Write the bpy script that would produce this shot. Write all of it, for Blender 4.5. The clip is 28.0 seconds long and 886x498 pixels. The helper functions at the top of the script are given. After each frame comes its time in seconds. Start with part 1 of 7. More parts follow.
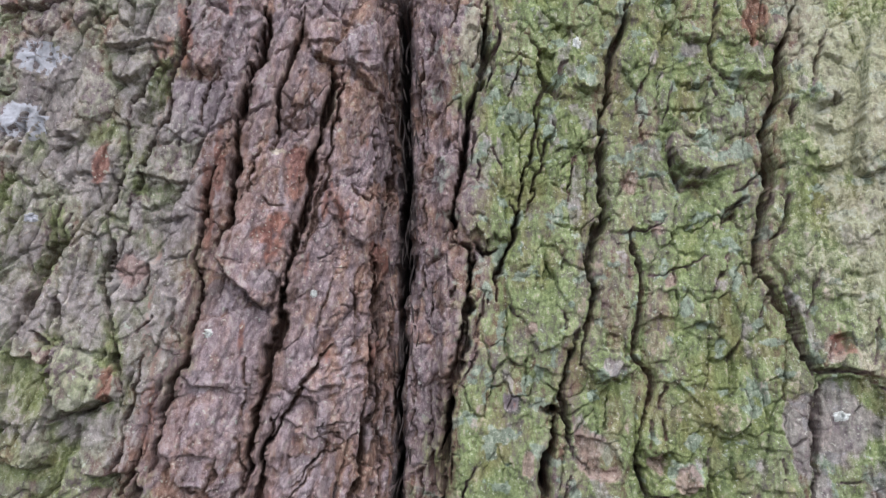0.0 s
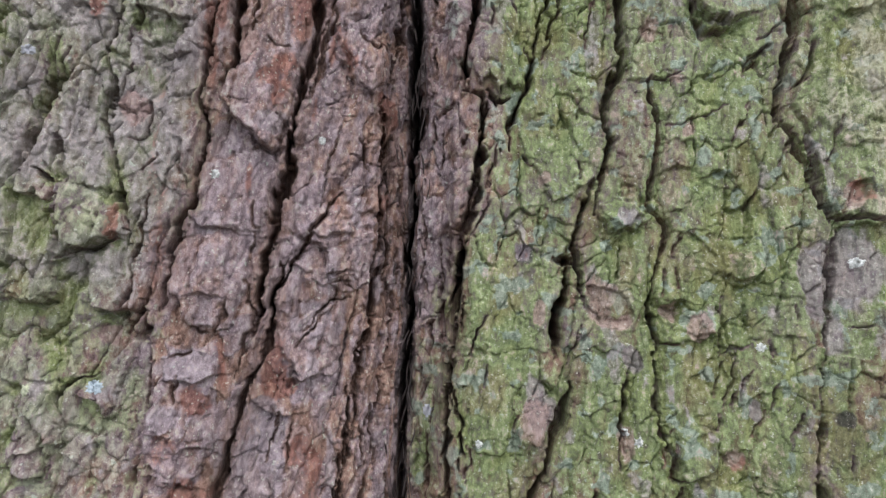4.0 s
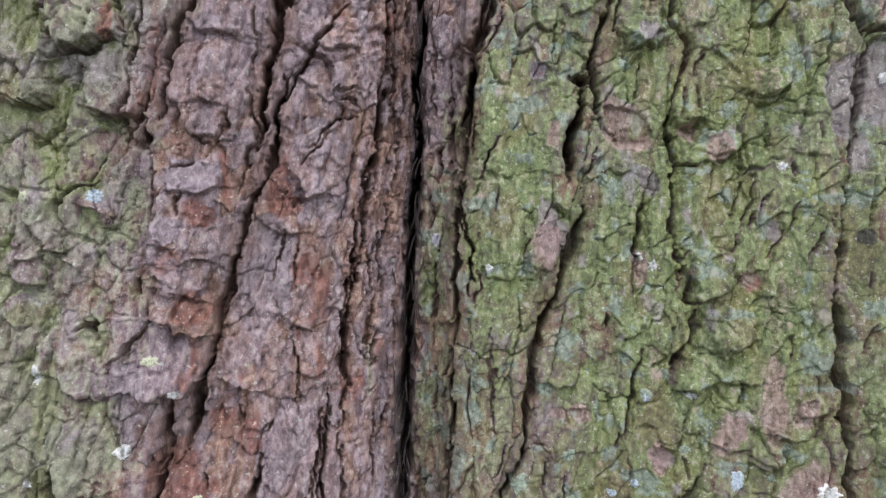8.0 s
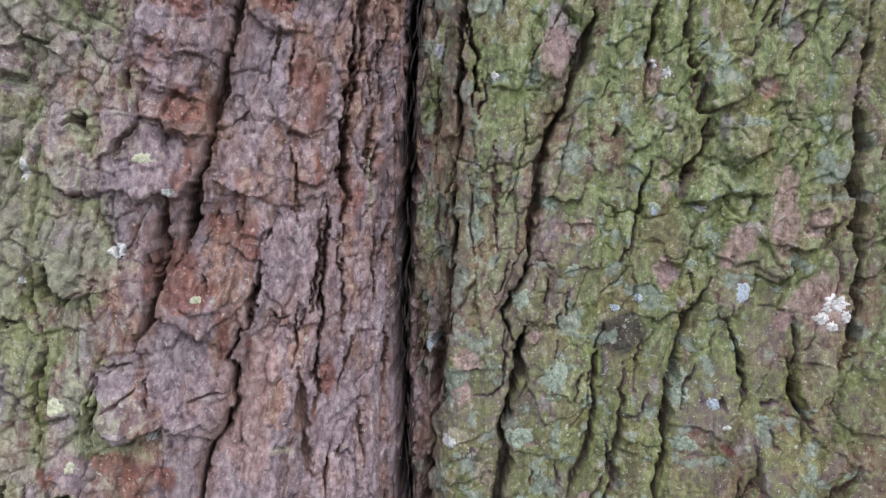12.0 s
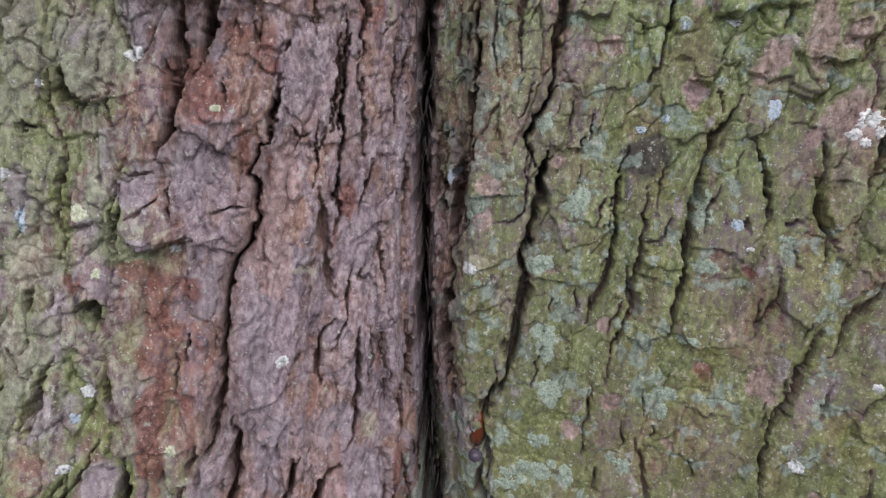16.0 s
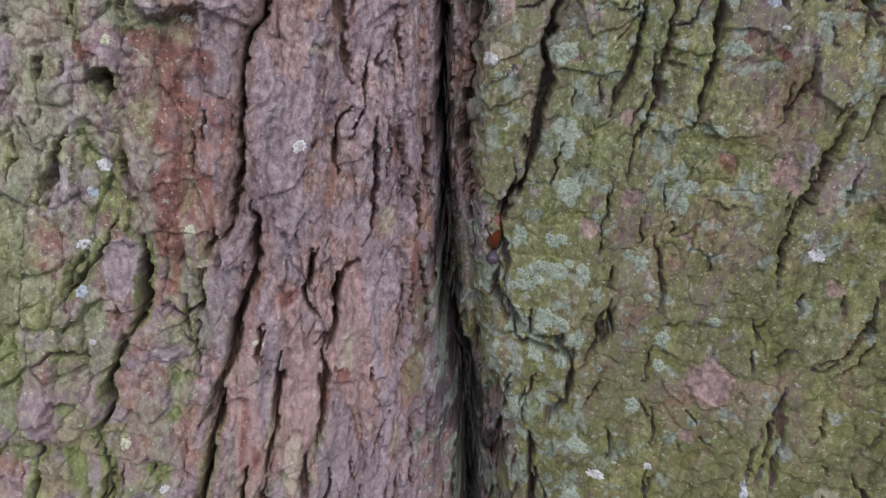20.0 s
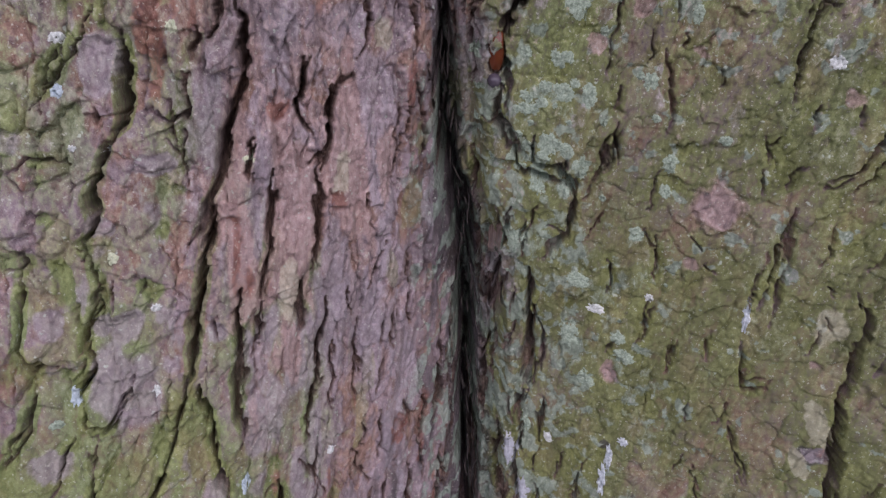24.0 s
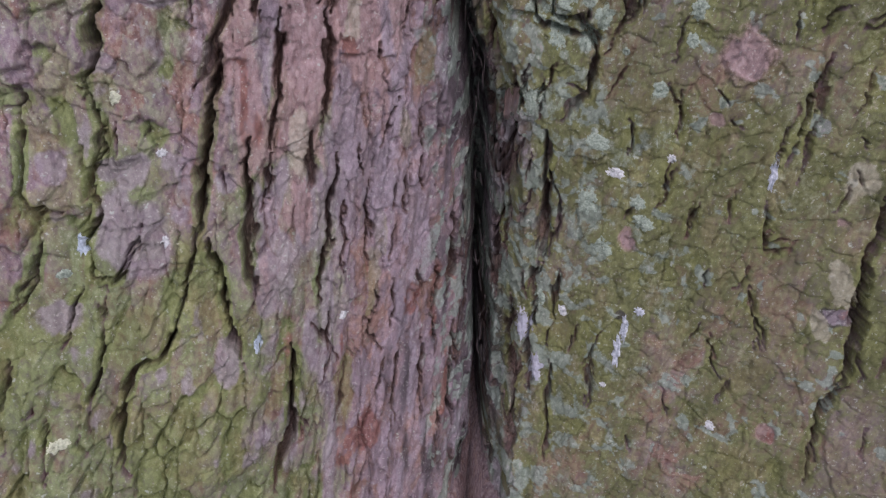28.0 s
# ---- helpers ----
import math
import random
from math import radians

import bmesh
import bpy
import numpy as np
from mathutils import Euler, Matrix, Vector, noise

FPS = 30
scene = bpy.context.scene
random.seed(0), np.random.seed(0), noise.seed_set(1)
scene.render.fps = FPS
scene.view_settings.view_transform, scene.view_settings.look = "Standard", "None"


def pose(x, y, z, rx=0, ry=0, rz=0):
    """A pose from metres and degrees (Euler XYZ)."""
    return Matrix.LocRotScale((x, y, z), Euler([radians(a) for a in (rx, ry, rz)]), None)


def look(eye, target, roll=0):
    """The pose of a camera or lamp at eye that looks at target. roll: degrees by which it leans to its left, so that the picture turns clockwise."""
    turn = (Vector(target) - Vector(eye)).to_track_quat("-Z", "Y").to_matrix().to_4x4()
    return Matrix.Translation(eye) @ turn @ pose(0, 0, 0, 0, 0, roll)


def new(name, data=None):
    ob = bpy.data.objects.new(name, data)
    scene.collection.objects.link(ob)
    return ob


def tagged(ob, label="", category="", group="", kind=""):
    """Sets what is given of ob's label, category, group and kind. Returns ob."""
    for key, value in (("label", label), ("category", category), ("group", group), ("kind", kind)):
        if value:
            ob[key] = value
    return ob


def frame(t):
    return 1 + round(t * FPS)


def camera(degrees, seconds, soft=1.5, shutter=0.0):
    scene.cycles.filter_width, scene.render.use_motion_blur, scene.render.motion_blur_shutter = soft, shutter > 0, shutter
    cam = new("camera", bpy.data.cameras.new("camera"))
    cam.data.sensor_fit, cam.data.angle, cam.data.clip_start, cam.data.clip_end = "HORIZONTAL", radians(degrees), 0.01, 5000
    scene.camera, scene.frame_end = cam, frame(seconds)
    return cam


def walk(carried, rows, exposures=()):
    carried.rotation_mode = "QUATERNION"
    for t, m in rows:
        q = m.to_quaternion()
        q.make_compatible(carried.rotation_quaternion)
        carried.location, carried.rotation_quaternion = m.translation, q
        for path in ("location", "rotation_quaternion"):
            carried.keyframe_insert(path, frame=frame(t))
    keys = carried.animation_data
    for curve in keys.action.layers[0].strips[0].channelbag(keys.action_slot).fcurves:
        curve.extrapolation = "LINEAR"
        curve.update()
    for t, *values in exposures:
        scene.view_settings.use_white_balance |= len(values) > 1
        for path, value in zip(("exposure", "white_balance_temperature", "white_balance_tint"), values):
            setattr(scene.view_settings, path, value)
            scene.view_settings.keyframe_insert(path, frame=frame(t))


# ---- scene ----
cam = camera(64.3, 28.0, soft=1.4)
METRES, EYE, TILT, LEAN, TURN = 0.45, 1.25, 4.0, 0.0, 0.0
ROWS = [
    (0.0, 0.0, 0.0, 0.0, 0.0, 0.0, -0.0),
    (0.5, -0.0024, 0.0055, -0.0167, -0.14, -0.54, -0.04),
    (1.0, -0.0043, 0.0048, -0.0309, -0.0, -1.1, -0.15),
    (1.5, -0.0065, 0.0036, -0.0457, -0.05, -1.67, -0.14),
    (2.0, -0.0052, 0.004, -0.0597, -0.1, -2.28, -0.11),
    (2.5, -0.0097, 0.0053, -0.0735, -0.09, -2.9, -0.16),
    (3.0, -0.0086, 0.0114, -0.093, -0.0, -3.68, -0.25),
    (3.5, -0.0155, 0.0132, -0.1073, -0.07, -4.44, -0.31),
    (5.5, -0.0243, 0.0224, -0.1828, -0.6, -7.33, -0.55),
    (6.0, -0.0288, 0.0228, -0.198, -0.53, -8.02, -0.58),
    (6.5, -0.0321, 0.0304, -0.2209, -0.63, -8.82, -0.66),
    (7.0, -0.0358, 0.0315, -0.2377, -0.54, -9.64, -0.74),
    (7.5, -0.0346, 0.0262, -0.2506, -0.55, -10.18, -0.75),
    (8.0, -0.036, 0.0271, -0.274, -0.38, -10.98, -0.73),
    (8.5, -0.0362, 0.0332, -0.2978, -0.26, -12.13, -0.76),
    (9.0, -0.0361, 0.0339, -0.3124, -0.24, -12.91, -0.76),
    (9.5, -0.0386, 0.0342, -0.329, -0.38, -13.64, -0.87),
    (10.0, -0.039, 0.0337, -0.3503, -0.55, -14.53, -1.04),
    (10.5, -0.038, 0.0292, -0.3651, -0.52, -15.42, -1.17),
    (11.0, -0.039, 0.0274, -0.3805, -0.38, -16.13, -1.14),
    (11.5, -0.0359, 0.0253, -0.3985, -0.29, -16.92, -1.13),
    (12.0, -0.0362, 0.024, -0.4177, -0.2, -17.76, -1.14),
    (12.5, -0.0465, 0.0185, -0.4319, -0.08, -18.43, -1.3),
    (14.5, -0.046, 0.0037, -0.4978, 0.28, -21.37, -1.1),
    (15.0, -0.0466, -0.0013, -0.5139, 0.4, -22.29, -1.05),
    (15.5, -0.0493, -0.007, -0.5317, 0.55, -23.19, -1.1),
    (16.0, -0.0509, -0.0118, -0.5481, 0.6, -24.01, -1.22),
    (16.5, -0.0551, -0.0185, -0.5655, 0.66, -24.93, -1.32),
    (17.0, -0.0535, -0.0282, -0.5813, 0.77, -25.8, -1.35),
    (17.5, -0.0559, -0.0341, -0.5983, 0.86, -26.69, -1.3),
    (18.0, -0.06, -0.0403, -0.6194, 0.92, -27.66, -1.19),
    (18.5, -0.0648, -0.0474, -0.6403, 0.9, -28.77, -1.22),
    (19.0, -0.0649, -0.055, -0.6575, 0.96, -29.66, -1.29),
    (19.5, -0.0661, -0.0602, -0.6771, 1.01, -30.7, -1.29),
    (20.0, -0.0686, -0.0668, -0.695, 1.01, -31.74, -1.37),
    (20.5, -0.0669, -0.0728, -0.7125, 1.05, -32.6, -1.29),
    (21.0, -0.069, -0.0771, -0.7319, 1.1, -33.44, -1.08),
    (21.5, -0.0684, -0.0791, -0.7481, 1.15, -34.22, -0.85),
    (23.5, -0.0812, -0.0975, -0.8179, 0.4, -37.72, -1.88),
    (24.0, -0.0801, -0.1079, -0.8323, 0.24, -38.32, -1.93),
    (24.5, -0.0822, -0.1143, -0.8474, 0.23, -38.98, -2.09),
    (25.0, -0.0877, -0.1182, -0.8659, 0.33, -39.68, -2.21),
    (25.5, -0.0898, -0.1223, -0.878, 0.34, -40.2, -2.21),
    (26.0, -0.0908, -0.1297, -0.8916, 0.4, -40.76, -2.13),
    (26.5, -0.0887, -0.1383, -0.9012, 0.48, -41.11, -1.92),
    (27.0, -0.0892, -0.1448, -0.9174, 0.49, -41.71, -1.81),
    (27.5, -0.091, -0.1487, -0.9339, 0.5, -42.53, -1.78),
    (28.0, -0.0913, -0.1584, -0.9442, 0.59, -43.16, -1.79),
]
walk(cam, [(t, pose(0, 0, EYE, TILT, LEAN, TURN) @ pose(METRES * x, METRES * y, METRES * z, 90 + pitch, roll, yaw)) for t, x, y, z, yaw, pitch, roll in ROWS],
     [(0.0, 0.07, 6280, 11), (4.0, -0.03, 6350, 10), (9.0, -0.08, 6220, 14), (18.0, -0.38, 6300, 16.5), (28.0, -0.55, 6110, 27)])

# ---- light: an overcast sky behind and above the camera ----
world = bpy.data.worlds.new("overcast_sky")
scene.world = world
world.use_nodes = True
wn = world.node_tree
sky = wn.nodes.new("ShaderNodeTexSky")
sky.sky_type, sky.sun_disc = "NISHITA", False
sky.sun_elevation, sky.sun_rotation = radians(60), radians(166)
sky.air_density, sky.dust_density = 1.0, 4.0
back = wn.nodes["Background"]
back.inputs["Strength"].default_value = 0.13
wn.links.new(sky.outputs[0], back.inputs["Color"])

sun = new("sun", bpy.data.lights.new("sun", "SUN"))
sun.data.energy, sun.data.angle, sun.data.color = 3.4, radians(130), (0.97, 0.985, 1.0)
sun.matrix_world = look((0.6, -2.7, 2.6), (0, 0.4, 0.9))


# ---- node helpers ----
def material(name):
    m = bpy.data.materials.new(name)
    m.use_nodes = True
    tree = m.node_tree
    return m, tree, tree.nodes["Principled BSDF"]


def node(tree, kind, values=(), **sets):
    n = tree.nodes.new(kind)
    for key, value in sets.items():
        setattr(n, key, value)
    for key, value in values:
        if hasattr(value, "node"):
            tree.links.new(value, n.inputs[key])
        else:
            n.inputs[key].default_value = value
    return n


def grain(tree, scale, detail=4.0, rough=0.6, stretch=(1, 1, 1)):
    """Noise in metres, stretched along the axes; gives a factor."""
    place = node(tree, "ShaderNodeTexCoord").outputs["Object"]
    m = node(tree, "ShaderNodeMapping", [("Vector", place), ("Scale", stretch)])
    return node(tree, "ShaderNodeTexNoise", [("Vector", m.outputs[0]), ("Scale", scale), ("Detail", detail), ("Roughness", rough)]).outputs["Fac"]


def ramp(tree, fac, stops):
    n = node(tree, "ShaderNodeValToRGB", [("Fac", fac)])
    els = n.color_ramp.elements
    while len(els) < len(stops):
        els.new(0.5)
    for e, (at, c) in zip(els, stops):
        e.position, e.color = at, (*c, 1) if len(c) == 3 else c
    return n.outputs["Color"]


def blend(tree, fac, a, b, how="MIX"):
    n = node(tree, "ShaderNodeMix", data_type="RGBA", blend_type=how)
    for socket, value in ((n.inputs[0], fac), (n.inputs[6], a), (n.inputs[7], b)):
        if hasattr(value, "node"):
            tree.links.new(value, socket)
        else:
            socket.default_value = (*value, 1) if isinstance(value, tuple) else value
    return n.outputs[2]


def calc(tree, op, a, b=0.0, clamp=False):
    return node(tree, "ShaderNodeMath", [(0, a), (1, b)], operation=op, use_clamp=clamp).outputs[0]


def layer(tree, name):
    return node(tree, "ShaderNodeAttribute", attribute_name=name).outputs["Fac"]


# ---- materials ----
def bark_material():
    m, t, bsdf = material("bark")
    fine, mid, broad = grain(t, 1400, 4, 0.75), grain(t, 260, 5, 0.65, (1, 1, 0.6)), grain(t, 45, 4, 0.6, (1, 1, 0.5))
    fibre = grain(t, 420, 4, 0.65, (1, 1, 0.12))
    speck = grain(t, 520, 2, 0.5)
    mix = calc(t, "ADD", calc(t, "MULTIPLY", fine, 0.3), calc(t, "MULTIPLY", mid, 0.7))
    contrast = calc(t, "SUBTRACT", 1.18, calc(t, "MULTIPLY", layer(t, "overgrown"), 0.50))
    mix = calc(t, "ADD", calc(t, "MULTIPLY", calc(t, "SUBTRACT", mix, 0.5), contrast), 0.5)
    brown = ramp(t, mix, [(0.30, (0.056, 0.037, 0.038)), (0.45, (0.212, 0.149, 0.151)), (0.58, (0.382, 0.286, 0.287)), (0.70, (0.62, 0.52, 0.52))])
    brown = blend(t, calc(t, "MULTIPLY", calc(t, "SUBTRACT", fibre, 0.45, True), 1.6, True), brown, (0.25, 0.165, 0.138))
    green = ramp(t, mix, [(0.30, (0.046, 0.062, 0.022)), (0.45, (0.148, 0.190, 0.079)), (0.57, (0.262, 0.316, 0.150)), (0.70, (0.47, 0.51, 0.33))])
    green = blend(t, layer(t, "olive"), green, ramp(t, mix, [(0.28, (0.070, 0.068, 0.032)), (0.46, (0.132, 0.141, 0.054)), (0.60, (0.205, 0.218, 0.098)), (0.74, (0.37, 0.35, 0.235))]))
    green = blend(t, ramp(t, broad, [(0.50, (0, 0, 0)), (0.62, (0.75, 0.75, 0.75))]), green,
                  ramp(t, mix, [(0.32, (0.072, 0.063, 0.026)), (0.5, (0.198, 0.176, 0.085)), (0.7, (0.37, 0.34, 0.21))]))
    drift = calc(t, "ADD", calc(t, "ADD", calc(t, "MULTIPLY", grain(t, 110, 4, 0.65, (1, 1, 0.45)), 0.7), 0.15), calc(t, "MULTIPLY", layer(t, "tint"), 0.27))
    brown = blend(t, ramp(t, drift, [(0.48, (0, 0, 0)), (0.62, (0.85, 0.85, 0.85))]), brown,
                  ramp(t, mix, [(0.30, (0.078, 0.058, 0.070)), (0.45, (0.225, 0.174, 0.192)), (0.58, (0.392, 0.318, 0.342)), (0.70, (0.62, 0.56, 0.58))]))
    brown = blend(t, ramp(t, drift, [(0.34, (0.9, 0.9, 0.9)), (0.47, (0, 0, 0))]), brown,
                  ramp(t, mix, [(0.30, (0.072, 0.038, 0.026)), (0.45, (0.222, 0.130, 0.100)), (0.58, (0.37, 0.245, 0.190)), (0.70, (0.56, 0.45, 0.39))]))
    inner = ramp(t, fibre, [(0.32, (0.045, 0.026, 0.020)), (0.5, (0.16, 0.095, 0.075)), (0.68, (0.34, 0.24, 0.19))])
    grey = ramp(t, mix, [(0.30, (0.13, 0.13, 0.10)), (0.5, (0.27, 0.275, 0.21)), (0.72, (0.52, 0.52, 0.43))])
    rusty = ramp(t, mix, [(0.32, (0.055, 0.021, 0.017)), (0.5, (0.198, 0.078, 0.058)), (0.7, (0.40, 0.22, 0.17))])
    pinky = ramp(t, mix, [(0.32, (0.17, 0.10, 0.09)), (0.5, (0.34, 0.232, 0.215)), (0.7, (0.52, 0.40, 0.375))])
    purple = ramp(t, mix, [(0.32, (0.15, 0.122, 0.137)), (0.5, (0.285, 0.238, 0.262)), (0.7, (0.46, 0.41, 0.44))])
    straw = ramp(t, mix, [(0.32, (0.24, 0.22, 0.15)), (0.5, (0.42, 0.39, 0.29)), (0.7, (0.60, 0.58, 0.48))])
    lively = ramp(t, mix, [(0.30, (0.08, 0.085, 0.018)), (0.5, (0.20, 0.215, 0.06)), (0.7, (0.37, 0.39, 0.16))])
    # black stains, and the shade painted into the cleft and a hole
    soot_and_shade = ramp(t, mix, [(0.35, (0.022, 0.02, 0.022)), (0.7, (0.09, 0.08, 0.085))])

    def ragged(name, hard=3.0):
        """A layer whose rim is broken up by the grain."""
        a = calc(t, "ADD", layer(t, name), calc(t, "MULTIPLY", calc(t, "SUBTRACT", mix, 0.5), 2.6))
        return calc(t, "ADD", calc(t, "MULTIPLY", calc(t, "SUBTRACT", a, 0.5), hard), 0.5, True)
    c = blend(t, ragged("moss", 1.6), brown, green)
    c = blend(t, calc(t, "MULTIPLY", ragged("grey", 2.0), 0.62), c, grey)
    teal = ramp(t, mix, [(0.30, (0.09, 0.12, 0.093)), (0.46, (0.20, 0.252, 0.205)), (0.60, (0.34, 0.40, 0.34)), (0.72, (0.52, 0.56, 0.47))])
    for name, colour, strength in (("dark", soot_and_shade, 0.8), ("fresh", lively, 0.36), ("teal", teal, 0.75), ("lilac", purple, 0.7), ("pink", pinky, 0.78), ("pale", straw, 0.6), ("rust", rusty, 0.82)):
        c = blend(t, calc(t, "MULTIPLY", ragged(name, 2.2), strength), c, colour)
    dots = ramp(t, speck, [(0.642, (0, 0, 0)), (0.70, (0.65, 0.65, 0.65))])
    c = blend(t, calc(t, "MULTIPLY", dots, calc(t, "SUBTRACT", 1.0, calc(t, "MULTIPLY", layer(t, "overgrown"), 0.35))), c, (0.56, 0.56, 0.48))
    big = ramp(t, grain(t, 190, 3, 0.55), [(0.675, (0, 0, 0)), (0.715, (0.7, 0.7, 0.7))])
    c = blend(t, big, c, (0.45, 0.50, 0.42))
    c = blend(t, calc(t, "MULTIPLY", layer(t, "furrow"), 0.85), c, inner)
    tone = calc(t, "ADD", calc(t, "ADD", 0.70, calc(t, "MULTIPLY", layer(t, "shade"), 0.17)), calc(t, "MULTIPLY", grain(t, 85, 3, 0.6, (1, 1, 0.6)), 0.60))
    c = blend(t, 1.0, c, node(t, "ShaderNodeCombineColor", [(0, tone), (1, tone), (2, tone)]).outputs[0], "MULTIPLY")
    t.links.new(c, bsdf.inputs["Base Color"])
    bsdf.inputs["Roughness"].default_value = 0.82
    bsdf.inputs["Specular IOR Level"].default_value = 0.35
    place = node(t, "ShaderNodeTexCoord").outputs["Object"]
    bent = node(t, "ShaderNodeVectorMath", [(0, place), (1, node(t, "ShaderNodeVectorMath", [(0, node(t, "ShaderNodeTexNoise", [("Vector", place), ("Scale", 240.0), ("Detail", 3.0)]).outputs["Color"]), (1, (0.005, 0.005, 0.005))], operation="MULTIPLY").outputs[0])], operation="ADD").outputs[0]
    seams = node(t, "ShaderNodeTexVoronoi", [("Vector", bent), ("Scale", 210.0)], feature="DISTANCE_TO_EDGE").outputs["Distance"]
    seams = ramp(t, seams, [(0.0, (0, 0, 0)), (0.09, (1, 1, 1))])
    bump = node(t, "ShaderNodeBump", [("Strength", 0.85), ("Distance", 0.0010), ("Height", mix)])
    bump = node(t, "ShaderNodeBump", [("Strength", 0.35), ("Distance", 0.0006), ("Height", seams), ("Normal", bump.outputs[0])])
    bump = node(t, "ShaderNodeBump", [("Strength", 0.6), ("Distance", 0.0008), ("Height", fibre), ("Normal", bump.outputs[0])])
    t.links.new(bump.outputs[0], bsdf.inputs["Normal"])
    return m


def crust_material(name, low, high, scale=700):
    m, t, bsdf = material(name)
    f = grain(t, scale, 4, 0.65)
    t.links.new(ramp(t, f, [(0.33, low), (0.62, high)]), bsdf.inputs["Base Color"])
    bsdf.inputs["Roughness"].default_value = 0.9
    bump = node(t, "ShaderNodeBump", [("Strength", 0.8), ("Distance", 0.0008), ("Height", f)])
    t.links.new(bump.outputs[0], bsdf.inputs["Normal"])
    return m


BARK = bark_material()
CRUST = {
    "white": crust_material("white_lichen", (0.42, 0.44, 0.42), (0.78, 0.80, 0.78)),
    "chalk": crust_material("chalk_lichen", (0.60, 0.61, 0.57), (0.88, 0.88, 0.86)),
    "blue": crust_material("blue_grey_lichen", (0.28, 0.36, 0.42), (0.58, 0.66, 0.72)),
    "teal": crust_material("grey_green_lichen", (0.17, 0.22, 0.165), (0.40, 0.47, 0.37)),
    "sage": crust_material("pale_green_lichen", (0.38, 0.42, 0.27), (0.66, 0.68, 0.50)),
    "grey": crust_material("bluish_crust", (0.33, 0.335, 0.37), (0.46, 0.47, 0.52), 350),
    "streak": crust_material("dried_resin", (0.30, 0.34, 0.38), (0.72, 0.76, 0.80), 420),
}
earth, et, eb = material("forest_soil")
et.links.new(ramp(et, grain(et, 30, 6, 0.7), [(0.3, (0.02, 0.016, 0.01)), (0.6, (0.07, 0.055, 0.03)), (0.75, (0.10, 0.10, 0.04))]), eb.inputs["Base Color"])
eb.inputs["Roughness"].default_value = 0.95
resin, rt, rb = material("amber_resin")
rb.inputs["Base Color"].default_value = (0.13, 0.032, 0.012, 1)
rb.inputs["Roughness"].default_value = 0.13
rb.inputs["Coat Weight"].default_value = 0.6
clot, ct, cb = material("clear_resin")
cb.inputs["Base Color"].default_value = (0.08, 0.065, 0.085, 1)
cb.inputs["Roughness"].default_value = 0.06


# ---- the trunk: two stems grown together, with a deep cleft between ----
def stem_front(x, z, middle, k):
    """How far off a stem's face lies, by width and height."""
    q, u = z - 1.05, x - middle
    return k[0] + k[1] * q + k[2] * q * q + k[3] * q ** 3 + u * (k[4] + k[5] * q + k[6] * q * q) + u * u * (k[7] + k[8] * q) + k[9] * u ** 3


LEFT_STEM = [0.417, 0.116, -0.199, 0.007, 0.397, -0.175, 0.444, 1.458, 1.355, -0.62]
RIGHT_STEM = [0.434, 0.125, -0.092, 0.089, -0.201, 0.537, 0.004, -0.901, 0.009, 0.0]
CLEFT = [(-28, 1441), (-27, 1369), (-26, 1296), (-28, 1206), (-29, 1140), (-31, 1152), (-34, 1092), (-36, 1052), (-37, 990), (-39, 934), (-39, 924), (-38, 874), (-37, 803), (-32, 704), (-27, 636), (-17, 615), (-8, 551), (-3, 489), (0, 392), (1, 296)]


def soft(d, a, b):
    t = np.clip((d - a) / (b - a), 0, 1)
    return t * t * (3 - 2 * t)


def cleft_at(z):
    path = sorted(CLEFT, key=lambda p: p[1])
    return np.interp(z, [p[1] / 1000 for p in path], [p[0] / 1000 for p in path])


def lattice(x, z, sx, sz, seed):
    """Smooth noise, -1 to 1, with cells sx wide and sz high."""
    r = np.random.RandomState(seed).uniform(-1, 1, (128, 128))
    a, b = x / sx + 50.3, z / sz + 50.7
    i, j = np.floor(a).astype(int), np.floor(b).astype(int)
    a, b = a - i, b - j
    a, b = a * a * (3 - 2 * a), b * b * (3 - 2 * b)
    i0, i1, j0, j1 = i % 128, (i + 1) % 128, j % 128, (j + 1) % 128
    return (r[i0, j0] * (1 - a) + r[i1, j0] * a) * (1 - b) + (r[i0, j1] * (1 - a) + r[i1, j1] * a) * b


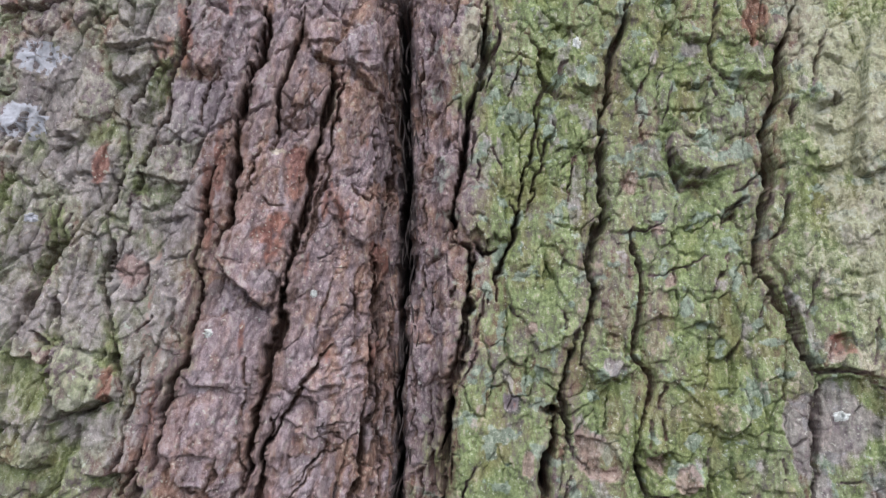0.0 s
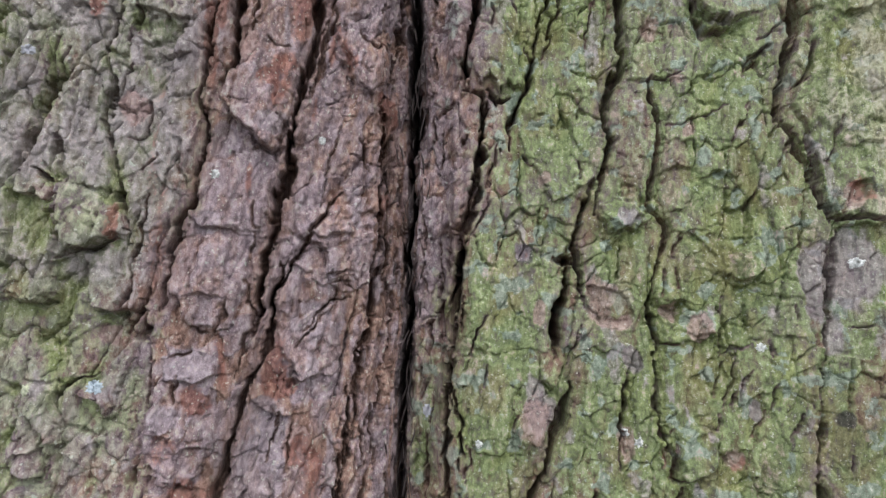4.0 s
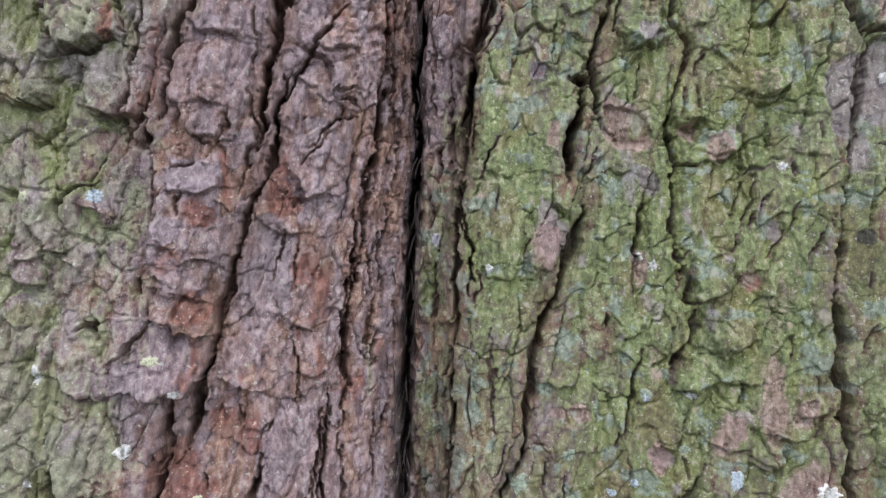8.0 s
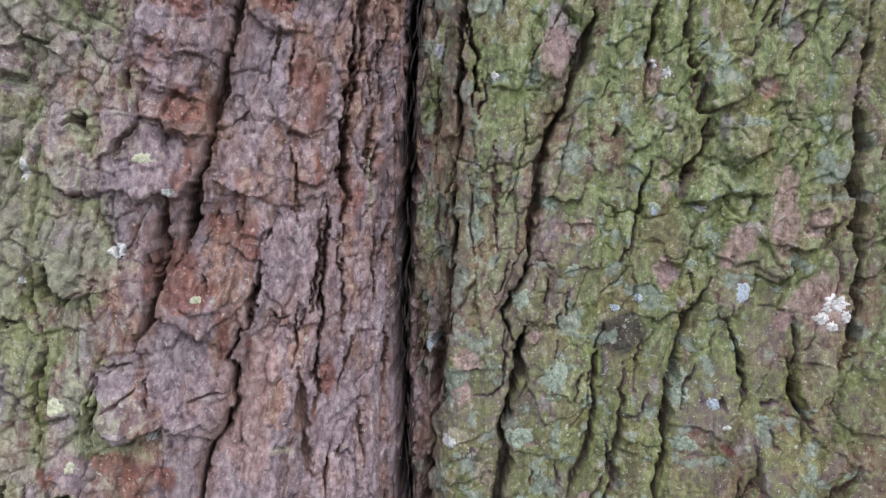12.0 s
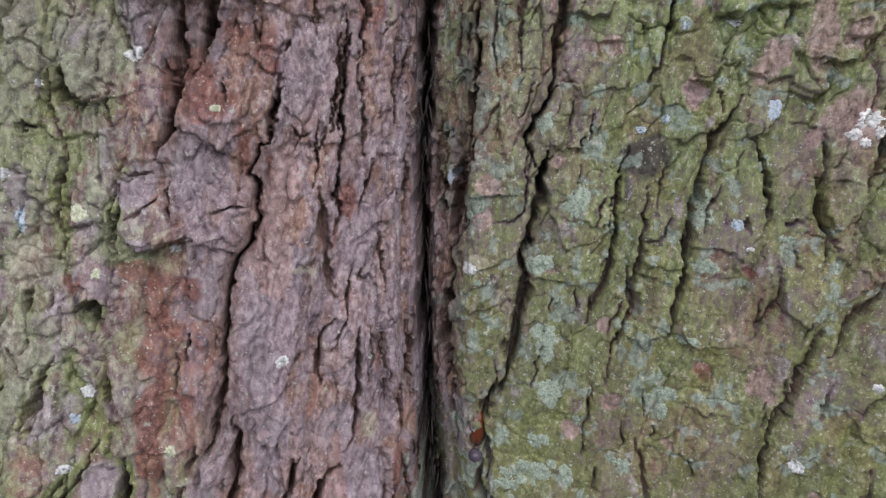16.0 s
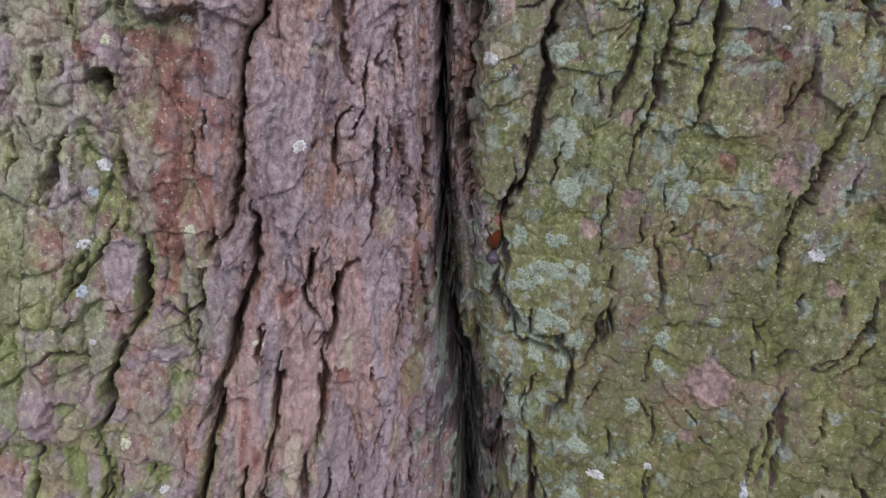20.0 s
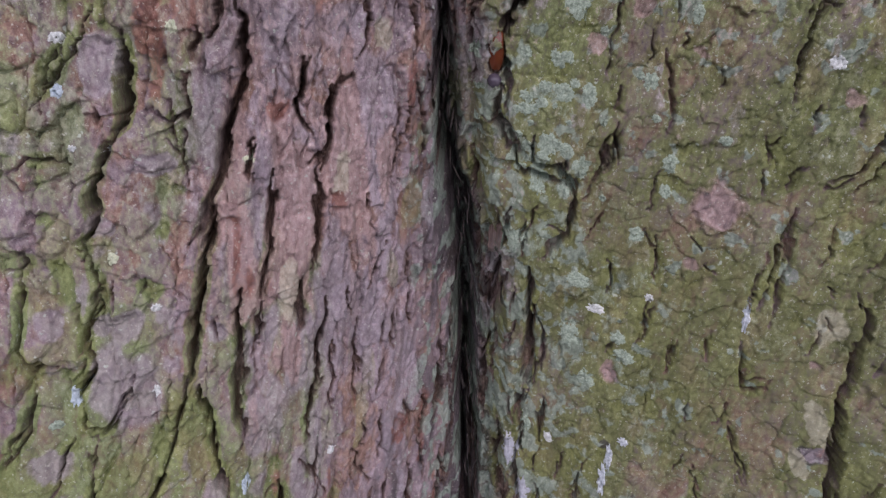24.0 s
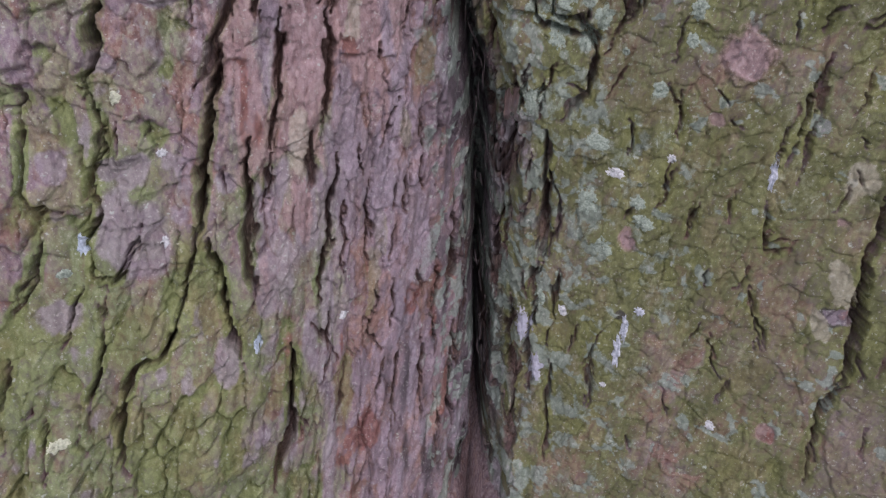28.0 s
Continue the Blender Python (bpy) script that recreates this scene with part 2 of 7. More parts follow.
def face(x, z):
    """The trunk's face without its bark."""
    zc = np.clip(z, 0.22, 1.5)
    xc = np.clip(x, -0.32, 0.32)
    c = cleft_at(zc)
    left, right = stem_front(xc, zc, -0.13, LEFT_STEM), stem_front(xc, zc, 0.13, RIGHT_STEM)
    d = x - c + 0.0022 * lattice(x, zc, 0.012, 0.030, 11) + 0.0015 * lattice(x, zc, 0.006, 0.009, 12) + 0.0008 * lattice(x, zc, 0.0025, 0.0045, 14)
    y = left + (right - left) * soft(d, -0.010, 0.010)
    side = np.where(d < 0, -d, 0.8 * d)
    slit = 0.0020 + 0.0040 * (1 - soft(zc, 0.55, 0.80)) - 0.0024 * (1 - soft(zc, 0.38, 0.55)) + 0.0008 * lattice(zc * 0, zc, 1.0, 0.02, 13)
    y = y + (0.070 + 0.10 * (1 - soft(zc, 0.25, 0.60))) / (1 + (side / slit) ** 4) + 0.008 * np.exp(-side / 0.009) + 0.020 * np.where(d < 0, 0.5 * np.exp(-side / 0.005), np.exp(-side / 0.018))
    y = y + 0.014 * (1 - soft(zc, 0.6, 0.9)) * np.exp(-np.abs(d) / 0.022)
    y = y + (1 - soft(zc, 0.58, 0.80)) * np.where(d < 0, 0.024 * np.exp(d / 0.014), 0.008 * np.exp(-d / 0.010))
    y = y + 0.010 * soft(zc, 1.08, 1.2) * (1 - soft(-d, 0.015, 0.020)) * soft(-d, -0.002, 0.003) + 0.016 * soft(d, -0.002, 0.004) * (1 - soft(d, 0.021, 0.029)) + 0.004 * (1 - soft(-d, 0.012, 0.020)) * soft(-d, -0.004, 0.002)
    return y - 0.25 * np.clip(0.22 - z, 0, 1) + 0.05 * np.clip(z - 1.5, 0, 2) + 6.0 * np.clip(np.abs(x) - 0.31, 0, 1) ** 2


def layers(x, z, sx, sz, seed, n=4, gain=0.5):
    return sum(lattice(x, z, sx / 2 ** k, sz / 2 ** k, seed + k) * gain ** k for k in range(n))


def cells(x, z, sx, sz, seed):
    """Cellular noise: distance to the seam between two cells (in cells), a number for each cell, and the place inside it."""
    r = np.random.RandomState(seed)
    jx, jz, val = r.uniform(0.1, 0.9, (128, 128)), r.uniform(0.1, 0.9, (128, 128)), r.uniform(-1, 1, (128, 128))
    a, b = x / sx + 40, z / sz + 40
    i, j = np.floor(a).astype(int), np.floor(b).astype(int)
    f1, f2 = np.full(x.shape, 9.0), np.full(x.shape, 9.0)
    who, up = np.zeros(x.shape), np.zeros(x.shape)
    for di in (-1, 0, 1):
        for dj in (-1, 0, 1):
            ii, jj = (i + di) % 128, (j + dj) % 128
            dz = j + dj + jz[ii, jj] - b
            d = np.hypot(i + di + jx[ii, jj] - a, dz)
            near = d < f1
            f2 = np.where(near, f1, np.minimum(f2, d))
            who, up = np.where(near, val[ii, jj], who), np.where(near, dz, up)
            f1 = np.where(near, d, f1)
    return f2 - f1, who, up


def facets(x, z, sx, sz, seed, tilt=0.9):
    """Broken plates: distance to the seam (in cells), the height of tilted flat pieces, and two numbers for each piece."""
    r = np.random.RandomState(seed)
    jx, jz = r.uniform(0.06, 0.94, (128, 128)).ravel(), r.uniform(0.06, 0.94, (128, 128)).ravel()
    rise, lean_x, lean_z, other = r.uniform(-1, 1, (4, 128 * 128))
    a, b = x / sx + 40, z / sz + 40
    i, j = np.floor(a).astype(np.int32), np.floor(b).astype(np.int32)
    f1, f2 = np.full(x.shape, 9.0), np.full(x.shape, 9.0)
    who, bx, bz = np.zeros(x.shape, np.int32), np.zeros(x.shape), np.zeros(x.shape)
    for di in (-1, 0, 1):
        for dj in (-1, 0, 1):
            k = ((i + di) % 128) * 128 + (j + dj) % 128
            dx, dz = a - i - di - jx[k], b - j - dj - jz[k]
            d = np.hypot(dx, dz)
            near = d < f1
            f2 = np.where(near, f1, np.minimum(f2, d))
            who, bx, bz = np.where(near, k, who), np.where(near, dx, bx), np.where(near, dz, bz)
            f1 = np.where(near, d, f1)
    return f2 - f1, rise[who] + tilt * (lean_x[who] * bx + (lean_z[who] - 0.5) * bz), rise[who], other[who]


def terraces(a, n, crisp=0.22):
    """Flakes lying in layers: the same relief, cut into n steps with steep rims."""
    f = a * n
    k = np.floor(f)
    return (k + soft(f - k, 0.5 - crisp, 0.5 + crisp)) / n


STEP = 0.0007
X0, X1, Z0, Z1 = -0.305, 0.305, 0.25, 1.465
gx, gz = np.arange(X0, X1, STEP), np.arange(Z0, Z1, STEP)
NX, NZ = len(gx), len(gz)
GX, GZ = np.meshgrid(gx, gz, indexing="ij")
WX = GX + 0.0013 * lattice(GX, GZ, 0.014, 0.022, 1) + 0.0009 * lattice(GX, GZ, 0.005, 0.008, 2) + 0.0008 * lattice(GX, GZ, 0.0022, 0.0026, 3)
WZ = GZ + 0.0024 * lattice(GX, GZ, 0.013, 0.012, 4) + 0.0015 * lattice(GX, GZ, 0.005, 0.006, 5) + 0.0008 * lattice(GX, GZ, 0.0022, 0.0024, 6)
JX = GX + 0.0019 * lattice(GX, GZ, 0.02, 0.027, 7) + 0.0011 * lattice(GX, GZ, 0.009, 0.0125, 8) + 0.0010 * lattice(GX, GZ, 0.0048, 0.0072, 15) + 0.0007 * lattice(GX, GZ, 0.0023, 0.0030, 16)
JZ = WZ + 0.0010 * lattice(GX, GZ, 0.008, 0.008, 9)
_, jag, _ = cells(GX, GZ, 0.0042, 0.0065, 17)
_, jag2, _ = cells(GX, GZ, 0.010, 0.017, 18)
JX = JX + 0.0009 * jag + 0.0010 * jag2
JZ = JZ + 0.0007 * jag2
AWAY = GX - cleft_at(GZ)
COLUMN = soft(AWAY, -0.165, -0.125) * (1 - soft(AWAY, 0.02, 0.05))
UPPER = soft(GZ, 0.75, 1.05)


def grain_shift(z):
    """How far the fibres have wandered sideways at a height: left stem, right stem."""
    h = np.linspace(0.2, 1.5, 40)
    left = np.interp(h, (0.2, 0.5, 0.65, 0.85, 1.05, 1.3), (0.15, 0.10, 0.06, 0.06, 0.17, 0.27))
    right = np.interp(h, (0.2, 0.5, 0.65, 0.9, 1.05, 1.3), (0.38, 0.38, 0.34, 0.27, 0.18, 0.08))
    return [np.interp(z, h, np.cumsum(k) * (h[1] - h[0])) for k in (left, right)]


shift_left, shift_right = grain_shift(GZ)
FX = WX - shift_left - (shift_right - shift_left) * soft(AWAY, -0.01, 0.01)
FZ = WZ

# relief in metres, outwards
H = 0.0026 * layers(WX, WZ, 0.06, 0.13, 10)
H += (0.0008 + 0.0013 * COLUMN) * layers(FX, FZ, 0.0050, 0.080, 20, 3)
H += 0.0011 * terraces(layers(FX, FZ, 0.014, 0.040, 52, 4), 3.0, 0.05) * (0.6 + 0.4 * UPPER)
H += 0.0006 * terraces(layers(FX, FZ, 0.0060, 0.017, 56, 4), 2.5, 0.08)
H += 0.00022 * layers(GX, GZ, 0.0036, 0.0030, 50, 2) + 0.00004 * np.random.RandomState(51).normal(0, 1, GX.shape)
calm = 1 - 0.55 * COLUMN * (1 - UPPER)
firm = 1 - (1 - UPPER) * (0.12 + 0.43 * soft(AWAY, -0.01, 0.05))
seam_a, strip_rise, who, who_a = facets(FX, FZ, 0.021, 0.075, 30)
seam_b, plate_rise, tint_b, shade_b = facets(FX, FZ, 0.0140, 0.0260, 40)
seam_c, chip_rise, who2, shade_c = facets(FX, FZ, 0.0066, 0.0080, 42)
flaky = soft(lattice(GX, GZ, 0.045, 0.060, 33), -0.35, 0.35)
FLAKES = (0.0017 * strip_rise + 0.0013 * plate_rise * calm + 0.0006 * chip_rise * (0.35 + 0.65 * flaky) * calm) * firm
FLAKES -= 0.0060 * (1 - soft(seam_a, 0.0, 0.060)) * soft(lattice(GX, GZ, 0.020, 0.034, 31), 0.0, 0.35) * firm
FLAKES -= 0.0042 * (1 - soft(seam_b, 0.0, 0.085)) * soft(lattice(GX, GZ, 0.014, 0.012, 41) + 0.12 * soft(AWAY, 0.02, 0.06), 0.20, 0.40) * firm * calm
FLAKES -= 0.0020 * (1 - soft(seam_c, 0.0, 0.16)) * soft(lattice(GX, GZ, 0.011, 0.010, 43) + 0.15 * soft(AWAY, 0.02, 0.06), 0.33, 0.55) * firm * calm
seam_s, strip_s, tint_s, shade_s = facets(FX, FZ, 0.0080, 0.034, 44)
strips = COLUMN * (1 - 0.45 * UPPER)
FLAKES += strips * (0.0016 * strip_s - 0.0052 * (1 - soft(seam_s, 0.0, 0.20)) * soft(lattice(GX, GZ, 0.012, 0.026, 45), 0.0, 0.3))
seam_r, ridge, tint_r, shade_r = facets(FX, FZ, 0.019, 0.150, 47, 0.6)
ridged = (1 - soft(AWAY, -0.03, -0.015)) * soft(GZ, 0.85, 1.1)
FLAKES += ridged * (0.0030 * ridge - 0.0080 * (1 - soft(seam_r, 0.0, 0.13)) * soft(lattice(GX, GZ, 0.05, 0.045, 54), -0.1, 0.3))
lump, wholump, uplump = cells(FX, FZ, 0.0150, 0.0300, 46)
lumps = (1 - 0.45 * soft(GZ, 0.6, 0.85)) * (1 - soft(AWAY, -0.17, -0.12))
FLAKES += lumps * (0.0022 * np.sqrt(np.clip(lump, 0, 1)) + 0.0030 * wholump + 0.0022 * uplump - 0.0065 * (1 - soft(lump, 0.0, 0.10)) * soft(lattice(GX, GZ, 0.03, 0.04, 47), -0.15, 0.25))
splinter = layers(WX - cleft_at(GZ) + 0.003 * lattice(GX, GZ, 0.03, 0.05, 48), WZ, 0.0080, 0.085, 49, 4)
H += (0.0085 - 0.003 * UPPER) * terraces(splinter, 2.5, 0.2) * np.exp(-(AWAY / (0.034 - 0.008 * UPPER)) ** 2) * soft(np.abs(AWAY), 0.002 + 0.002 * UPPER, 0.009)
knob, whoknob, upknob = cells(FX, FZ, 0.0115, 0.0135, 140)
FLAKES += (1 - soft(GZ, 0.62, 0.85)) * soft(AWAY, 0.01, 0.04) * (0.0014 * np.sqrt(np.clip(knob, 0, 1)) + 0.0009 * whoknob + 0.0010 * upknob)
TINT = np.clip(0.35 * who_a + 0.50 * tint_b + 0.25 * who2 + 0.5 * strips * tint_s, -1, 1)
SHADE = np.clip(0.35 * who + 0.50 * shade_b + 0.40 * shade_c * (0.4 + 0.6 * flaky) + 0.4 * strips * shade_s, -1, 1)
NEAR = np.zeros(GX.shape)


def span(points, reach):
    """The piece of the grid within reach of a line."""
    xs, zs = [p[0] / 1000 for p in points], [p[1] / 1000 for p in points]
    i0, i1 = np.searchsorted(gx, (min(xs) - reach, max(xs) + reach))
    j0, j1 = np.searchsorted(gz, (min(zs) - reach, max(zs) + reach))
    return slice(i0, i1), slice(j0, j1)


def along(points, at):
    """Distance from a line, on which side of it (1: left of its way), and how far from its ends, in metres."""
    x, z = JX[at], JZ[at]
    best, side, run, total = np.full(x.shape, 9.0), np.ones(x.shape), np.zeros(x.shape), 0.0
    for (ax, az), (bx, bz) in zip(points, points[1:]):
        ax, az, bx, bz = ax / 1000, az / 1000, bx / 1000, bz / 1000
        dx, dz = bx - ax, bz - az
        size = math.hypot(dx, dz) + 1e-9
        t = np.clip(((x - ax) * dx + (z - az) * dz) / size ** 2, 0, 1)
        d = np.hypot(x - ax - t * dx, z - az - t * dz)
        near = d < best
        best = np.where(near, d, best)
        side = np.where(near, np.sign(dx * (z - az) - dz * (x - ax)), side)
        run = np.where(near, total + t * size, run)
        total += size
    return best, side, np.minimum(run, total - run), total


def crack(width, depth, *points):
    """A fissure in the bark, width from its middle to its lip and depth in millimetres."""
    middle = sum(p[1] for p in points) / len(points) / 1000
    w, deep = (0.78 + (0.36 if depth > 7 else 0.04) * (1 - float(soft(middle, 0.65, 1.0)))) * width / 1000, max(depth, 4.5) / 1000
    at = span(points, 5 * w + 0.022)
    if H[at].size:
        d, lip, end, total = along(points, at)
        taper = 0.35 + 0.65 * soft(end, 0, min(0.02, total / 2))
        wide = w * taper * np.clip(0.80 + np.where(lip > 0, 0.85 * layers(GX[at], GZ[at], 0.05, 0.017, 60, 4), 0.85 * layers(GX[at], GZ[at], 0.05, 0.021, 65, 4)), 0.12, 2.0)
        r = d / np.maximum(wide, 0.0006)
        uneven = lip * layers(GX[at], GZ[at], 0.09, 0.045, 68, 2)
        H[at] -= deep * taper * ((2.1 - 0.5 * UPPER[at]) / (1 + r ** 10) + 0.05 * np.exp(-r / 1.6) + (0.09 if depth >= 11 else 0.045) * np.exp(-d / 0.007))
        H[at] += 0.10 * min(deep, 0.012) * taper * uneven * np.exp(-d / 0.012)
        NEAR[at] = np.maximum(NEAR[at], np.exp(-(d / 0.013) ** 2))
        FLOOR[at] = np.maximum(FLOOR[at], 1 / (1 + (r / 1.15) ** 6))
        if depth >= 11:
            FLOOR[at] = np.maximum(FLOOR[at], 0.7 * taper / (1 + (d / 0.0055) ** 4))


def ledge(width, rise, *points):
    """The broken edge of a flake; the side to the left of its way stands proud by rise millimetres."""
    w, up = width / 1000, 0.65 * rise / 1000
    at = span(points, 0.060)
    if H[at].size:
        d, side, end, total = along(points, at)
        taper = 0.3 + 0.7 * soft(end, 0, min(0.016, total / 2))
        s = d * side
        NEAR[at] = np.maximum(NEAR[at], np.exp(-(d / 0.013) ** 2))
        H[at] += up * taper * (soft(s, -0.0004, 0.0012) * np.exp(-np.maximum(s, 0) / 0.018) * 1.9 - 1.0 * np.exp(-np.maximum(-s, 0) / 0.006) * (s < 0.0004))
        H[at] -= (0.0018 + 0.15 * up) * taper / (1 + (np.abs(s + 0.0006) / np.maximum(w, 0.0009)) ** 4)


def flake(x, z, rx, rz, turn, rise):
    """A scale of bark lying on the rest: a steep ragged rim, thickest along its lower edge; all in millimetres."""
    at = span([(x - rx, z - rz), (x + rx, z + rz)], 0.018)
    if H[at].size:
        c, s = math.cos(radians(turn)), math.sin(radians(turn))
        dx, dz = JX[at] - x / 1000, JZ[at] - z / 1000
        u, v = (dx * c + dz * s) / rx * 1000, (dz * c - dx * s) / rz * 1000
        r = (np.abs(u) ** 3 + np.abs(v) ** 3) ** (1 / 3) + 0.13 * layers(GX[at], GZ[at], 0.013, 0.017, 130, 4)
        m = 1 - soft(r, 0.93, 0.93 + 1.6 / min(rx, rz))
        H[at] += 0.55 * rise / 1000 * m * (0.75 - 0.55 * np.clip(v, -1, 1))
        NEAR[at] = np.maximum(NEAR[at], 0.7 * m)


def slab(rise, hue, *points):
    """A broken plate of bark with a many-cornered outline, thickest at its lower edge; rise in millimetres, hue from rusty (-1) to lilac or green (1)."""
    at = span(points, 0.008)
    if H[at].size:
        x, z = JX[at], JZ[at]
        off, inside = np.full(x.shape, 9.0), np.zeros(x.shape, bool)
        for (ax, az), (bx, bz) in zip(points, points[1:] + points[:1]):
            ax, az, bx, bz = ax / 1000, az / 1000, bx / 1000, bz / 1000
            dx, dz = bx - ax, bz - az
            t = np.clip(((x - ax) * dx + (z - az) * dz) / (dx * dx + dz * dz + 1e-12), 0, 1)
            off = np.minimum(off, np.hypot(x - ax - t * dx, z - az - t * dz))
            inside ^= ((az > z) != (bz > z)) & (x < ax + (z - az) * dx / (dz if abs(dz) > 1e-9 else 1e-9))
        off = np.where(inside, off, -off)
        low, high = min(p[1] for p in points) / 1000, max(p[1] for p in points) / 1000
        m = soft(off, -0.0003, 0.0009)
        fall = np.clip((high - z) / (high - low), 0, 1)
        H[at] += rise / 1000 * (m * (0.35 + 0.75 * (fall if rise > 0 else 1 - fall)) - 0.35 * np.exp(-np.abs(np.minimum(off, 0)) / 0.0016) * (off < 0))
        PLAIN[at] = np.maximum(PLAIN[at], m)
        TINT[at] += (np.clip(hue + 0.35 * TINT[at], -1, 1) - TINT[at]) * 0.8 * m
        SHADE[at] += (0.25 + 0.5 * SHADE[at] - SHADE[at]) * 0.7 * m


PLAIN = np.zeros(GX.shape)
FLOOR = np.zeros(GX.shape)
slab(3, 0.1, (-206, 1412), (-172, 1417), (-171, 1403), (-185, 1399), (-202, 1400))
slab(2.5, 0.0, (-199, 1392), (-177, 1397), (-176, 1386), (-188, 1379), (-197, 1385))
slab(1.5, 0.9, (-168, 1381), (-156, 1387), (-145, 1383), (-151, 1355), (-157, 1348), (-168, 1352))
slab(4, 0.0, (-228, 1355), (-213, 1358), (-210, 1346), (-226, 1343))
slab(1.5, -0.6, (-207, 1342), (-194, 1344), (-199, 1319), (-209, 1317))
slab(2, 0.2, (-183, 1337), (-154, 1346), (-156, 1316), (-176, 1315), (-181, 1322))
slab(3, -0.1, (-155, 1412), (-137, 1418), (-139, 1397), (-150, 1389), (-158, 1399))
slab(2.5, 0.1, (-226, 1260), (-200, 1265), (-196, 1221), (-215, 1219))
slab(4, 0.0, (-227, 1222), (-207, 1219), (-189, 1215), (-189, 1190), (-205, 1187), (-216, 1186), (-223, 1200))
slab(3, -0.2, (-210, 1183), (-183, 1186), (-180, 1161), (-183, 1148), (-202, 1155))
slab(5, -0.2, (-118, 1336), (-96, 1353), (-87, 1345), (-94, 1310), (-101, 1283), (-106, 1247), (-114, 1245), (-123, 1254), (-133, 1264), (-137, 1276), (-130, 1304))
slab(4.5, 0.3, (-147, 1236), (-110, 1246), (-107, 1227), (-116, 1200), (-123, 1164), (-133, 1139), (-158, 1143), (-166, 1169), (-154, 1202))
slab(4, 0.1, (-91, 1435), (-67, 1441), (-69, 1421), (-81, 1417), (-88, 1422))
slab(3.5, 0.2, (-66, 1426), (-45, 1439), (-43, 1413), (-52, 1404), (-62, 1408))
slab(3, -0.1, (-74, 1324), (-61, 1328), (-48, 1320), (-44, 1300), (-54, 1286), (-67, 1296), (-75, 1309))
slab(2.5, 0.1, (-97, 1195), (-82, 1184), (-53, 1190), (-53, 1164), (-69, 1156), (-99, 1178))
slab(2, -0.3, (-54, 1288), (-36, 1295), (-34, 1272), (-49, 1264))
slab(5, 0.3, (16, 1367), (37, 1395), (41, 1361), (39, 1323), (41, 1287), (32, 1293), (29, 1283), (21, 1296), (18, 1287), (12, 1299), (12, 1337))
slab(2.5, -0.2, (-14, 1321), (6, 1329), (9, 1289), (2, 1278), (-12, 1281))
slab(3.5, 0.4, (227, 1413), (247, 1429), (293, 1436), (264, 1202), (253, 1202), (242, 1207), (230, 1204), (221, 1224), (217, 1256), (210, 1276), (223, 1315), (222, 1351))
slab(2, 0.2, (157, 1368), (186, 1365), (186, 1334), (168, 1330), (153, 1341))
slab(2.5, 0.3, (208, 1317), (219, 1319), (220, 1303), (211, 1289), (205, 1296))
slab(2.5, 0.5, (86, 1425), (109, 1434), (111, 1403), (103, 1389), (88, 1392))
slab(2, 0.4, (182, 1413), (221, 1415), (219, 1399), (201, 1398), (184, 1402))
slab(2, 0.5, (110, 1317), (148, 1323), (186, 1318), (188, 1303), (149, 1296), (124, 1295), (109, 1296))
slab(1.5, 0.3, (124, 1289), (160, 1293), (180, 1281), (178, 1256), (133, 1252), (125, 1271))
slab(2.5, 0.6, (41, 1263), (61, 1260), (75, 1263), (94, 1256), (93, 1227), (64, 1216), (46, 1241))
slab(3, 0.4, (90, 1214), (110, 1216), (124, 1206), (115, 1199), (99, 1198))
slab(2, 0.3, (128, 1227), (153, 1229), (156, 1199), (134, 1195))
slab(2.5, 0.4, (170, 1182), (190, 1200), (190, 1173), (177, 1167))
slab(1.5, 0.6, (9, 1178), (63, 1181), (68, 1163), (58, 1122), (13, 1122))
slab(2, 0.0, (-223, 1093), (-217, 1111), (-205, 1117), (-197, 1096), (-199, 1080), (-219, 1093))
slab(3, 0.1, (-248, 1081), (-236, 1087), (-229, 1081), (-230, 1063), (-245, 1061))
slab(2.5, 0.6, (-171, 1095), (-158, 1097), (-159, 1082), (-173, 1082))
slab(2.5, 0.2, (-173, 1079), (-142, 1073), (-146, 1055), (-158, 1051), (-174, 1058))
slab(3.5, -0.7, (-173, 1048), (-159, 1050), (-140, 1053), (-142, 1037), (-153, 1026), (-172, 1036))
slab(3, 0.1, (-188, 1053), (-174, 1052), (-176, 1029), (-192, 1017), (-194, 1032))
slab(3, 0.3, (-177, 1021), (-152, 1023), (-148, 997), (-158, 994), (-177, 997))
slab(2, 0.7, (-167, 1132), (-155, 1126), (-138, 1134), (-135, 1110), (-163, 1109))
slab(3, 0.2, (-215, 1016), (-192, 1020), (-190, 1000), (-200, 998), (-215, 1002))
slab(2.5, 0.1, (-95, 1207), (-58, 1218), (-53, 1192), (-62, 1166), (-77, 1166), (-81, 1186), (-94, 1188))
slab(2.5, -0.2, (-108, 1139), (-75, 1150), (-69, 1109), (-93, 1102), (-105, 1119))
slab(2.5, -0.5, (-120, 1103), (-99, 1104), (-97, 1086), (-108, 1085), (-121, 1094))
slab(2, -0.4, (-99, 1093), (-71, 1091), (-72, 1050), (-87, 1028), (-104, 1034), (-99, 1063))
slab(2, 0.2, (-136, 1028), (-107, 1031), (-104, 1004), (-121, 991), (-138, 1006))
slab(2.5, -0.5, (39, 1091), (58, 1101), (60, 1069), (39, 1058))
slab(4, 0.4, (135, 1081), (159, 1079), (156, 1056), (141, 1048), (132, 1065))
slab(3, 0.5, (140, 1044), (164, 1049), (170, 1024), (151, 1018))
slab(3, 0.5, (129, 1012), (155, 1020), (157, 1004), (142, 995), (125, 994))
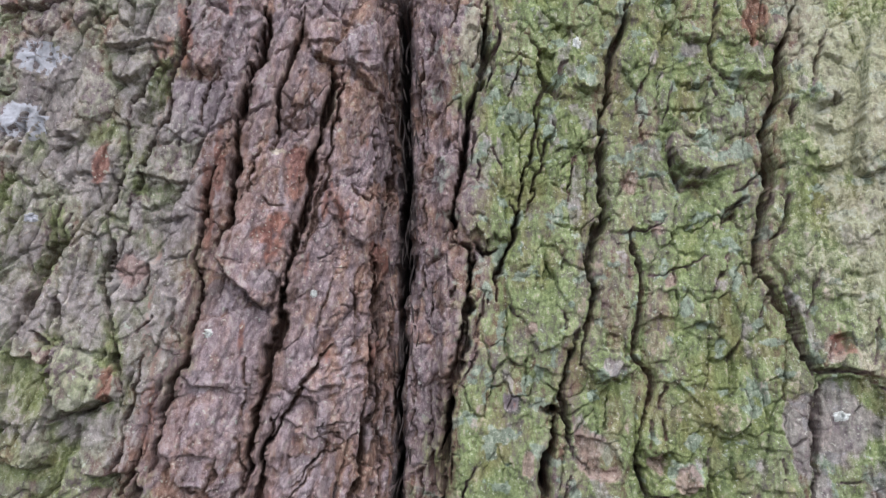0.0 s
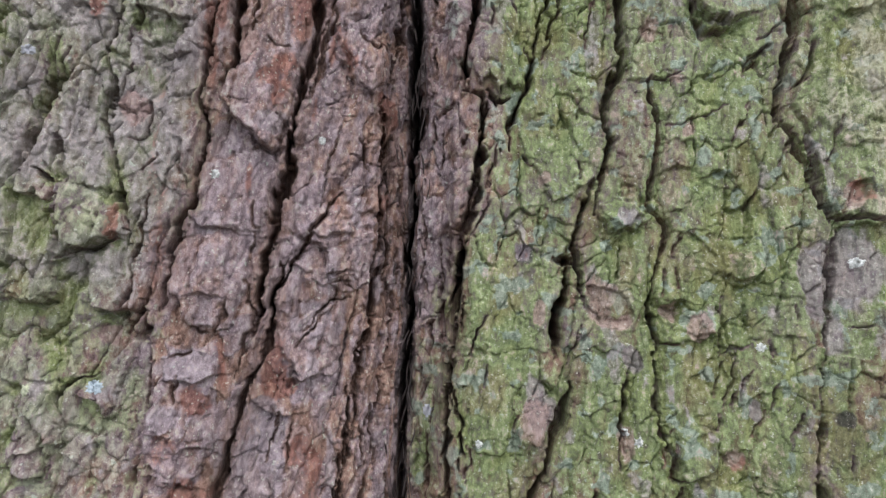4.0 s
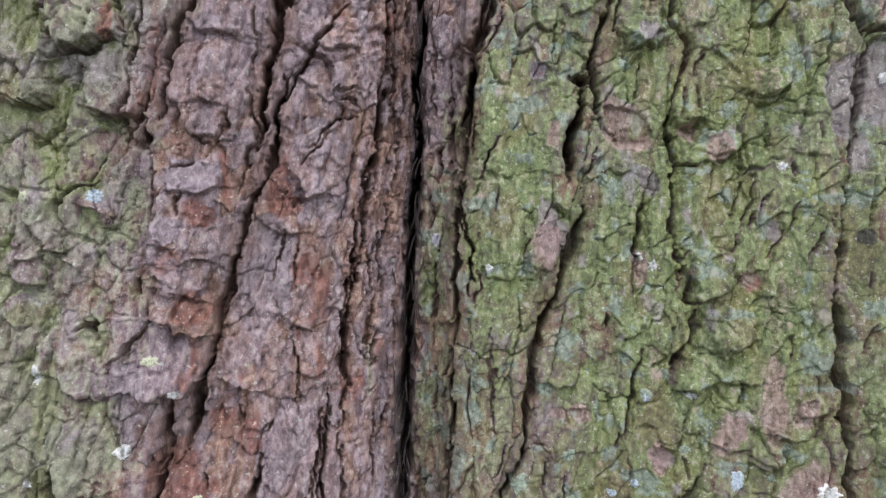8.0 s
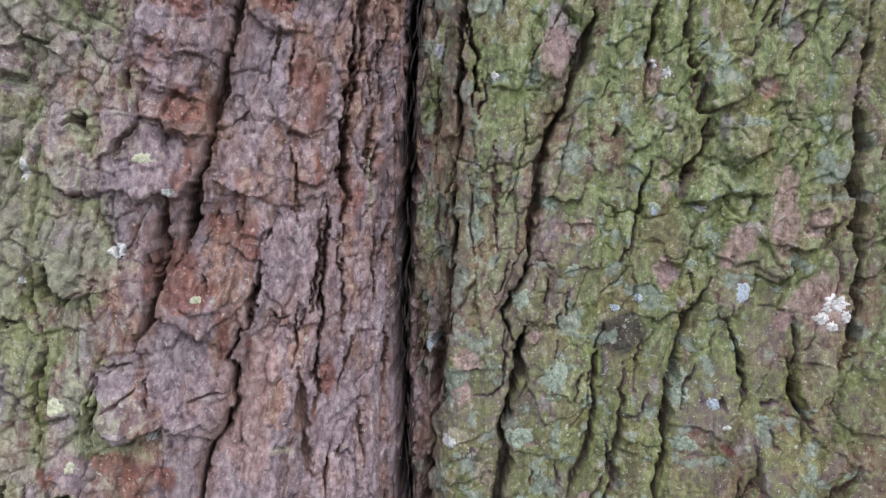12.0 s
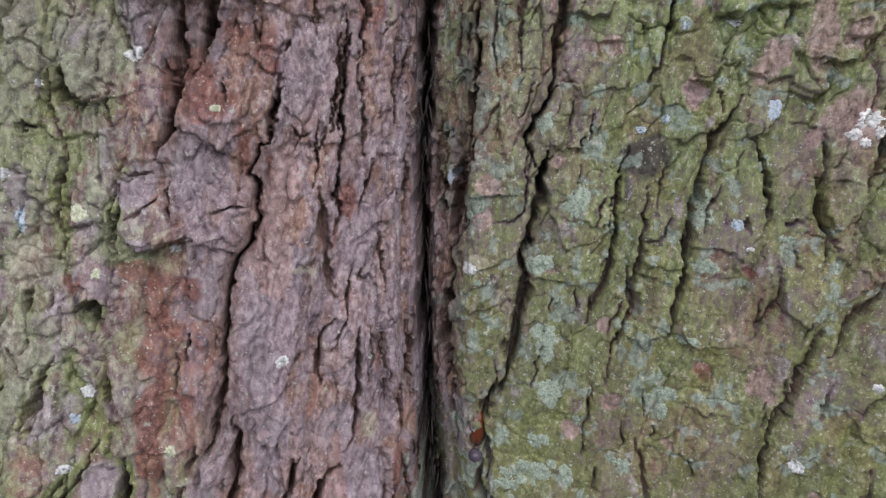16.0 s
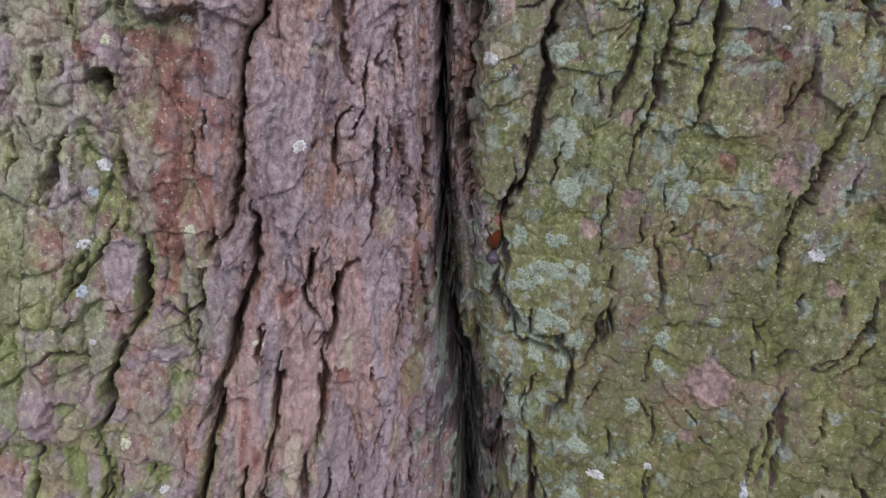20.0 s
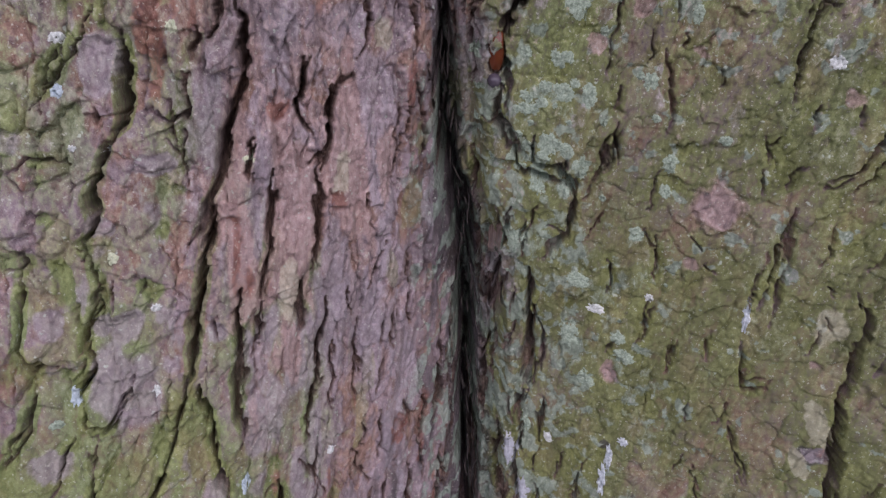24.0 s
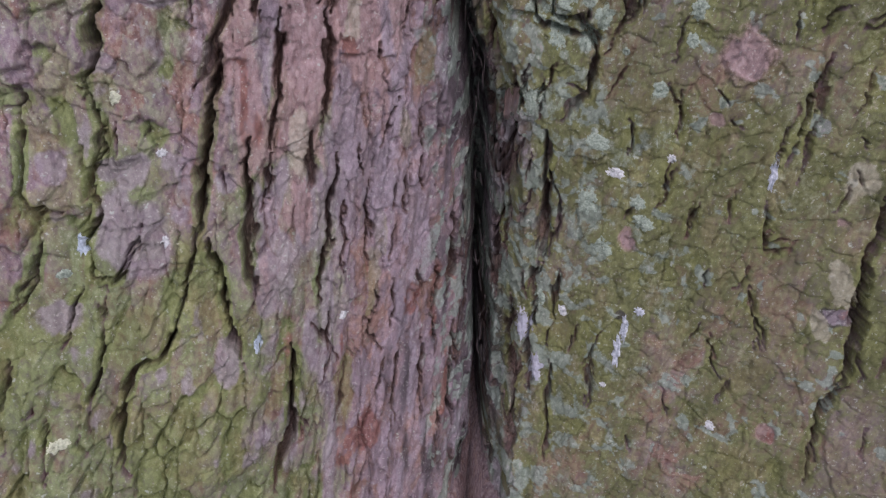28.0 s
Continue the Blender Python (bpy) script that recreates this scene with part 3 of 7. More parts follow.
slab(3, 0.3, (91, 1216), (112, 1221), (120, 1209), (106, 1199), (92, 1203))
slab(2.5, 0.1, (123, 1152), (161, 1147), (161, 1132), (126, 1128))
slab(2, 0.4, (163, 1139), (197, 1143), (202, 1107), (173, 1093), (164, 1119))
slab(2, 0.3, (83, 1131), (113, 1127), (106, 1094), (80, 1083))
slab(2, 0.5, (11, 1120), (46, 1124), (39, 1093), (29, 1055), (12, 1058))
slab(3, 0.2, (192, 995), (208, 1000), (210, 990), (200, 984), (192, 986))
slab(3, -0.1, (173, 1186), (189, 1194), (190, 1172), (177, 1170))
slab(3.5, 0.1, (-198, 904), (-171, 909), (-129, 893), (-130, 873), (-138, 863), (-166, 872), (-183, 867), (-193, 881))
slab(3, -0.5, (-165, 959), (-138, 959), (-118, 958), (-120, 935), (-146, 920), (-168, 935))
slab(2.5, -0.3, (-118, 1036), (-103, 1031), (-81, 1033), (-79, 998), (-98, 989), (-116, 993))
slab(3.5, -0.1, (-218, 965), (-202, 963), (-203, 946), (-215, 950))
slab(2.5, 0.5, (-191, 1016), (-151, 1015), (-151, 996), (-178, 997), (-191, 1001))
slab(2, 0.5, (-4, 908), (26, 916), (30, 880), (26, 851), (-5, 834), (-10, 878))
slab(2, 0.6, (-13, 860), (26, 858), (24, 821), (-8, 807), (-16, 833))
slab(2.5, 0.5, (46, 996), (80, 1001), (82, 954), (57, 946), (45, 966))
slab(2.5, 0.5, (45, 910), (76, 916), (80, 871), (54, 853), (40, 881))
slab(2.5, 0.6, (123, 896), (156, 921), (164, 882), (153, 861), (124, 865))
slab(2, 0.2, (171, 857), (210, 879), (212, 854), (188, 826), (172, 835))
slab(3, 0.4, (177, 978), (197, 982), (199, 973), (179, 968))
slab(2.5, 0.3, (212, 898), (229, 907), (230, 877), (207, 879))
slab(3, 0.1, (190, 916), (208, 922), (211, 901), (197, 882), (189, 897))
slab(2, 0.3, (-115, 980), (-92, 988), (-73, 957), (-73, 923), (-97, 914), (-112, 942))
slab(3, 0.6, (-15, 889), (22, 897), (28, 874), (22, 811), (21, 765), (8, 741), (-11, 763), (-18, 820))
slab(4, 0.2, (-162, 743), (-147, 764), (-142, 757), (-144, 735), (-159, 731))
slab(2, -0.3, (-195, 867), (-146, 861), (-151, 796), (-161, 752), (-193, 758), (-203, 796))
slab(2.5, 0.6, (-141, 857), (-106, 848), (-106, 815), (-119, 774), (-140, 768), (-145, 802))
slab(2.5, -0.2, (-97, 827), (-75, 827), (-75, 789), (-94, 779))
slab(2.5, 0.7, (30, 854), (58, 859), (76, 850), (74, 833), (33, 836))
slab(3, 0.6, (9, 734), (68, 741), (75, 700), (56, 651), (29, 667), (13, 681))
slab(2, 0.4, (91, 890), (122, 889), (120, 851), (92, 848))
slab(2, 0.4, (127, 845), (146, 854), (152, 809), (122, 803))
slab(2, 0.3, (170, 869), (191, 868), (192, 825), (175, 832))
slab(2.5, 0.2, (-7, 670), (17, 665), (30, 649), (28, 611), (1, 592))
slab(2.5, 0.2, (-220, 755), (-199, 759), (-199, 720), (-219, 717))
slab(2.5, 0.1, (-227, 606), (-197, 605), (-193, 577), (-211, 555), (-226, 543), (-232, 575))
slab(2.5, 0.1, (-258, 630), (-232, 622), (-232, 587), (-251, 583), (-261, 600))
slab(2.5, 0.3, (-159, 661), (-133, 655), (-138, 601), (-151, 577), (-167, 596))
slab(2.5, 0.8, (-129, 671), (-105, 672), (-106, 634), (-116, 608), (-135, 600))
slab(2, 0.7, (-98, 714), (-66, 721), (-55, 684), (-68, 637), (-99, 646))
slab(2.5, 0.7, (9, 713), (58, 715), (69, 680), (57, 652), (28, 659), (11, 684))
slab(2, -0.3, (130, 649), (150, 661), (156, 641), (138, 633))
slab(2.5, 0.2, (-172, 554), (-154, 555), (-157, 503), (-167, 492))
slab(2, 0.5, (-228, 608), (-196, 608), (-196, 577), (-221, 545), (-233, 560))
slab(2.5, 0.0, (-268, 543), (-244, 541), (-250, 507), (-276, 495))
slab(2.5, 0.2, (-251, 521), (-235, 542), (-232, 488), (-245, 466))
slab(2, -0.2, (198, 476), (228, 507), (228, 473), (209, 449))
slab(2.5, -0.1, (222, 442), (248, 470), (257, 419), (232, 400))
flake(-213, 1216, 15, 33, -8, 3)
flake(-197, 1167, 13, 18, 0, 2.5)
flake(-182, 1266, 7, 15, 0, 2)
flake(-170, 1310, 14, 19, -10, 2.5)
flake(-152, 1366, 14, 23, -5, 2)
flake(-54, 1314, 12, 27, 0, 3)
flake(-131, 1223, 20, 28, -10, 2.5)
flake(-142, 1169, 18, 27, -8, 2.5)
flake(-78, 1223, 21, 32, -8, 2)
flake(-78, 1154, 22, 32, -10, 2)
flake(-249, 1272, 14, 24, 0, 2.5)
flake(-234, 1171, 13, 16, 0, 3)
flake(-114, 1284, 16, 37, -14, 2.5)
flake(-204, 1197, 15, 11, 0, 3)
flake(-198, 1161, 12, 14, 0, 2.5)
flake(-238, 1166, 14, 9, 0, 3)
flake(-149, 1187, 17, 28, -8, 2.5)
flake(-152, 1119, 14, 13, 0, 3)
flake(-155, 1077, 17, 11, 0, 2)
flake(-152, 1040, 13, 11, 0, 3)
flake(-170, 1015, 25, 17, 0, 3)
flake(-189, 1076, 12, 23, 0, 2.5)
flake(-205, 1044, 12, 12, 0, 2)
flake(-203, 1014, 15, 13, 0, 2.5)
flake(-208, 979, 14, 21, 0, 2)
flake(-89, 1200, 21, 13, 0, 2)
flake(-86, 1152, 16, 23, -5, 2.5)
flake(-86, 1113, 14, 12, 0, 2)
flake(-86, 1074, 14, 36, -3, 2.5)
flake(-90, 1010, 13, 18, 0, 2.5)
flake(-122, 1021, 14, 27, -5, 2)
flake(-144, 950, 15, 15, 0, 2.5)
flake(48, 1084, 11, 20, 0, 2.5)
flake(147, 1066, 14, 18, 0, 3)
flake(202, 1112, 14, 9, 0, 2)
flake(180, 1177, 12, 10, 0, 2.5)
flake(154, 1146, 11, 11, 0, 2)
flake(134, 1166, 11, 13, 0, 2)
flake(200, 1075, 17, 26, 0, 2)
flake(92, 1091, 14, 22, -8, 1.5)
flake(22, 1014, 16, 31, 0, 1.5)
flake(90, 1037, 12, 21, -8, 2)
flake(122, 1038, 9, 17, -5, 2)
flake(-164, 894, 35, 27, 0, 3)
flake(-186, 938, 14, 23, 0, 2.5)
flake(-143, 952, 14, 18, 0, 3)
flake(-194, 778, 12, 19, 0, 2.5)
flake(-154, 752, 9, 18, -10, 3)
flake(-138, 733, 9, 31, -5, 2)
flake(-207, 960, 11, 15, 0, 3)
flake(-213, 897, 11, 15, 0, 2)
flake(-118, 847, 12, 50, -5, 2)
flake(-87, 816, 8, 21, -12, 2.5)
flake(8, 862, 16, 33, -5, 2)
flake(60, 865, 14, 25, -10, 2)
flake(142, 873, 17, 25, -10, 2)
flake(184, 847, 16, 23, 0, 2.5)
flake(107, 817, 11, 18, -5, 2)
flake(55, 727, 15, 19, -8, 1.5)
flake(95, 757, 11, 22, -10, 1.5)
flake(-194, 696, 14, 10, 0, 2.5)
flake(-244, 607, 17, 19, 0, 3)
flake(-210, 598, 17, 25, 0, 3)
flake(-224, 560, 11, 17, 0, 2)
flake(-200, 644, 13, 17, 0, 2)
flake(-249, 668, 11, 21, 0, 3)
flake(-256, 534, 13, 14, 0, 2.5)
flake(-214, 520, 16, 15, 0, 2.5)
flake(-151, 638, 9, 36, -5, 2.5)
flake(-115, 662, 12, 52, 0, 2)
flake(-128, 546, 16, 53, -4, 2)
flake(37, 640, 18, 17, 0, 2.5)
flake(28, 609, 16, 21, 0, 2)
flake(64, 577, 13, 13, 0, 2)
flake(101, 546, 9, 12, 0, 2.5)
flake(29, 505, 10, 52, -4, 2.5)
flake(-87, 530, 13, 47, 0, 1.5)
flake(-57, 456, 15, 56, 0, 1.5)
flake(97, 1365, 11, 16, 0, 2.5)
flake(140, 1379, 14, 20, 0, 2)
flake(169, 1347, 19, 22, 0, 2)
flake(124, 1286, 17, 21, 0, 1.5)
flake(100, 1210, 14, 15, 0, 3)
flake(135, 1170, 12, 18, 0, 3)
flake(167, 1239, 15, 15, 0, 2.5)
flake(177, 1193, 14, 18, 0, 2)
flake(248, 1390, 12, 15, 0, 3)
flake(245, 1226, 15, 25, 0, 3)
flake(157, 1419, 21, 15, 0, 2)
flake(91, 1403, 15, 18, 0, 2.5)
flake(95, 1286, 15, 23, -5, 2)
flake(58, 1290, 15, 27, -8, 1.5)
flake(60, 1224, 16, 26, -5, 2)
flake(112, 1238, 14, 21, -5, 2)
flake(194, 1373, 14, 16, 0, 2)
flake(237, 1288, 18, 29, 0, 1.5)
ledge(0.7, 4, (-277, 1432), (-267, 1426), (-257, 1423), (-239, 1425), (-229, 1429), (-215, 1434))
ledge(0.7, 4, (-209, 1407), (-205, 1402), (-192, 1402), (-180, 1404), (-173, 1406))
ledge(0.7, 4, (-201, 1398), (-198, 1382), (-188, 1381), (-181, 1387), (-171, 1394))
crack(1.7, 9, (-157, 1434), (-160, 1413), (-163, 1397))
crack(1.7, 8, (-173, 1395), (-181, 1381), (-188, 1366), (-190, 1354))
crack(1.7, 10, (-190, 1354), (-192, 1335), (-197, 1316), (-199, 1298), (-200, 1279), (-200, 1259), (-196, 1239), (-192, 1223), (-188, 1197))
crack(2.0, 11, (-223, 1305), (-230, 1286), (-233, 1278), (-236, 1263), (-243, 1244), (-245, 1230))
ledge(0.7, 4, (-233, 1356), (-231, 1347), (-224, 1345), (-217, 1349))
ledge(0.7, 3, (-234, 1340), (-229, 1337), (-217, 1345))
crack(1.0, 5, (-141, 1394), (-146, 1381), (-148, 1369), (-149, 1358))
ledge(0.7, 3, (-158, 1392), (-149, 1390), (-139, 1396))
crack(2.8, 17, (-113, 1436), (-113, 1425), (-116, 1407), (-121, 1389), (-124, 1371), (-129, 1359), (-129, 1332), (-131, 1315), (-135, 1280))
crack(2.3, 15, (-141, 1332), (-145, 1311), (-147, 1283), (-147, 1260), (-151, 1229), (-154, 1214), (-159, 1196), (-164, 1176), (-168, 1158), (-170, 1152))
crack(1.8, 11, (-90, 1437), (-91, 1423), (-97, 1408), (-100, 1397), (-104, 1383), (-105, 1365), (-107, 1351))
crack(3.5, 18, (-73, 1409), (-74, 1395), (-77, 1377), (-81, 1355), (-84, 1334), (-86, 1312), (-92, 1295), (-97, 1272), (-100, 1253), (-105, 1225), (-108, 1199), (-112, 1179), (-118, 1150), (-121, 1133))
ledge(1.1, 5, (-88, 1421), (-83, 1412), (-73, 1409), (-64, 1412))
ledge(1.1, 5, (-62, 1415), (-58, 1401), (-52, 1394), (-45, 1394))
crack(1.1, 6, (-45, 1394), (-44, 1386), (-41, 1381), (-34, 1383))
crack(0.7, 4, (-48, 1375), (-48, 1368), (-46, 1359), (-46, 1337))
crack(1.1, 6, (-62, 1327), (-58, 1320), (-51, 1317), (-45, 1320), (-41, 1314), (-39, 1305), (-41, 1292), (-48, 1280))
ledge(1.1, 5, (-72, 1316), (-69, 1308), (-65, 1295), (-66, 1285))
crack(2.0, 9, (-224, 1253), (-225, 1240), (-226, 1226), (-226, 1213))
ledge(1.0, 6, (-221, 1180), (-215, 1183), (-203, 1188), (-189, 1193))
crack(1.0, 6, (-178, 1270), (-177, 1259), (-179, 1251), (-186, 1251))
crack(1.7, 8, (-172, 1239), (-174, 1233), (-180, 1229))
ledge(1.0, 6, (-133, 1263), (-125, 1258), (-119, 1249), (-111, 1244), (-101, 1249))
ledge(0.7, 3, (-153, 1206), (-147, 1199), (-139, 1197), (-128, 1193))
crack(2.3, 12, (-174, 1162), (-178, 1152), (-182, 1143), (-184, 1134))
crack(1.9, 9, (-174, 1149), (-174, 1134))
ledge(1.0, 5, (-204, 1163), (-198, 1153), (-185, 1148), (-179, 1153))
ledge(0.7, 4, (-97, 1195), (-90, 1190), (-82, 1189), (-79, 1183), (-77, 1170), (-64, 1170))
crack(0.7, 3, (-92, 1135), (-83, 1144), (-77, 1152), (-67, 1153))
crack(1.3, 5, (-137, 1154), (-139, 1144), (-141, 1137))
crack(2.1, 11, (-46, 1281), (-44, 1264), (-46, 1249), (-47, 1225), (-49, 1211))
crack(2.1, 9, (-44, 1207), (-46, 1190), (-44, 1176), (-50, 1162), (-50, 1142))
crack(1.1, 5, (-34, 1210), (-32, 1182), (-33, 1164))
crack(3.0, 16, (31, 1452), (28, 1436), (27, 1412), (23, 1388), (18, 1369), (10, 1346), (8, 1323), (5, 1297), (4, 1282))
crack(3.4, 8, (66, 1416), (69, 1398), (77, 1388), (83, 1410))
crack(1.9, 9, (65, 1374), (59, 1351), (55, 1324), (47, 1297), (43, 1282), (37, 1268), (35, 1249))
crack(2.6, 14, (128, 1456), (123, 1436), (116, 1419), (114, 1403), (108, 1387), (107, 1371), (109, 1359), (104, 1343), (106, 1320), (103, 1298), (99, 1282), (96, 1268), (98, 1253), (94, 1235), (90, 1217), (89, 1206))
crack(1.8, 9, (123, 1298), (123, 1282), (127, 1268), (128, 1249), (125, 1231), (123, 1217), (129, 1203), (131, 1192), (125, 1178), (122, 1158), (122, 1141), (126, 1126))
crack(0.7, 3, (114, 1294), (128, 1296), (136, 1299), (145, 1305))
ledge(1.1, 5, (156, 1367), (151, 1355), (152, 1339), (161, 1331), (173, 1330), (184, 1335))
ledge(1.1, 4, (152, 1331), (160, 1322), (168, 1325), (179, 1329))
ledge(0.8, 3, (161, 1364), (170, 1358), (177, 1360))
crack(1.2, 6, (188, 1456), (186, 1439), (182, 1426), (184, 1414), (182, 1408), (189, 1400), (198, 1399))
crack(0.8, 4, (178, 1398), (183, 1388), (186, 1378))
crack(0.8, 3, (133, 1395), (128, 1383), (130, 1375), (139, 1373))
crack(2.6, 14, (237, 1453), (233, 1436), (226, 1416), (223, 1400), (219, 1380), (212, 1359), (213, 1341), (213, 1330), (207, 1315), (204, 1281), (203, 1267), (208, 1249), (215, 1239))
crack(3.3, 9, (213, 1341), (210, 1322))
crack(1.5, 6, (230, 1380), (228, 1364))
crack(1.4, 6, (220, 1318), (223, 1311), (220, 1296), (213, 1292))
crack(1.5, 6, (197, 1315), (187, 1304), (183, 1293))
ledge(0.7, 4, (243, 1379), (248, 1376), (257, 1378))
ledge(0.7, 4, (279, 1424), (274, 1396), (269, 1369), (264, 1346), (260, 1332), (266, 1329), (274, 1330))
crack(2.5, 12, (20, 1279), (18, 1249), (15, 1224), (10, 1206), (5, 1185), (2, 1154), (1, 1125))
crack(2.5, 12, (86, 1227), (80, 1206), (78, 1188), (79, 1174), (80, 1157))
crack(3.2, 12, (72, 1174), (66, 1154), (64, 1136), (64, 1125))
ledge(1.1, 4, (91, 1206), (98, 1197), (107, 1199))
crack(1.1, 4, (186, 1225), (182, 1214), (179, 1210))
ledge(0.7, 4, (166, 1171), (174, 1166), (183, 1168), (187, 1174))
crack(1.4, 8, (218, 1253), (219, 1239), (222, 1222), (228, 1207), (243, 1204), (254, 1204), (260, 1196))
crack(1.3, 6, (231, 1201), (229, 1185), (225, 1166), (221, 1149), (216, 1132))
crack(0.7, 3, (233, 1144), (244, 1145))
crack(1.4, 6, (262, 1239), (261, 1226), (256, 1212))
ledge(1.2, 6, (-245, 1157), (-231, 1156), (-225, 1162), (-224, 1171))
crack(1.8, 9, (-174, 1152), (-176, 1140), (-176, 1132))
crack(2.1, 10, (-178, 1158), (-182, 1147), (-185, 1139))
ledge(0.9, 4, (-203, 1154), (-198, 1150), (-186, 1149))
crack(1.8, 9, (-220, 1092), (-221, 1101), (-217, 1107), (-206, 1114), (-199, 1117))
ledge(1.2, 6, (-232, 1089), (-228, 1079), (-220, 1075), (-218, 1083))
ledge(1.5, 8, (-244, 1064), (-236, 1061), (-227, 1063), (-225, 1072))
crack(0.9, 4, (-162, 1123), (-154, 1125))
crack(0.9, 5, (-159, 1112), (-159, 1097))
crack(1.5, 6, (-135, 1155), (-137, 1144))
crack(2.8, 12, (-103, 1176), (-107, 1161), (-111, 1145), (-114, 1130), (-117, 1117), (-120, 1105), (-125, 1096), (-128, 1083), (-130, 1071), (-133, 1057), (-137, 1040), (-141, 1025), (-144, 1012), (-148, 997), (-151, 982), (-152, 968))
ledge(0.6, 4, (-104, 1120), (-100, 1115), (-97, 1107), (-93, 1103), (-86, 1106), (-78, 1112))
crack(0.6, 3, (-98, 1126), (-90, 1132), (-83, 1140), (-80, 1145))
crack(0.6, 4, (-78, 1164), (-69, 1162), (-64, 1158))
crack(2.0, 10, (-51, 1157), (-53, 1141), (-57, 1125), (-59, 1106), (-62, 1089), (-64, 1073), (-67, 1053))
crack(1.0, 4, (-98, 1081), (-98, 1067), (-100, 1050))
crack(1.0, 4, (-104, 1089), (-106, 1077), (-108, 1061))
crack(2.7, 8, (-211, 1036), (-199, 1038))
crack(1.2, 6, (-192, 1018), (-186, 1023), (-177, 1031), (-173, 1037))
crack(0.9, 4, (-179, 1053), (-178, 1062), (-176, 1066))
ledge(0.9, 5, (-173, 1037), (-162, 1036), (-161, 1030), (-150, 1030))
ledge(0.9, 5, (-174, 999), (-165, 998), (-156, 995), (-149, 1003))
crack(0.9, 4, (-215, 1003), (-208, 1000), (-200, 997))
crack(2.1, 12, (-163, 998), (-164, 983), (-164, 968), (-166, 956), (-167, 944), (-168, 937), (-171, 929), (-176, 924), (-178, 917))
crack(2.4, 8, (-217, 966), (-219, 956), (-222, 948))
ledge(0.9, 5, (-217, 963), (-214, 952), (-207, 945), (-199, 947))
crack(2.9, 12, (-238, 937), (-237, 934))
crack(1.9, 8, (-115, 959), (-117, 944), (-120, 935), (-122, 925), (-127, 917), (-129, 909))
crack(1.3, 5, (-128, 986), (-126, 972))
crack(1.3, 5, (-110, 981), (-113, 970))
crack(2.0, 8, (-67, 1040), (-70, 1020), (-71, 1007), (-72, 994), (-74, 967))
crack(1.3, 8, (-80, 995), (-81, 978), (-83, 962), (-84, 942), (-84, 922), (-83, 901))
crack(1.3, 5, (-95, 931), (-96, 918), (-95, 910))
crack(2.1, 12, (4, 1191), (3, 1175), (1, 1159), (0, 1139), (-1, 1126), (-4, 1109), (-4, 1093), (-5, 1075), (-5, 1043), (-6, 1004), (-6, 957), (-8, 914), (-11, 883))
crack(1.4, 6, (4, 1079), (5, 1059), (4, 1047))
crack(3.6, 12, (63, 1182), (76, 1177))
crack(3.0, 14, (70, 1178), (70, 1163), (67, 1150), (64, 1140), (63, 1127), (62, 1115))
crack(1.3, 7, (78, 1176), (80, 1163), (82, 1149))
crack(2.7, 15, (74, 1105), (71, 1090), (66, 1077), (61, 1063), (58, 1048), (50, 1031), (46, 1009), (43, 991), (41, 970), (41, 958), (36, 945), (30, 932), (26, 921))
crack(1.4, 6, (27, 921), (30, 910), (27, 895))
crack(2.8, 14, (40, 918), (38, 904), (36, 891))
crack(1.3, 8, (121, 1160), (121, 1144), (125, 1127), (125, 1108), (125, 1085), (127, 1072), (131, 1062), (133, 1049))
crack(0.7, 4, (125, 1126), (133, 1128), (140, 1128))
crack(1.7, 8, (108, 1109), (107, 1098), (105, 1084), (103, 1068), (103, 1050))
ledge(1.0, 4, (147, 1131), (153, 1132), (161, 1137))
crack(0.6, 3, (162, 1121), (166, 1125), (178, 1129))
crack(0.6, 3, (188, 1131), (192, 1123))
ledge(1.0, 5, (167, 1171), (177, 1169), (186, 1172), (187, 1178))
crack(1.3, 7, (227, 1190), (226, 1174), (223, 1159), (219, 1143), (218, 1128), (216, 1115), (214, 1103))
crack(3.1, 14, (214, 1100), (213, 1081), (212, 1066), (213, 1053), (216, 1041), (215, 1029), (211, 1016), (211, 1007), (215, 998), (215, 986), (216, 973), (217, 961), (215, 943), (212, 916))
crack(1.6, 6, (161, 1089), (158, 1079))
crack(1.0, 4, (171, 1102), (168, 1095))
ledge(1.0, 5, (125, 998), (127, 994), (139, 994), (148, 998))
crack(2.7, 8, (138, 1043), (138, 1033), (134, 1020), (128, 1011), (126, 999))
ledge(1.0, 4, (146, 1020), (156, 1016), (164, 1021), (168, 1031))
ledge(1.0, 4, (118, 1018), (126, 1015), (134, 1023), (135, 1033))
crack(1.4, 8, (108, 1018), (109, 1011), (104, 997), (103, 987), (100, 977), (97, 969))
crack(1.3, 7, (188, 1032), (188, 1018))
ledge(1.0, 4, (177, 972), (185, 969), (196, 972), (201, 984))
ledge(0.6, 4, (173, 956), (178, 953), (183, 957), (184, 965))
crack(1.7, 9, (142, 954), (139, 941), (135, 933), (132, 923), (129, 913), (126, 901))
crack(1.3, 5, (157, 936), (155, 923), (160, 914), (163, 907))
ledge(0.7, 3, (109, 925), (118, 923), (128, 929))
crack(1.3, 6, (188, 929), (189, 919))
crack(1.8, 10, (-167, 955), (-168, 941), (-171, 932), (-175, 927))
crack(0.9, 5, (-178, 925), (-179, 916))
crack(0.6, 3, (-180, 911), (-187, 909), (-195, 910))
crack(3.4, 12, (-239, 939), (-239, 936))
crack(1.4, 7, (-213, 953), (-207, 947), (-202, 950))
crack(0.9, 4, (-224, 924), (-222, 914), (-225, 903))
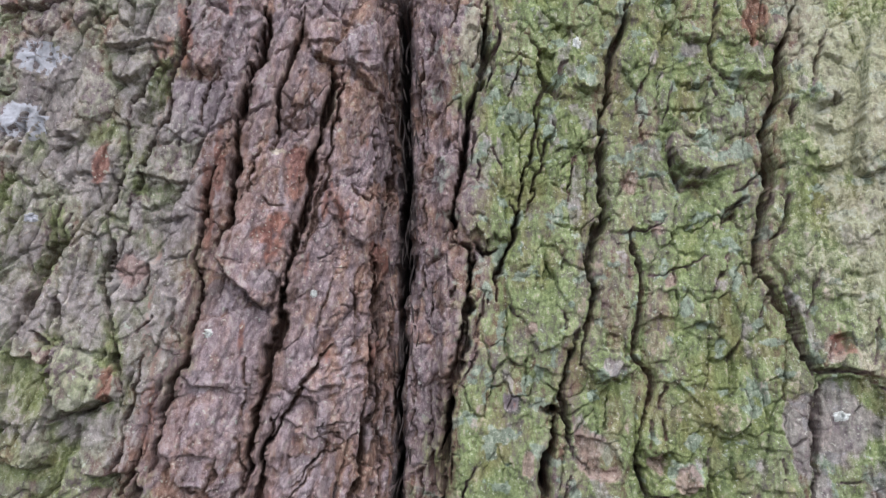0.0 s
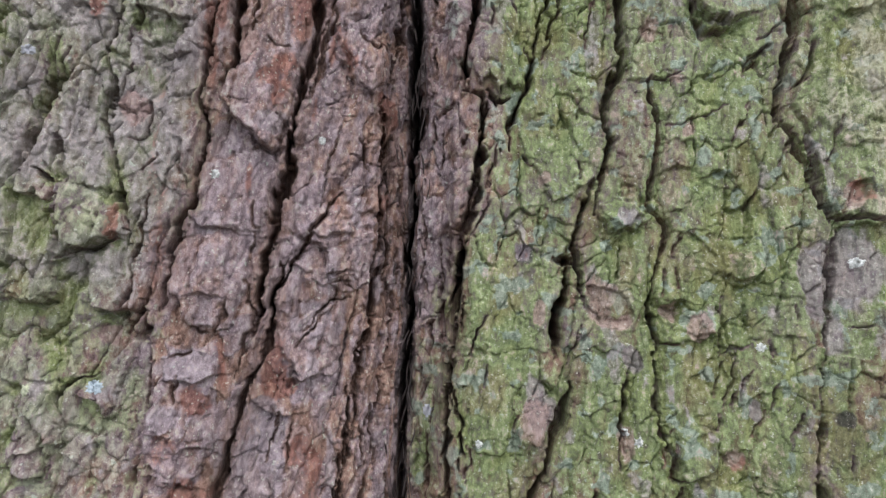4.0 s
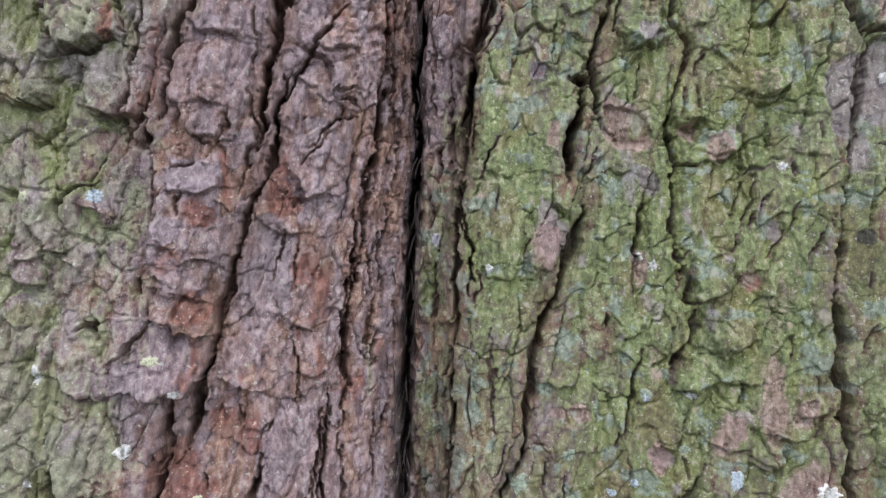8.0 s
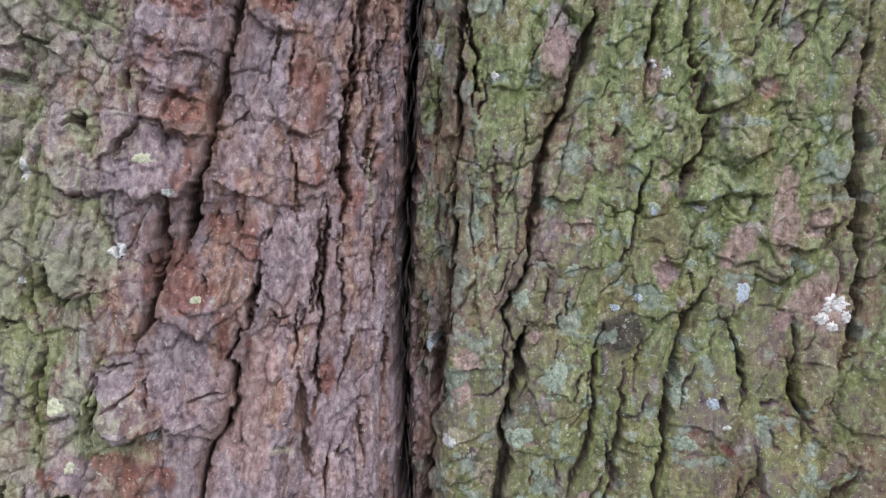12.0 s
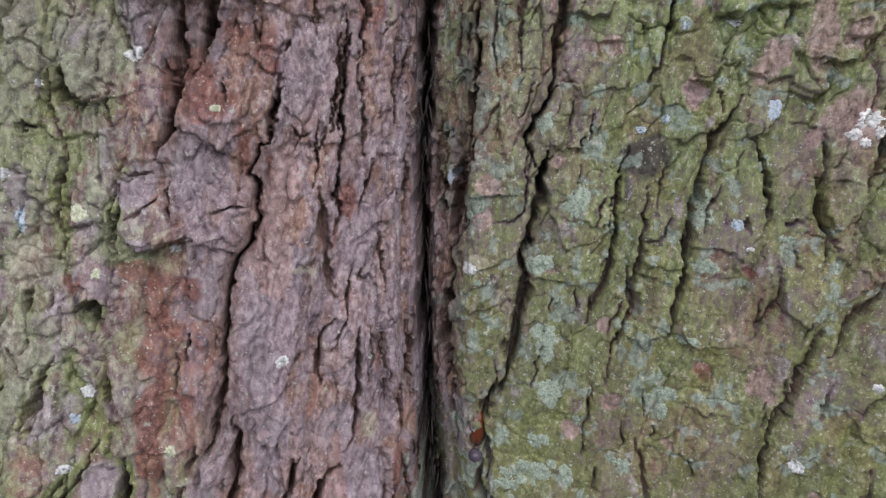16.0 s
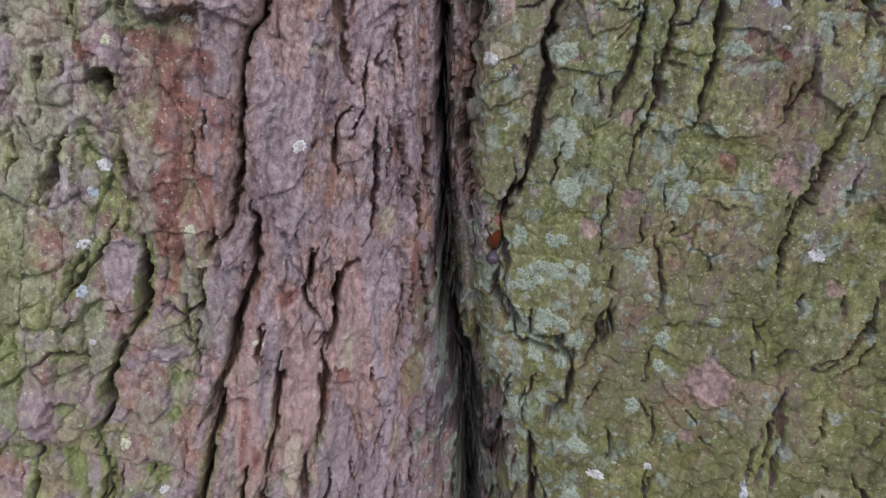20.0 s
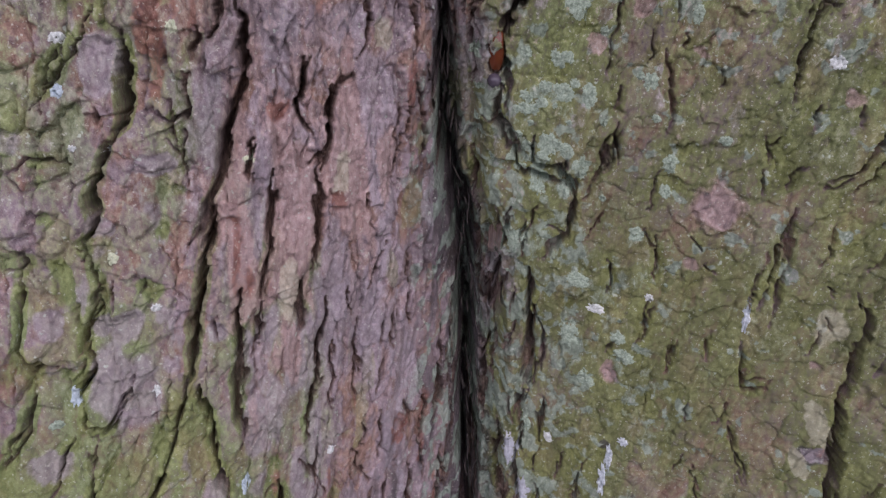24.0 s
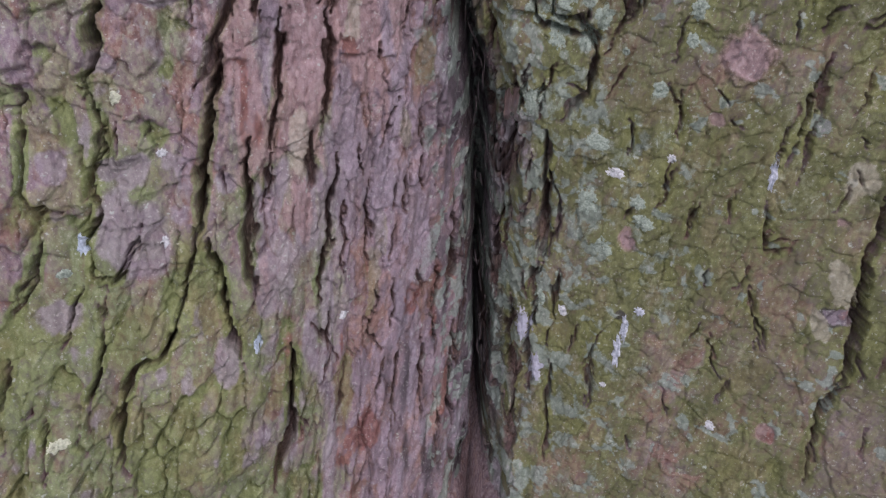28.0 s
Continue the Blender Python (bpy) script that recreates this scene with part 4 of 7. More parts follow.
crack(2.1, 10, (-199, 904), (-199, 891), (-197, 882), (-199, 870))
ledge(1.2, 7, (-194, 880), (-189, 872), (-182, 868), (-176, 871), (-170, 868), (-163, 869))
crack(1.5, 7, (-118, 946), (-119, 932), (-121, 927))
crack(1.9, 11, (-125, 921), (-128, 912), (-130, 907), (-127, 898), (-130, 882), (-132, 872), (-137, 864), (-141, 856), (-143, 842), (-145, 826), (-148, 804), (-149, 785), (-151, 772), (-155, 760), (-161, 748))
crack(0.9, 3, (-168, 907), (-172, 899), (-172, 889), (-170, 883), (-166, 880))
crack(0.6, 2, (-191, 886), (-183, 890), (-176, 895))
crack(0.6, 2, (-150, 886), (-142, 888), (-133, 888))
crack(1.3, 6, (-82, 956), (-85, 938), (-85, 916), (-84, 901), (-86, 878), (-88, 865))
crack(2.3, 5, (-95, 895), (-96, 876), (-92, 863), (-90, 843), (-87, 828))
crack(1.3, 5, (-91, 929), (-94, 914), (-99, 895))
crack(2.4, 10, (-209, 841), (-207, 836), (-208, 830))
ledge(0.9, 6, (-220, 839), (-213, 841), (-205, 842))
crack(1.5, 6, (-241, 846), (-245, 833))
crack(1.2, 8, (-233, 813), (-237, 800), (-242, 789), (-243, 773))
ledge(0.9, 5, (-206, 797), (-199, 790), (-194, 783), (-184, 783))
ledge(0.9, 4, (-204, 769), (-201, 761), (-196, 758))
crack(2.2, 9, (-195, 756), (-197, 736), (-200, 720), (-204, 709), (-211, 693))
crack(1.6, 6, (-162, 820), (-164, 806))
crack(2.0, 12, (-144, 766), (-141, 755), (-143, 740), (-144, 723), (-147, 714), (-151, 704), (-154, 676))
ledge(1.0, 6, (-162, 745), (-159, 734), (-151, 730))
crack(1.6, 6, (-165, 757), (-167, 738))
crack(1.2, 6, (-235, 737), (-239, 728), (-239, 719))
crack(2.4, 9, (-90, 815), (-96, 803), (-98, 786), (-95, 775))
crack(1.8, 7, (-73, 809), (-72, 791), (-75, 777), (-75, 766))
crack(2.1, 7, (-74, 755), (-76, 737), (-82, 731))
crack(1.7, 7, (-109, 732), (-114, 719), (-115, 708), (-109, 695))
crack(1.8, 8, (-85, 722), (-93, 716), (-96, 706), (-98, 688), (-103, 679), (-106, 668))
crack(1.4, 6, (-140, 692), (-142, 677))
crack(0.8, 3, (-50, 702), (-53, 680), (-57, 672))
crack(2.5, 12, (-6, 956), (-9, 936), (-9, 913), (-14, 896), (-16, 879), (-17, 854), (-18, 833), (-18, 802), (-18, 772), (-18, 740))
crack(2.3, 12, (42, 952), (36, 945), (30, 937), (28, 927), (25, 922), (29, 910), (34, 904))
crack(3.2, 14, (37, 907), (38, 893), (37, 886), (31, 879), (28, 869), (28, 858), (26, 848), (29, 835), (30, 826), (26, 813), (24, 792), (21, 780), (16, 764), (11, 755), (8, 735))
crack(4.2, 10, (4, 727), (2, 706))
crack(2.7, 9, (5, 703), (6, 678), (11, 666), (19, 656), (25, 649), (39, 649), (52, 649), (57, 641))
crack(1.0, 5, (27, 916), (26, 896), (24, 879), (18, 868), (9, 866))
crack(1.7, 8, (85, 919), (81, 899), (79, 882), (82, 866), (79, 848), (78, 834), (72, 823), (70, 810))
crack(2.1, 6, (99, 897), (98, 884), (97, 860), (97, 847), (93, 836), (95, 818))
crack(2.7, 10, (141, 949), (135, 937), (130, 928), (128, 912), (124, 892), (121, 876), (121, 856), (120, 842), (118, 822), (116, 806))
crack(1.3, 5, (114, 880), (109, 868), (101, 865))
crack(1.6, 7, (153, 929), (158, 920), (163, 905), (163, 889))
ledge(0.9, 4, (145, 928), (152, 928), (158, 932), (162, 942))
crack(1.0, 4, (152, 886), (155, 876))
ledge(0.6, 3, (165, 954), (175, 951), (183, 957))
crack(1.6, 6, (188, 934), (190, 917), (187, 908), (187, 893), (192, 878), (198, 869))
crack(2.8, 6, (187, 900), (191, 885))
ledge(0.6, 3, (197, 869), (203, 865), (207, 877))
crack(1.0, 4, (170, 859), (172, 846), (173, 837), (179, 827))
crack(1.6, 8, (218, 859), (216, 848), (209, 837), (206, 832), (205, 820), (202, 813))
crack(0.6, 3, (173, 886), (180, 886))
crack(1.5, 6, (40, 790), (37, 774), (34, 762))
crack(1.4, 5, (86, 803), (84, 788), (81, 772))
ledge(0.7, 3, (115, 810), (125, 805), (135, 804))
ledge(0.7, 3, (95, 804), (103, 799), (113, 805))
crack(1.5, 5, (71, 768), (72, 753), (72, 736))
crack(1.1, 5, (80, 715), (76, 698))
crack(2.3, 6, (81, 684), (84, 668))
crack(1.2, 5, (74, 674), (72, 653), (65, 639))
crack(2.0, 7, (192, 818), (189, 810), (184, 799), (182, 789), (181, 772), (175, 763), (173, 749), (173, 728), (171, 716))
crack(1.8, 5, (104, 739), (107, 721), (112, 703), (108, 690))
crack(2.1, 5, (161, 700), (165, 689), (168, 682))
crack(1.7, 8, (220, 727), (219, 713), (212, 703), (209, 691))
crack(1.0, 4, (224, 800), (218, 791), (215, 783))
ledge(0.6, 3, (210, 780), (214, 771), (221, 767))
crack(1.0, 4, (202, 724), (202, 712))
crack(2.3, 12, (-211, 701), (-214, 688), (-217, 678), (-220, 664), (-224, 654), (-228, 642))
crack(1.9, 10, (-151, 705), (-154, 689), (-156, 678), (-161, 670), (-165, 663), (-169, 650), (-175, 638))
crack(2.3, 12, (-162, 660), (-167, 641), (-168, 629), (-170, 610), (-173, 595), (-177, 574), (-179, 563))
crack(1.7, 9, (-179, 566), (-183, 544), (-191, 519), (-201, 498), (-216, 490), (-225, 476), (-229, 456), (-229, 438))
crack(1.4, 8, (-173, 561), (-170, 540), (-169, 514), (-166, 490), (-159, 475))
crack(1.6, 9, (-128, 677), (-131, 655), (-133, 637), (-137, 615), (-138, 596))
crack(2.0, 9, (-106, 667), (-105, 650), (-106, 631), (-109, 615), (-111, 608))
crack(1.6, 7, (-99, 694), (-101, 681), (-110, 673))
crack(2.4, 9, (-118, 607), (-120, 594), (-118, 571))
crack(2.2, 9, (-104, 586), (-106, 568), (-108, 553), (-110, 532), (-116, 511), (-116, 494))
crack(2.1, 9, (-148, 612), (-151, 596), (-151, 582), (-150, 568), (-151, 544), (-153, 530), (-155, 508))
crack(1.3, 5, (-139, 693), (-142, 678), (-140, 669))
crack(1.4, 5, (-140, 596), (-143, 565))
crack(1.2, 8, (-255, 628), (-260, 608), (-259, 596), (-256, 583))
crack(1.8, 7, (-222, 630), (-225, 616), (-229, 602), (-231, 593))
crack(1.9, 6, (-200, 623), (-199, 621))
ledge(0.6, 3, (-182, 676), (-178, 672), (-174, 669))
crack(1.0, 4, (-55, 693), (-60, 681), (-60, 667))
crack(1.1, 4, (-66, 610), (-70, 597), (-77, 583))
crack(1.3, 5, (-224, 587), (-231, 575), (-233, 563), (-231, 549), (-223, 545), (-217, 548), (-210, 559), (-207, 565))
crack(1.2, 6, (-256, 578), (-261, 561), (-270, 551), (-274, 536))
crack(1.3, 6, (-242, 543), (-247, 528), (-252, 516))
crack(1.7, 6, (-227, 542), (-232, 520), (-236, 501), (-241, 482), (-241, 464))
crack(1.9, 7, (-279, 511), (-280, 489))
crack(2.3, 10, (-132, 475), (-133, 447), (-136, 423), (-140, 404), (-142, 389))
crack(1.6, 5, (-132, 421), (-128, 404))
crack(1.2, 5, (-110, 459), (-117, 437))
crack(1.2, 4, (-88, 473), (-84, 454), (-78, 437))
crack(1.3, 4, (-77, 431), (-81, 401))
crack(3.2, 9, (-4, 681), (7, 679), (15, 673), (20, 662))
crack(2.9, 9, (28, 674), (32, 657), (38, 655), (48, 658), (56, 650), (60, 640), (59, 622), (53, 609), (43, 591))
crack(1.9, 6, (17, 623), (15, 607), (11, 594))
crack(1.8, 7, (82, 691), (76, 677), (74, 663), (66, 644))
crack(2.1, 7, (81, 687), (83, 670))
crack(1.1, 3, (110, 666), (104, 640))
crack(2.2, 6, (168, 701), (167, 691))
crack(1.3, 5, (185, 687), (180, 679), (176, 672))
crack(0.9, 4, (207, 685), (199, 677), (193, 673))
crack(1.4, 4, (182, 658), (183, 642), (182, 622), (181, 608), (182, 587))
crack(1.4, 4, (172, 630), (170, 604), (167, 589))
crack(0.7, 3, (202, 657), (203, 641), (199, 630))
crack(1.1, 3, (143, 615), (147, 608))
crack(2.4, 8, (20, 568), (15, 546), (13, 528), (7, 516))
crack(2.0, 6, (42, 552), (39, 525), (38, 502))
crack(1.7, 6, (55, 482), (53, 457))
crack(1.4, 9, (227, 581), (225, 569), (226, 552), (225, 534), (226, 515), (227, 493), (225, 473), (219, 453), (219, 433), (222, 415))
crack(0.7, 5, (228, 506), (233, 489), (232, 480))
crack(1.1, 4, (167, 519), (174, 501), (178, 473))
crack(1.1, 4, (173, 552), (172, 539), (181, 539), (186, 552))
crack(1.2, 4, (153, 475), (159, 455))
crack(1.6, 4, (168, 445), (163, 423))
crack(0.8, 3, (128, 420), (136, 399))
crack(1.4, 5, (-272, 1376), (-261, 1371), (-257, 1374))
ledge(0.7, 3, (-183, 1305), (-177, 1302), (-171, 1307))
ledge(0.7, 3, (-168, 1297), (-160, 1295), (-155, 1297))
ledge(0.7, 3, (-182, 1321), (-169, 1317), (-156, 1320), (-151, 1325))
crack(0.7, 3, (-114, 1314), (-109, 1310), (-103, 1309))
crack(1.0, 5, (-115, 1347), (-118, 1329), (-123, 1315))
crack(1.4, 6, (-79, 1330), (-81, 1313), (-86, 1295), (-90, 1281))
crack(1.1, 5, (-103, 1379), (-107, 1358), (-110, 1344))
crack(1.4, 7, (-66, 1406), (-69, 1384), (-71, 1366), (-72, 1352), (-78, 1334))
crack(1.1, 5, (-74, 1348), (-77, 1323), (-82, 1302), (-89, 1280))
crack(1.1, 5, (-34, 1419), (-32, 1401), (-34, 1387))
crack(1.1, 5, (-36, 1376), (-34, 1354), (-36, 1332), (-34, 1314))
crack(1.6, 6, (-224, 1213), (-225, 1201), (-220, 1188))
ledge(1.0, 4, (-244, 1160), (-234, 1157), (-225, 1158), (-221, 1166))
crack(0.7, 3, (-120, 1212), (-118, 1195))
crack(1.0, 5, (-119, 1192), (-121, 1179))
crack(1.1, 4, (-63, 1256), (-59, 1244), (-56, 1235))
ledge(0.7, 3, (-87, 1195), (-72, 1194), (-67, 1191))
ledge(0.7, 3, (-63, 1206), (-54, 1210), (-47, 1203))
crack(0.7, 4, (-37, 1203), (-33, 1189), (-32, 1173), (-35, 1154))
crack(1.5, 6, (37, 1444), (39, 1428), (33, 1404))
ledge(0.8, 3, (82, 1437), (91, 1433), (97, 1437))
ledge(0.8, 3, (89, 1353), (97, 1347), (105, 1350))
ledge(0.8, 3, (92, 1395), (100, 1388), (107, 1391))
crack(1.1, 4, (132, 1369), (133, 1359), (135, 1353))
ledge(0.8, 3, (163, 1429), (170, 1424), (182, 1426))
ledge(0.8, 3, (159, 1396), (167, 1393), (179, 1396))
ledge(0.8, 3, (197, 1401), (211, 1398), (222, 1400))
crack(0.7, 4, (190, 1317), (201, 1327), (211, 1334))
crack(1.1, 4, (32, 1352), (34, 1343), (38, 1334))
ledge(0.7, 3, (246, 1361), (252, 1357), (259, 1360))
ledge(0.7, 4, (238, 1333), (247, 1330), (255, 1336))
crack(1.5, 5, (255, 1426), (247, 1402), (243, 1383))
crack(1.1, 4, (44, 1246), (48, 1238))
ledge(0.7, 3, (60, 1204), (73, 1202))
ledge(0.7, 3, (127, 1234), (143, 1239), (151, 1237))
ledge(0.7, 3, (133, 1210), (144, 1213))
ledge(0.7, 3, (155, 1233), (164, 1236), (171, 1228))
crack(0.7, 3, (173, 1253), (181, 1267), (184, 1278))
crack(0.7, 3, (134, 1264), (152, 1268), (170, 1275))
ledge(0.7, 3, (134, 1155), (144, 1151))
crack(1.1, 4, (137, 1175), (139, 1164))
ledge(0.7, 3, (148, 1135), (156, 1134), (163, 1141))
crack(1.0, 4, (189, 1194), (189, 1176))
ledge(0.7, 3, (192, 1161), (202, 1159))
ledge(0.6, 3, (-153, 1157), (-147, 1159), (-138, 1157))
crack(0.9, 4, (-153, 1145), (-149, 1138), (-143, 1138))
ledge(0.6, 4, (-162, 1108), (-151, 1106), (-136, 1111))
crack(0.9, 5, (-170, 1125), (-172, 1110), (-174, 1095))
ledge(0.6, 3, (-173, 1062), (-165, 1059))
ledge(0.6, 3, (-159, 1070), (-151, 1071), (-139, 1068))
ledge(0.6, 3, (-159, 1053), (-147, 1049))
crack(1.2, 5, (-124, 1166), (-121, 1145), (-125, 1123), (-128, 1108))
ledge(0.6, 3, (-106, 1085), (-95, 1086))
crack(1.0, 5, (-45, 1154), (-41, 1142), (-42, 1125), (-45, 1105))
crack(1.3, 6, (-42, 1158), (-37, 1141))
crack(1.0, 5, (-55, 1083), (-56, 1066), (-58, 1046))
ledge(0.6, 4, (-104, 1035), (-95, 1031), (-86, 1031))
ledge(0.7, 4, (-98, 1003), (-86, 998), (-81, 1005))
crack(0.6, 4, (-100, 1029), (-98, 1009), (-97, 983))
ledge(0.6, 3, (-134, 999), (-121, 996))
crack(1.0, 5, (-55, 1043), (-58, 1019), (-61, 1002))
crack(1.0, 5, (-45, 977), (-48, 957), (-53, 947))
crack(1.0, 4, (-77, 971), (-74, 954), (-72, 930), (-73, 910))
ledge(0.6, 3, (-133, 968), (-125, 962), (-115, 959))
crack(0.9, 4, (-141, 962), (-143, 947))
ledge(0.6, 3, (-147, 923), (-141, 917))
crack(1.2, 5, (-195, 956), (-199, 944), (-197, 929))
crack(1.0, 4, (42, 1083), (36, 1072))
ledge(0.7, 3, (86, 1122), (100, 1122))
ledge(0.7, 3, (126, 1153), (138, 1150), (145, 1153))
crack(1.0, 4, (163, 1157), (161, 1141), (162, 1118))
crack(1.3, 5, (193, 1106), (190, 1093), (186, 1086))
crack(1.0, 5, (206, 1153), (204, 1143))
ledge(0.6, 4, (195, 1136), (202, 1134))
crack(1.0, 4, (18, 1025), (20, 1004), (18, 984), (19, 958))
crack(1.0, 4, (3, 1004), (5, 983), (7, 958))
ledge(0.7, 4, (44, 995), (58, 993), (71, 993), (75, 1003))
ledge(0.7, 3, (96, 1021), (107, 1031))
ledge(0.7, 3, (148, 1005), (154, 1001), (165, 1000), (172, 1003))
crack(1.0, 4, (200, 1009), (204, 999))
crack(0.9, 4, (207, 991), (202, 974))
crack(0.9, 4, (206, 972), (207, 954), (204, 940))
ledge(0.7, 3, (145, 968), (153, 965))
crack(1.0, 4, (-68, 909), (-71, 894), (-73, 877))
ledge(0.7, 3, (-70, 864), (-60, 870), (-56, 871))
crack(1.0, 4, (-60, 863), (-62, 846), (-58, 824))
crack(0.7, 3, (-71, 847), (-73, 836))
ledge(0.6, 3, (-149, 921), (-143, 918))
crack(0.9, 4, (-112, 929), (-106, 922), (-101, 926))
crack(0.9, 4, (-230, 852), (-231, 840))
crack(1.1, 4, (-66, 808), (-65, 782), (-68, 768))
crack(1.1, 4, (-60, 800), (-56, 773), (-59, 751))
crack(1.1, 4, (-42, 804), (-44, 774), (-45, 747))
crack(1.1, 4, (-49, 764), (-50, 741))
crack(0.9, 4, (-213, 723), (-213, 712))
crack(1.0, 4, (-180, 719), (-178, 698))
ledge(0.7, 3, (-186, 704), (-177, 707))
crack(1.1, 5, (-58, 670), (-62, 650))
crack(1.2, 4, (-34, 652), (-37, 636))
crack(1.0, 5, (-168, 807), (-170, 788))
ledge(0.7, 3, (-9, 882), (5, 883), (19, 887))
ledge(0.7, 3, (45, 917), (57, 914))
crack(1.0, 4, (58, 904), (55, 890))
ledge(0.7, 3, (63, 873), (73, 871), (79, 877))
ledge(0.7, 3, (96, 843), (106, 842))
crack(1.0, 4, (176, 873), (180, 860))
ledge(0.6, 3, (193, 911), (201, 910))
crack(1.1, 4, (60, 832), (63, 817))
crack(1.1, 4, (93, 749), (98, 734), (92, 728))
crack(1.1, 4, (105, 773), (106, 754))
ledge(0.7, 3, (134, 768), (144, 766))
crack(0.7, 3, (134, 735), (137, 720))
crack(1.0, 4, (185, 721), (183, 709))
crack(1.0, 4, (223, 754), (223, 738), (222, 723))
ledge(0.6, 4, (-257, 650), (-249, 650))
crack(0.8, 5, (-230, 703), (-230, 692))
ledge(0.6, 3, (-234, 655), (-226, 652))
crack(1.2, 5, (-215, 629), (-216, 614))
ledge(0.6, 3, (-211, 631), (-201, 628), (-193, 625))
crack(1.1, 4, (-90, 588), (-87, 568))
crack(1.5, 5, (-66, 557), (-67, 537))
crack(1.1, 4, (-50, 598), (-51, 576), (-49, 546))
crack(1.4, 5, (-78, 648), (-76, 637))
crack(1.0, 4, (-164, 596), (-162, 581))
crack(0.9, 4, (-181, 700), (-178, 691))
crack(1.1, 4, (-84, 541), (-80, 522))
crack(1.2, 5, (-69, 527), (-71, 506))
crack(1.2, 4, (-79, 494), (-82, 469))
crack(1.2, 4, (-52, 489), (-47, 463))
ledge(0.8, 3, (-102, 488), (-87, 485))
crack(1.1, 4, (-137, 473), (-144, 468))
crack(1.6, 5, (-120, 481), (-112, 468), (-107, 448))
crack(1.5, 6, (-111, 485), (-113, 456))
crack(1.2, 4, (-101, 446), (-103, 421), (-109, 397))
crack(1.3, 4, (-68, 384), (-72, 357))
crack(1.7, 5, (-247, 464), (-245, 449))
crack(1.3, 4, (-272, 481), (-267, 489))
crack(1.3, 5, (-262, 471), (-265, 457))
crack(1.3, 5, (-46, 412), (-50, 385))
ledge(0.7, 4, (3, 657), (18, 654))
crack(1.1, 4, (86, 601), (88, 577))
ledge(0.8, 3, (54, 567), (69, 569), (78, 576))
crack(1.1, 4, (106, 627), (114, 611), (114, 595))
crack(0.7, 3, (132, 626), (138, 620))
crack(1.0, 4, (204, 619), (210, 614))
crack(1.0, 4, (207, 600), (213, 594))
ledge(0.7, 3, (113, 682), (125, 686))
ledge(0.7, 3, (112, 661), (123, 663))
crack(1.1, 4, (113, 561), (118, 574))
crack(1.3, 5, (17, 494), (17, 465))
crack(1.7, 5, (37, 480), (37, 451))
crack(1.3, 5, (11, 464), (9, 424))
crack(1.3, 4, (71, 445), (67, 424))
crack(0.9, 3, (82, 431), (76, 413))
crack(2.3, 5, (56, 346), (56, 324))
crack(1.9, 6, (11, 395), (9, 353), (7, 297))
crack(1.8, 6, (30, 402), (28, 364))
crack(1.7, 5, (112, 373), (117, 366))
crack(1.1, 4, (242, 453), (240, 431))
crack(1.6, 9, (-5, 640), (-4, 608), (-1, 577), (1, 543))
crack(2.0, 9, (8, 621), (13, 595), (14, 567), (12, 537), (8, 514))
crack(2.0, 9, (33, 582), (37, 555), (38, 525), (36, 489))
crack(1.7, 7, (53, 483), (52, 452), (48, 418))
crack(1.7, 9, (11, 501), (11, 464), (12, 426))
crack(1.8, 8, (23, 439), (24, 399), (29, 355), (28, 306))
crack(1.8, 8, (35, 452), (36, 413), (37, 374))
crack(1.8, 7, (51, 409), (53, 365), (54, 319))
crack(1.7, 8, (-26, 529), (-26, 484), (-27, 448))
crack(1.3, 6, (-37, 490), (-38, 455), (-36, 410))
crack(1.3, 6, (-46, 441), (-48, 404), (-46, 363))
crack(1.8, 8, (-22, 426), (-23, 376), (-20, 316))
crack(1.4, 6, (-32, 373), (-33, 332), (-33, 310))
crack(1.1, 5, (-98, 557), (-99, 535), (-102, 505))
crack(1.1, 5, (-82, 567), (-85, 541), (-84, 513))
crack(1.2, 5, (-69, 489), (-71, 455))
crack(1.3, 5, (-65, 443), (-67, 407), (-65, 377))
crack(1.2, 5, (-58, 566), (-60, 535))
crack(1.1, 5, (114, 577), (113, 562), (108, 544))
crack(1.1, 5, (113, 625), (116, 600))
crack(1.1, 5, (130, 551), (130, 531))
crack(1.1, 5, (151, 573), (148, 549))
crack(1.3, 5, (86, 451), (81, 421), (81, 382))
crack(1.2, 5, (155, 459), (162, 441))
crack(1.5, 9, (-231, 816), (-237, 799), (-241, 776))
crack(1.2, 8, (-241, 855), (-243, 841), (-247, 818))
crack(1.5, 8, (-221, 838), (-212, 840), (-204, 836))
crack(1.5, 9, (-207, 835), (-207, 824))
crack(1.3, 7, (-196, 756), (-196, 734), (-199, 712))
crack(1.2, 7, (-230, 750), (-236, 733), (-238, 718))
crack(1.2, 7, (-211, 768), (-218, 754), (-227, 740))
crack(1.5, 8, (-196, 902), (-195, 887), (-196, 876))
crack(1.2, 7, (-224, 917), (-223, 900), (-227, 886))
crack(1.4, 8, (-224, 958), (-220, 952), (-210, 945))
crack(1.2, 6, (-255, 821), (-251, 812))
crack(1.2, 6, (-204, 807), (-206, 789))
crack(2.2, 10, (-196, 505), (-204, 497), (-215, 493), (-224, 482), (-229, 467), (-229, 449), (-223, 431))
crack(2.0, 9, (-132, 475), (-132, 453), (-136, 427), (-143, 405), (-146, 374))
crack(1.4, 7, (-174, 558), (-169, 522), (-166, 496), (-161, 480))
crack(1.4, 7, (-182, 554), (-180, 566), (-167, 627), (-164, 656))
crack(1.0, 6, (-264, 643), (-254, 645), (-250, 639))
crack(1.3, 7, (-257, 626), (-262, 598), (-259, 591), (-244, 587))
